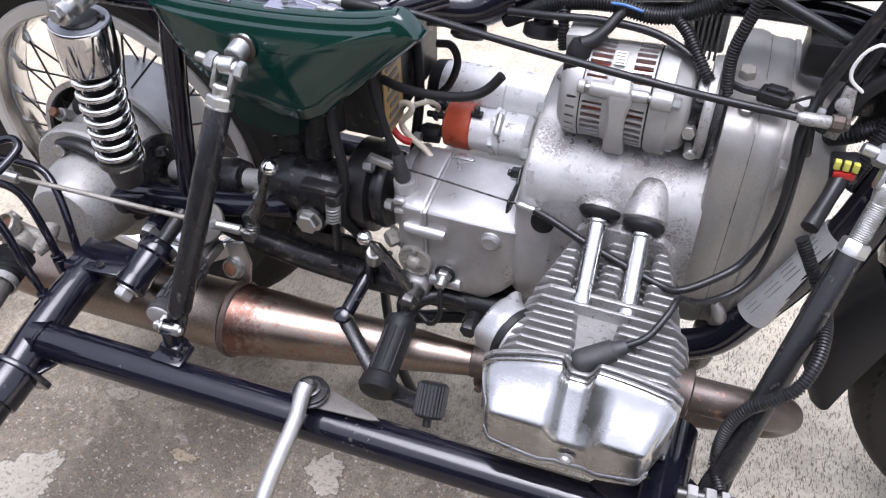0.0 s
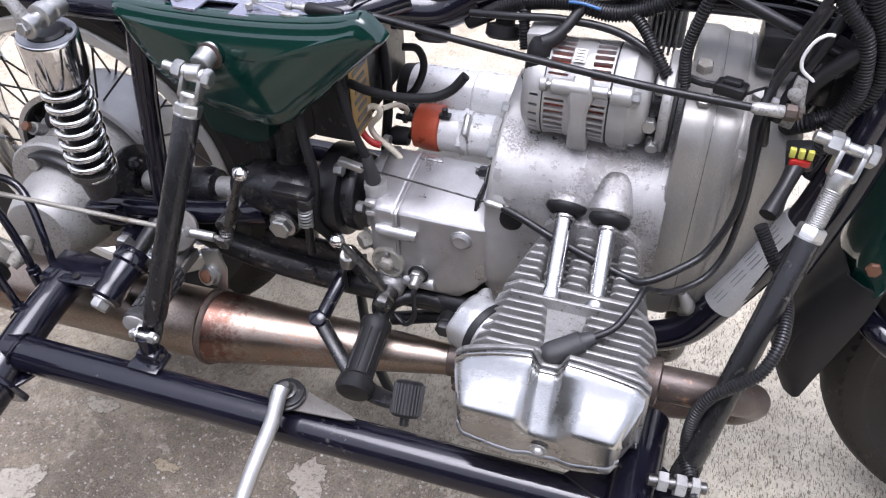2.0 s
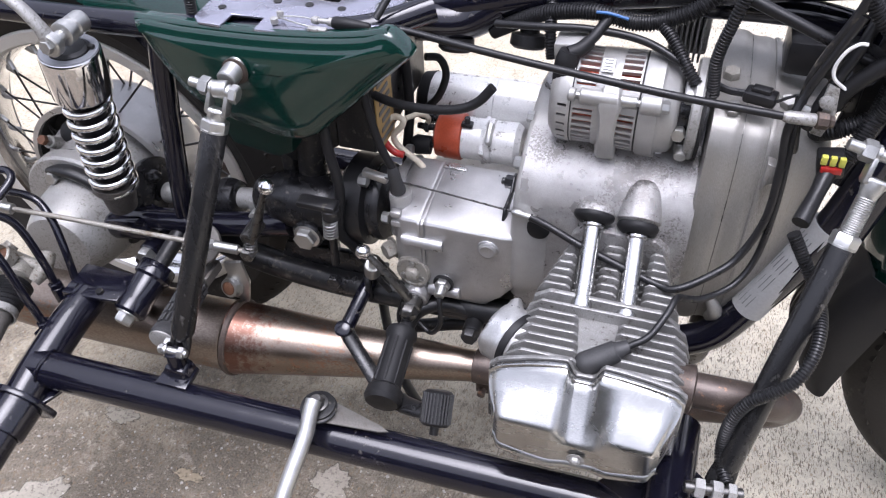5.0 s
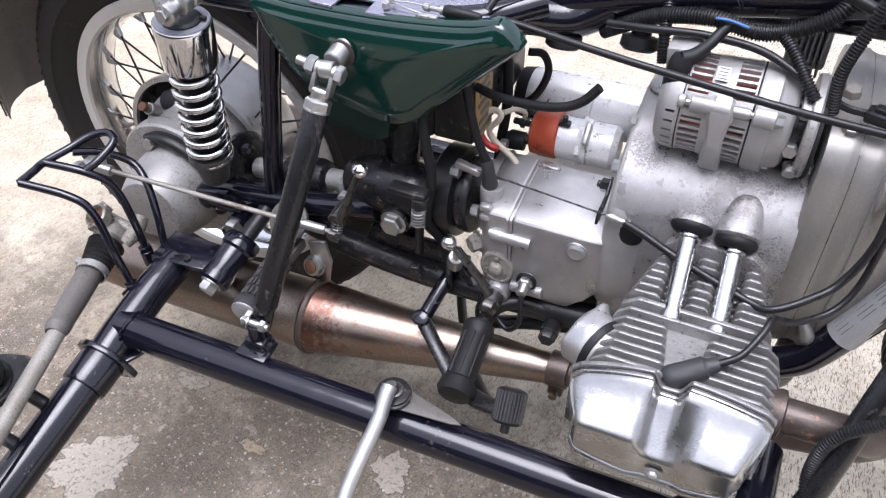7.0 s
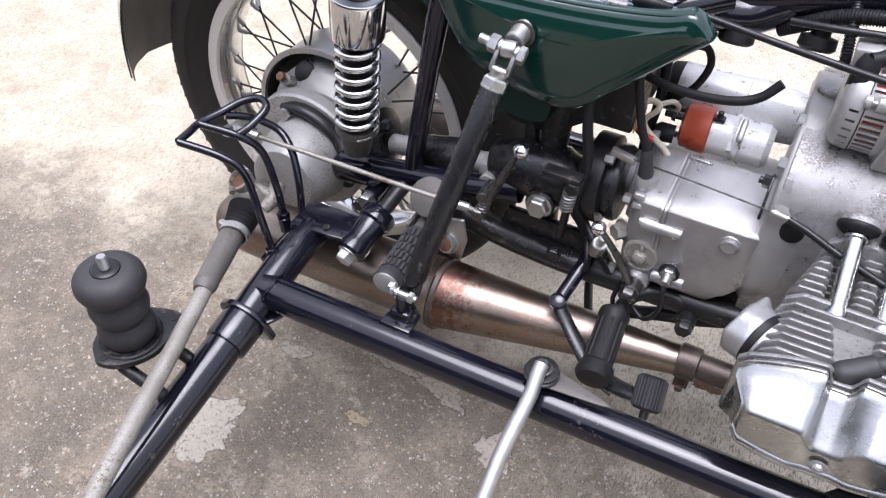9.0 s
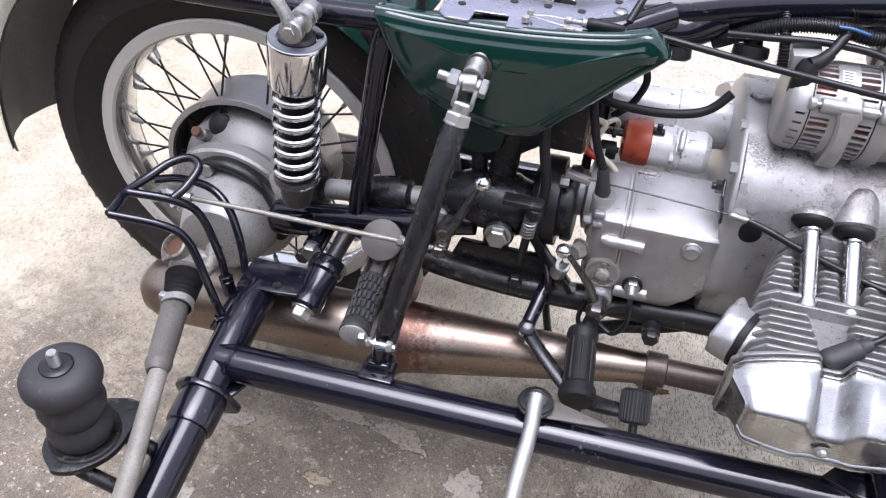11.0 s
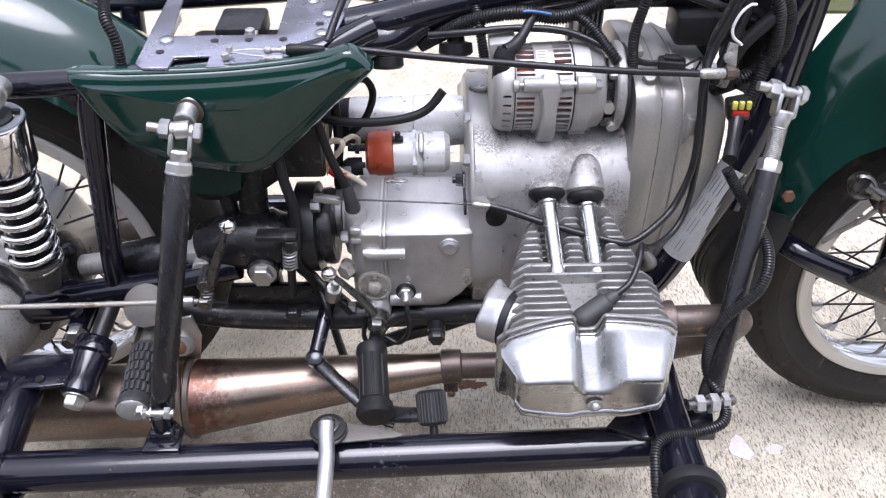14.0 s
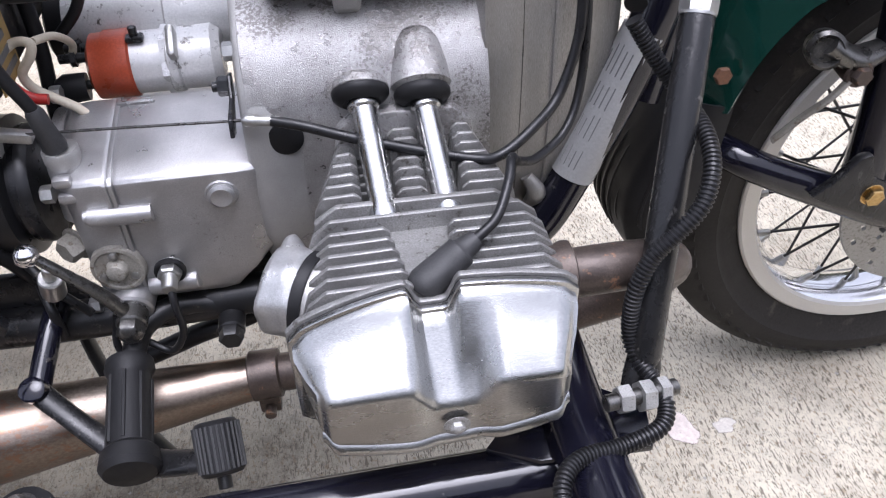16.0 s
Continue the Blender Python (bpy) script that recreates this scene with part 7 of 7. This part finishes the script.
part("yoke", join(lathe((-0.800, -0.290, 0.410), (-0.30, 1, 0.12), [(-0.006, 0.014), (0, 0.022), (0.012, 0.024), (0.020, 0.020), (0.030, 0.014)], 24), tube([(-0.823, -0.288, 0.418), (-0.830, -0.270, 0.428), (-0.824, -0.250, 0.436)], [0.010, 0.012, 0.010], 12, 4), tube([(-0.778, -0.282, 0.402), (-0.772, -0.262, 0.410), (-0.778, -0.240, 0.418)], [0.010, 0.013, 0.012], 12, 4)), GREYTUBE, dsh, "cast universal joint yoke")
part("joint_cross", join(rod((-0.832, -0.262, 0.428), (-0.772, -0.262, 0.412), 0.009), lathe((-0.805, -0.262, 0.405), (-0.15, -0.45, 0.85), [(0, 0.010), (0.030, 0.011), (0.034, 0.0175), (0.050, 0.0180), (0.052, 0.0150), (0.044, 0.0135)], 24)), GREYTUBE, dsh, "grey joint cross")
part("yoke_cup", lathe((-0.8115, -0.2815, 0.4425), (-0.15, -0.45, 0.85), [(0, 0.004), (0, 0.0132), (0.002, 0.0132), (0.0025, 0.010)], 20), RUST, dsh, "rusty bearing cup")

# wire guard hoops
guard = part("wire_guard", tube([(-0.745, -0.276, 0.395), (-0.752, -0.272, 0.44), (-0.775, -0.266, 0.50), (-0.800, -0.282, 0.530), (-0.855, -0.298, 0.542)], 0.0058, 12, 6), BLACK, side, "black bent-wire guard")
part("outer_hoop", tube([(-0.722, -0.338, 0.385), (-0.735, -0.335, 0.44), (-0.760, -0.325, 0.505), (-0.79, -0.33, 0.528), (-0.850, -0.347, 0.544)], 0.0058, 12, 6), BLACK, guard)
part("inner_hoop", tube([(-0.724, -0.258, 0.40), (-0.730, -0.248, 0.442), (-0.752, -0.228, 0.485), (-0.784, -0.215, 0.505), (-0.815, -0.235, 0.528), (-0.838, -0.262, 0.540)], 0.0058, 12, 6), BLACK, guard)
part("cross_bar", tube([(-0.850, -0.347, 0.544), (-0.8525, -0.32, 0.543), (-0.855, -0.298, 0.542), (-0.842, -0.262, 0.545), (-0.825, -0.235, 0.553), (-0.802, -0.222, 0.557), (-0.785, -0.232, 0.552), (-0.79, -0.262, 0.540), (-0.80, -0.28, 0.532)], 0.0058, 12, 6), BLACK, guard)
for p, q in (((-0.745, -0.276, 0.395), (-0.741, -0.278, 0.370)), ((-0.722, -0.338, 0.385), (-0.718, -0.339, 0.360))):
    part("guard_socket", rod(p, q, 0.0095), BLACK, guard)
    part("guard_nut", hexhead(V(p), V(p) - V(q), 0.010, 0.008), BLACK, guard)
part("guard_tab", block((-0.722, -0.305, 0.372), (0.03, 0.09, 0.008), 0.002), BLACK, guard)

# ---- cables, hoses and wiring ----
def line(name, pts, r, material, label, parent=None, n=7):
    return part(name, tube(pts, r, 10, n), material, parent or bike, label)


line("control_cable", [(-0.245, -0.120, 0.792), (-0.234, -0.112, 0.786), (-0.10, -0.128, 0.778), (0.06, -0.140, 0.769), (0.168, -0.138, 0.7615)], 0.0042, CABLE, "thin black control cable")
adj = part("cable_adjuster", lathe((0.168, -0.138, 0.7615), (1, 0.10, -0.05), [(0, 0.004), (0.002, 0.0052), (0.006, 0.0064), (0.030, 0.0066), (0.032, 0.0055)], 18), ALU_DULL, bike, "grey cable adjuster barrel")
part("adjuster_nut", lathe((0.199, -0.1345, 0.760), (1, 0.10, -0.05), [(0, 0.006), (0.001, 0.0088), (0.011, 0.0088), (0.013, 0.0065), (0.017, 0.006)], 8), RUSTPIPE, adj, "rusty brown adjuster nut")
part("adjuster_lug", join(slab([(0.199, 0.735), (0.212, 0.732), (0.218, 0.760), (0.214, 0.790), (0.203, 0.792), (0.200, 0.765)], "y", -0.122, -0.114, 0.002), lathe((0.206, -0.122, 0.774), (0, -1, 0.2), [(0, 0.0075), (0.003, 0.0070), (0.004, 0.003)], 14)), ALU_DULL, bike, "dull grey cable bracket with a round screw")
inner = line("choke_linkage", [(-0.384, -0.130, 0.794), (-0.357, -0.128, 0.796), (-0.337, -0.130, 0.796)], 0.0010, ZINC, "bare cable end with clamp and adjuster")
line("choke_linkage", [(-0.384, -0.130, 0.794), (-0.357, -0.140, 0.795), (-0.334, -0.142, 0.793)], 0.0010, ZINC, "bare cable end")
part("clamp_end", join(rod((-0.384, -0.137, 0.789), (-0.384, -0.137, 0.796), 0.0045), rod((-0.380, -0.130, 0.792), (-0.380, -0.128, 0.800), 0.004)), ALU_DULL, inner)
part("adjuster", join(lathe((-0.340, -0.131, 0.796), (1, 0, 0), [(0, 0.003), (0.002, 0.0045), (0.008, 0.0045), (0.009, 0.003), (0.020, 0.003), (0.021, 0.005), (0.027, 0.005)], 12), block((-0.328, -0.144, 0.792), (0.022, 0.008, 0.005), 0.001)), ALU_DULL, inner, "small steel adjuster")
part("boot", lathe((-0.314, -0.131, 0.796), (1, 0.0, 0), [(0, 0.0060), (0.004, 0.0075), (0.022, 0.0065), (0.042, 0.0045), (0.044, 0.003)], 14), RUBBER, inner, "black rubber cable boot")
line("seat_cable", [(-0.268, -0.118, 0.80), (-0.255, -0.09, 0.825), (-0.235, -0.06, 0.86)], 0.0045, CABLE, "black cable over the plate")
cw = line("clutch_cable", [(-0.075, -0.158, 0.588), (-0.05, -0.166, 0.585), (-0.01, -0.178, 0.576), (0.04, -0.190, 0.566), (0.085, -0.202, 0.560), (0.105, -0.206, 0.564), (0.135, -0.190, 0.576), (0.162, -0.168, 0.592), (0.180, -0.152, 0.640), (0.181, -0.139, 0.70), (0.177, -0.134, 0.745), (0.186, -0.118, 0.778), (0.201, -0.115, 0.822), (0.215, -0.113, 0.862)], 0.0046, CABLE, "black clutch cable across the cylinder")
part("cable_ferrule", lathe((-0.098, -0.156, 0.590), (1, -0.1, -0.08), [(0, 0.003), (0.003, 0.0052), (0.010, 0.0052), (0.012, 0.0042), (0.03, 0.0042)], 12), ZINC, cw, "steel cable ferrule")
line("bare_cable", [(-0.098, -0.156, 0.590), (-0.20, -0.135, 0.582), (-0.29, -0.118, 0.575)], 0.0013, STEEL, "bare steel clutch cable", n=2)
line("spark_lead", [(0.064, -0.299, 0.557), (0.084, -0.286, 0.566), (0.098, -0.262, 0.580), (0.105, -0.240, 0.584), (0.116, -0.220, 0.566), (0.135, -0.205, 0.556), (0.165, -0.180, 0.562), (0.182, -0.160, 0.590), (0.187, -0.146, 0.650), (0.185, -0.130, 0.72), (0.182, -0.11, 0.77)], 0.0040, CABLE, "black ignition lead")
part("clutch_arm_end", join(block((-0.290, -0.118, 0.575), (0.036, 0.012, 0.010), 0.003, Matrix.Rotation(radians(12), 4, "Y")), hexhead((-0.30, -0.122, 0.567), (-1, 0, 0), 0.009, 0.012)), ZINC, bike, "steel clutch release arm")
line("breather_hose", [(-0.285, -0.106, 0.691), (-0.255, -0.116, 0.691), (-0.21, -0.122, 0.694), (-0.172, -0.124, 0.702), (-0.150, -0.120, 0.713), (-0.134, -0.115, 0.732)], 0.0057, RUBBER, "black rubber breather hose")
line("vent_hose", [(-0.252, -0.01, 0.694), (-0.236, 0.0, 0.688), (-0.228, 0.0, 0.665), (-0.240, 0.0, 0.630), (-0.262, 0.0, 0.605)], 0.0052, RUBBER, "black looped hose")
line("battery_lead", [(-0.326, -0.075, 0.597), (-0.312, -0.078, 0.606), (-0.298, -0.066, 0.617), (-0.284, -0.055, 0.626), (-0.270, -0.058, 0.626), (-0.272, -0.060, 0.616), (-0.284, -0.060, 0.600), (-0.280, -0.060, 0.586), (-0.266, -0.062, 0.576), (-0.250, -0.064, 0.566), (-0.240, -0.066, 0.556)], 0.0042, CREAM, "cream battery lead")
line("battery_lead", [(-0.268, -0.055, 0.626), (-0.258, -0.030, 0.618), (-0.252, -0.010, 0.600), (-0.256, -0.008, 0.586)], 0.0036, CREAM, "cream battery lead")
line("red_lead", [(-0.303, -0.060, 0.69), (-0.302, -0.064, 0.660), (-0.300, -0.068, 0.630), (-0.297, -0.070, 0.606), (-0.288, -0.072, 0.590), (-0.277, -0.074, 0.583), (-0.266, -0.074, 0.581)], 0.0048, RED, "red battery lead")
line("starter_cable", [(-0.292, 0.01, 0.70), (-0.283, 0.0, 0.66), (-0.280, -0.008, 0.60), (-0.285, -0.015, 0.54), (-0.282, -0.03, 0.50)], 0.0070, RUBBER, "thick black starter cable")
line("gear_cable", [(-0.300, -0.115, 0.76), (-0.290, -0.125, 0.70), (-0.275, -0.130, 0.64), (-0.260, -0.130, 0.600), (-0.254, -0.130, 0.560)], 0.0055, RUBBER, "black cable into the gearbox cover")
part("cable_boot", lathe((-0.2605, -0.130, 0.604), (0.16, 0, -1), [(0, 0.0060), (0.004, 0.0078), (0.020, 0.0085), (0.036, 0.0105), (0.040, 0.0095)], 16), PEGRUBBER, bike, "greyed rubber cable boot")
line("frame_hose", [(-0.345, -0.135, 0.70), (-0.338, -0.145, 0.63), (-0.328, -0.150, 0.57), (-0.335, -0.155, 0.50), (-0.325, -0.14, 0.46), (-0.31, -0.13, 0.42)], 0.007, RUBBER, "black hose down to the pedal plate")
line("switch_wire", [(-0.188, -0.172, 0.444), (-0.186, -0.186, 0.425), (-0.185, -0.190, 0.395), (-0.20, -0.188, 0.370), (-0.222, -0.178, 0.375)], 0.0036, CABLE, "black sensor wire")
line("switch_wire", [(-0.245, -0.168, 0.405), (-0.250, -0.178, 0.380), (-0.245, -0.185, 0.365)], 0.0036, CABLE, "black sensor wire")
for k, (a, b) in enumerate((((-0.32, -0.13, 0.44), (-0.27, -0.155, 0.40)), ((-0.33, -0.12, 0.46), (-0.29, -0.15, 0.42)), ((-0.31, -0.14, 0.43), (-0.30, -0.16, 0.38)))):
    line("pedal_link", [a, (V(a) + V(b)) / 2 + V((0.005, -0.012, 0.008)), b], 0.0045, BLACKDUST, "oily black pedal linkage")

line("alternator_cable", [(-0.040, -0.073, 0.776), (-0.033, -0.066, 0.783), (-0.026, -0.056, 0.792), (-0.018, -0.048, 0.800)], 0.0062, CABLE, "black alternator cable")
loom = part("wiring_loom", conduit([(-0.16, -0.015, 0.745), (-0.10, -0.035, 0.785), (-0.04, -0.045, 0.800), (0.01, -0.048, 0.795), (0.05, -0.045, 0.805), (0.08, -0.04, 0.825), (0.10, -0.02, 0.85), (0.15, 0.0, 0.88)], 0.0095), PLASTIC, bike, "black corrugated wiring loom")
part("loom_branch", conduit([(0.03, -0.045, 0.80), (0.050, -0.062, 0.788), (0.070, -0.082, 0.768), (0.082, -0.09, 0.755)], 0.0070), PLASTIC, loom)
part("loom_branch", conduit([(0.118, -0.08, 0.88), (0.106, -0.09, 0.835), (0.097, -0.092, 0.79), (0.101, -0.092, 0.745)], 0.0068), PLASTIC, loom)
part("loom_branch", conduit([(-0.02, -0.02, 0.81), (0.03, 0.0, 0.835), (0.08, 0.0, 0.852), (0.17, 0.02, 0.875)], 0.0100), PLASTIC, loom)
part("loom_branch", conduit([(-0.09, -0.02, 0.80), (-0.085, -0.05, 0.775), (-0.08, -0.06, 0.745)], 0.007), PLASTIC, loom)
line("throttle_cable", [(0.02, -0.06, 0.88), (0.10, -0.075, 0.855), (0.19, -0.09, 0.825), (0.26, -0.10, 0.80)], 0.0062, CABLE, "thick black cable")
line("throttle_cable", [(0.245, -0.07, 0.90), (0.225, -0.10, 0.83), (0.205, -0.115, 0.78), (0.195, -0.12, 0.74)], 0.0062, CABLE, "thick black cable")
part("sensor_plug", join(block((0.148, -0.092, 0.752), (0.034, 0.022, 0.013), 0.004, Matrix.Rotation(radians(-14), 4, "Z")), block((0.148, -0.092, 0.760), (0.020, 0.012, 0.006), 0.002, Matrix.Rotation(radians(-14), 4, "Z")), tube([(0.132, -0.090, 0.752), (0.115, -0.088, 0.752), (0.098, -0.088, 0.758)], 0.0042, 8, 4), tube([(0.164, -0.098, 0.752), (0.176, -0.098, 0.760), (0.184, -0.092, 0.758), (0.184, -0.080, 0.735)], 0.0016, 6, 4)), PLASTIC, bike, "black sensor connector on the front cover")
part("ignition_coil", block((0.208, 0.0, 0.764), (0.080, 0.06, 0.042), 0.008), PLASTIC, bike, "black ignition coil block")
# added dark plate covers the bright gap; stands for dark headstock metal
part("gap_plate", slab([(0.236, 0.700), (0.292, 0.672), (0.345, 0.800), (0.350, 0.870), (0.262, 0.870)], "y", -0.046, -0.036, 0.003), BLACKDUST, frame_ob, "black plate added to darken the gap at the steering head")
part("coil_bracket", block((0.235, -0.055, 0.765), (0.02, 0.04, 0.06), 0.003), BLACKDUST, bike)
regulator = part("regulator", block((0.065, 0.06, 0.748), (0.046, 0.03, 0.07), 0.004), ALU_DULL, bike, "ribbed grey regulator behind the alternator")
for k in range(6):
    part("rib", block((0.05 + 0.006 * k, 0.030, 0.755), (0.003, 0.032, 0.07), 0.001), ALU_DULL, regulator)
ring = part("wire_hook", tube([(0.224, -0.120, 0.838), (0.217, -0.121, 0.838), (0.208, -0.121, 0.829), (0.203, -0.120, 0.812), (0.206, -0.120, 0.799), (0.219, -0.118, 0.788)], 0.0018, 8, 4), WHITE, bike, "white wire hook")
part("hook_ring", lathe((0.228, -0.090, 0.800), (0.2, -0.8, 0.5), [(0, 0.012), (0, 0.021), (0.014, 0.021), (0.014, 0.012)], 24, closed=True), PLASTIC, bike, "black plastic ring")

plugc = part("wiring_connector", block((0.226, -0.134, 0.712), (0.026, 0.020, 0.028), 0.003, Matrix.Rotation(radians(-12), 4, "Y")), PLASTIC, bike, "black connector with yellow and red locks")
for k in range(3):
    part("yellow_lock", block((0.2175 + 0.0085 * k, -0.1445, 0.722), (0.0060, 0.006, 0.010), 0.001), YELLOW, plugc, "yellow connector lock")
part("red_lock", block((0.2265, -0.1450, 0.7115), (0.020, 0.006, 0.007), 0.001), RED, plugc, "red connector lock")
part("connector_tail", join(tube([(0.226, -0.138, 0.706), (0.218, -0.162, 0.692), (0.206, -0.195, 0.678)], [0.0095, 0.0080, 0.0090], 10, 3)), PLASTIC, plugc)
part("connector_feed", conduit([(0.240, -0.128, 0.715), (0.252, -0.115, 0.745), (0.262, -0.10, 0.78), (0.262, -0.09, 0.83), (0.255, -0.06, 0.89)], 0.0095), PLASTIC, plugc)
part("side_conduit", conduit([(0.202, -0.204, 0.670), (0.216, -0.210, 0.648), (0.230, -0.220, 0.628), (0.242, -0.243, 0.613), (0.243, -0.272, 0.607), (0.239, -0.296, 0.596), (0.228, -0.314, 0.578), (0.209, -0.321, 0.559), (0.192, -0.324, 0.541), (0.181, -0.330, 0.514), (0.179, -0.337, 0.482), (0.182, -0.350, 0.465), (0.190, -0.368, 0.458)], 0.0070), PLASTIC, bike, "black corrugated conduit wound round the front strut")
part("lower_conduit", conduit([(0.192, -0.372, 0.452), (0.196, -0.385, 0.445), (0.186, -0.400, 0.440), (0.155, -0.408, 0.436), (0.122, -0.415, 0.440), (0.104, -0.430, 0.440), (0.098, -0.455, 0.432), (0.096, -0.50, 0.402), (0.095, -0.56, 0.35), (0.095, -0.64, 0.28)], 0.0070), PLASTIC, side, "black corrugated conduit over the front tube")

line("blue_wire", [(-0.035, -0.056, 0.806), (-0.02, -0.057, 0.8065), (0.0, -0.058, 0.803)], 0.0018, mat("blue_wire_sheath", (0.04, 0.14, 0.36), 0.4), "blue wire in the split loom")
line("loom_wire", [(-0.15, -0.045, 0.772), (-0.10, -0.055, 0.780), (-0.04, -0.056, 0.785), (0.02, -0.062, 0.782), (0.07, -0.08, 0.768)], 0.0045, CABLE, "black taped wires")
# conduits and stays between the timing cover and the fork
part("loom_branch", conduit([(0.246, -0.095, 0.905), (0.249, -0.10, 0.867), (0.271, -0.10, 0.824), (0.277, -0.10, 0.787), (0.268, -0.10, 0.760), (0.250, -0.10, 0.743), (0.226, -0.10, 0.729), (0.205, -0.07, 0.70)], 0.0098), PLASTIC, loom)
part("loom_branch", conduit([(0.205, -0.105, 0.895), (0.225, -0.11, 0.865), (0.249, -0.115, 0.840), (0.259, -0.115, 0.810), (0.262, -0.112, 0.775), (0.252, -0.11, 0.750)], 0.0080), PLASTIC, loom)
line("frame_stay", [(0.215, -0.11, 0.890), (0.211, -0.11, 0.865), (0.191, -0.11, 0.806), (0.186, -0.11, 0.773), (0.187, -0.11, 0.740), (0.196, -0.10, 0.68)], 0.0050, BLACKDUST, "thin black stay behind the cable adjuster")
part("stay_screw", lathe((0.190, -0.118, 0.757), (-0.1, -0.9, 0.3), [(0, 0.0075), (0.003, 0.0072), (0.004, 0.003)], 14), ZINC, bike)
line("frame_stay", [(0.300, -0.09, 0.855), (0.292, -0.09, 0.836), (0.279, -0.09, 0.790), (0.268, -0.09, 0.752), (0.262, -0.09, 0.715), (0.250, -0.09, 0.66)], 0.0105, BLACK, "gloss black stay tube beside the down tube")
line("grommet_hose", [(0.258, -0.112, 0.826), (0.240, -0.112, 0.808), (0.222, -0.112, 0.785), (0.214, -0.11, 0.762)], 0.0085, RUBBER, "thick black hose with a cuff")
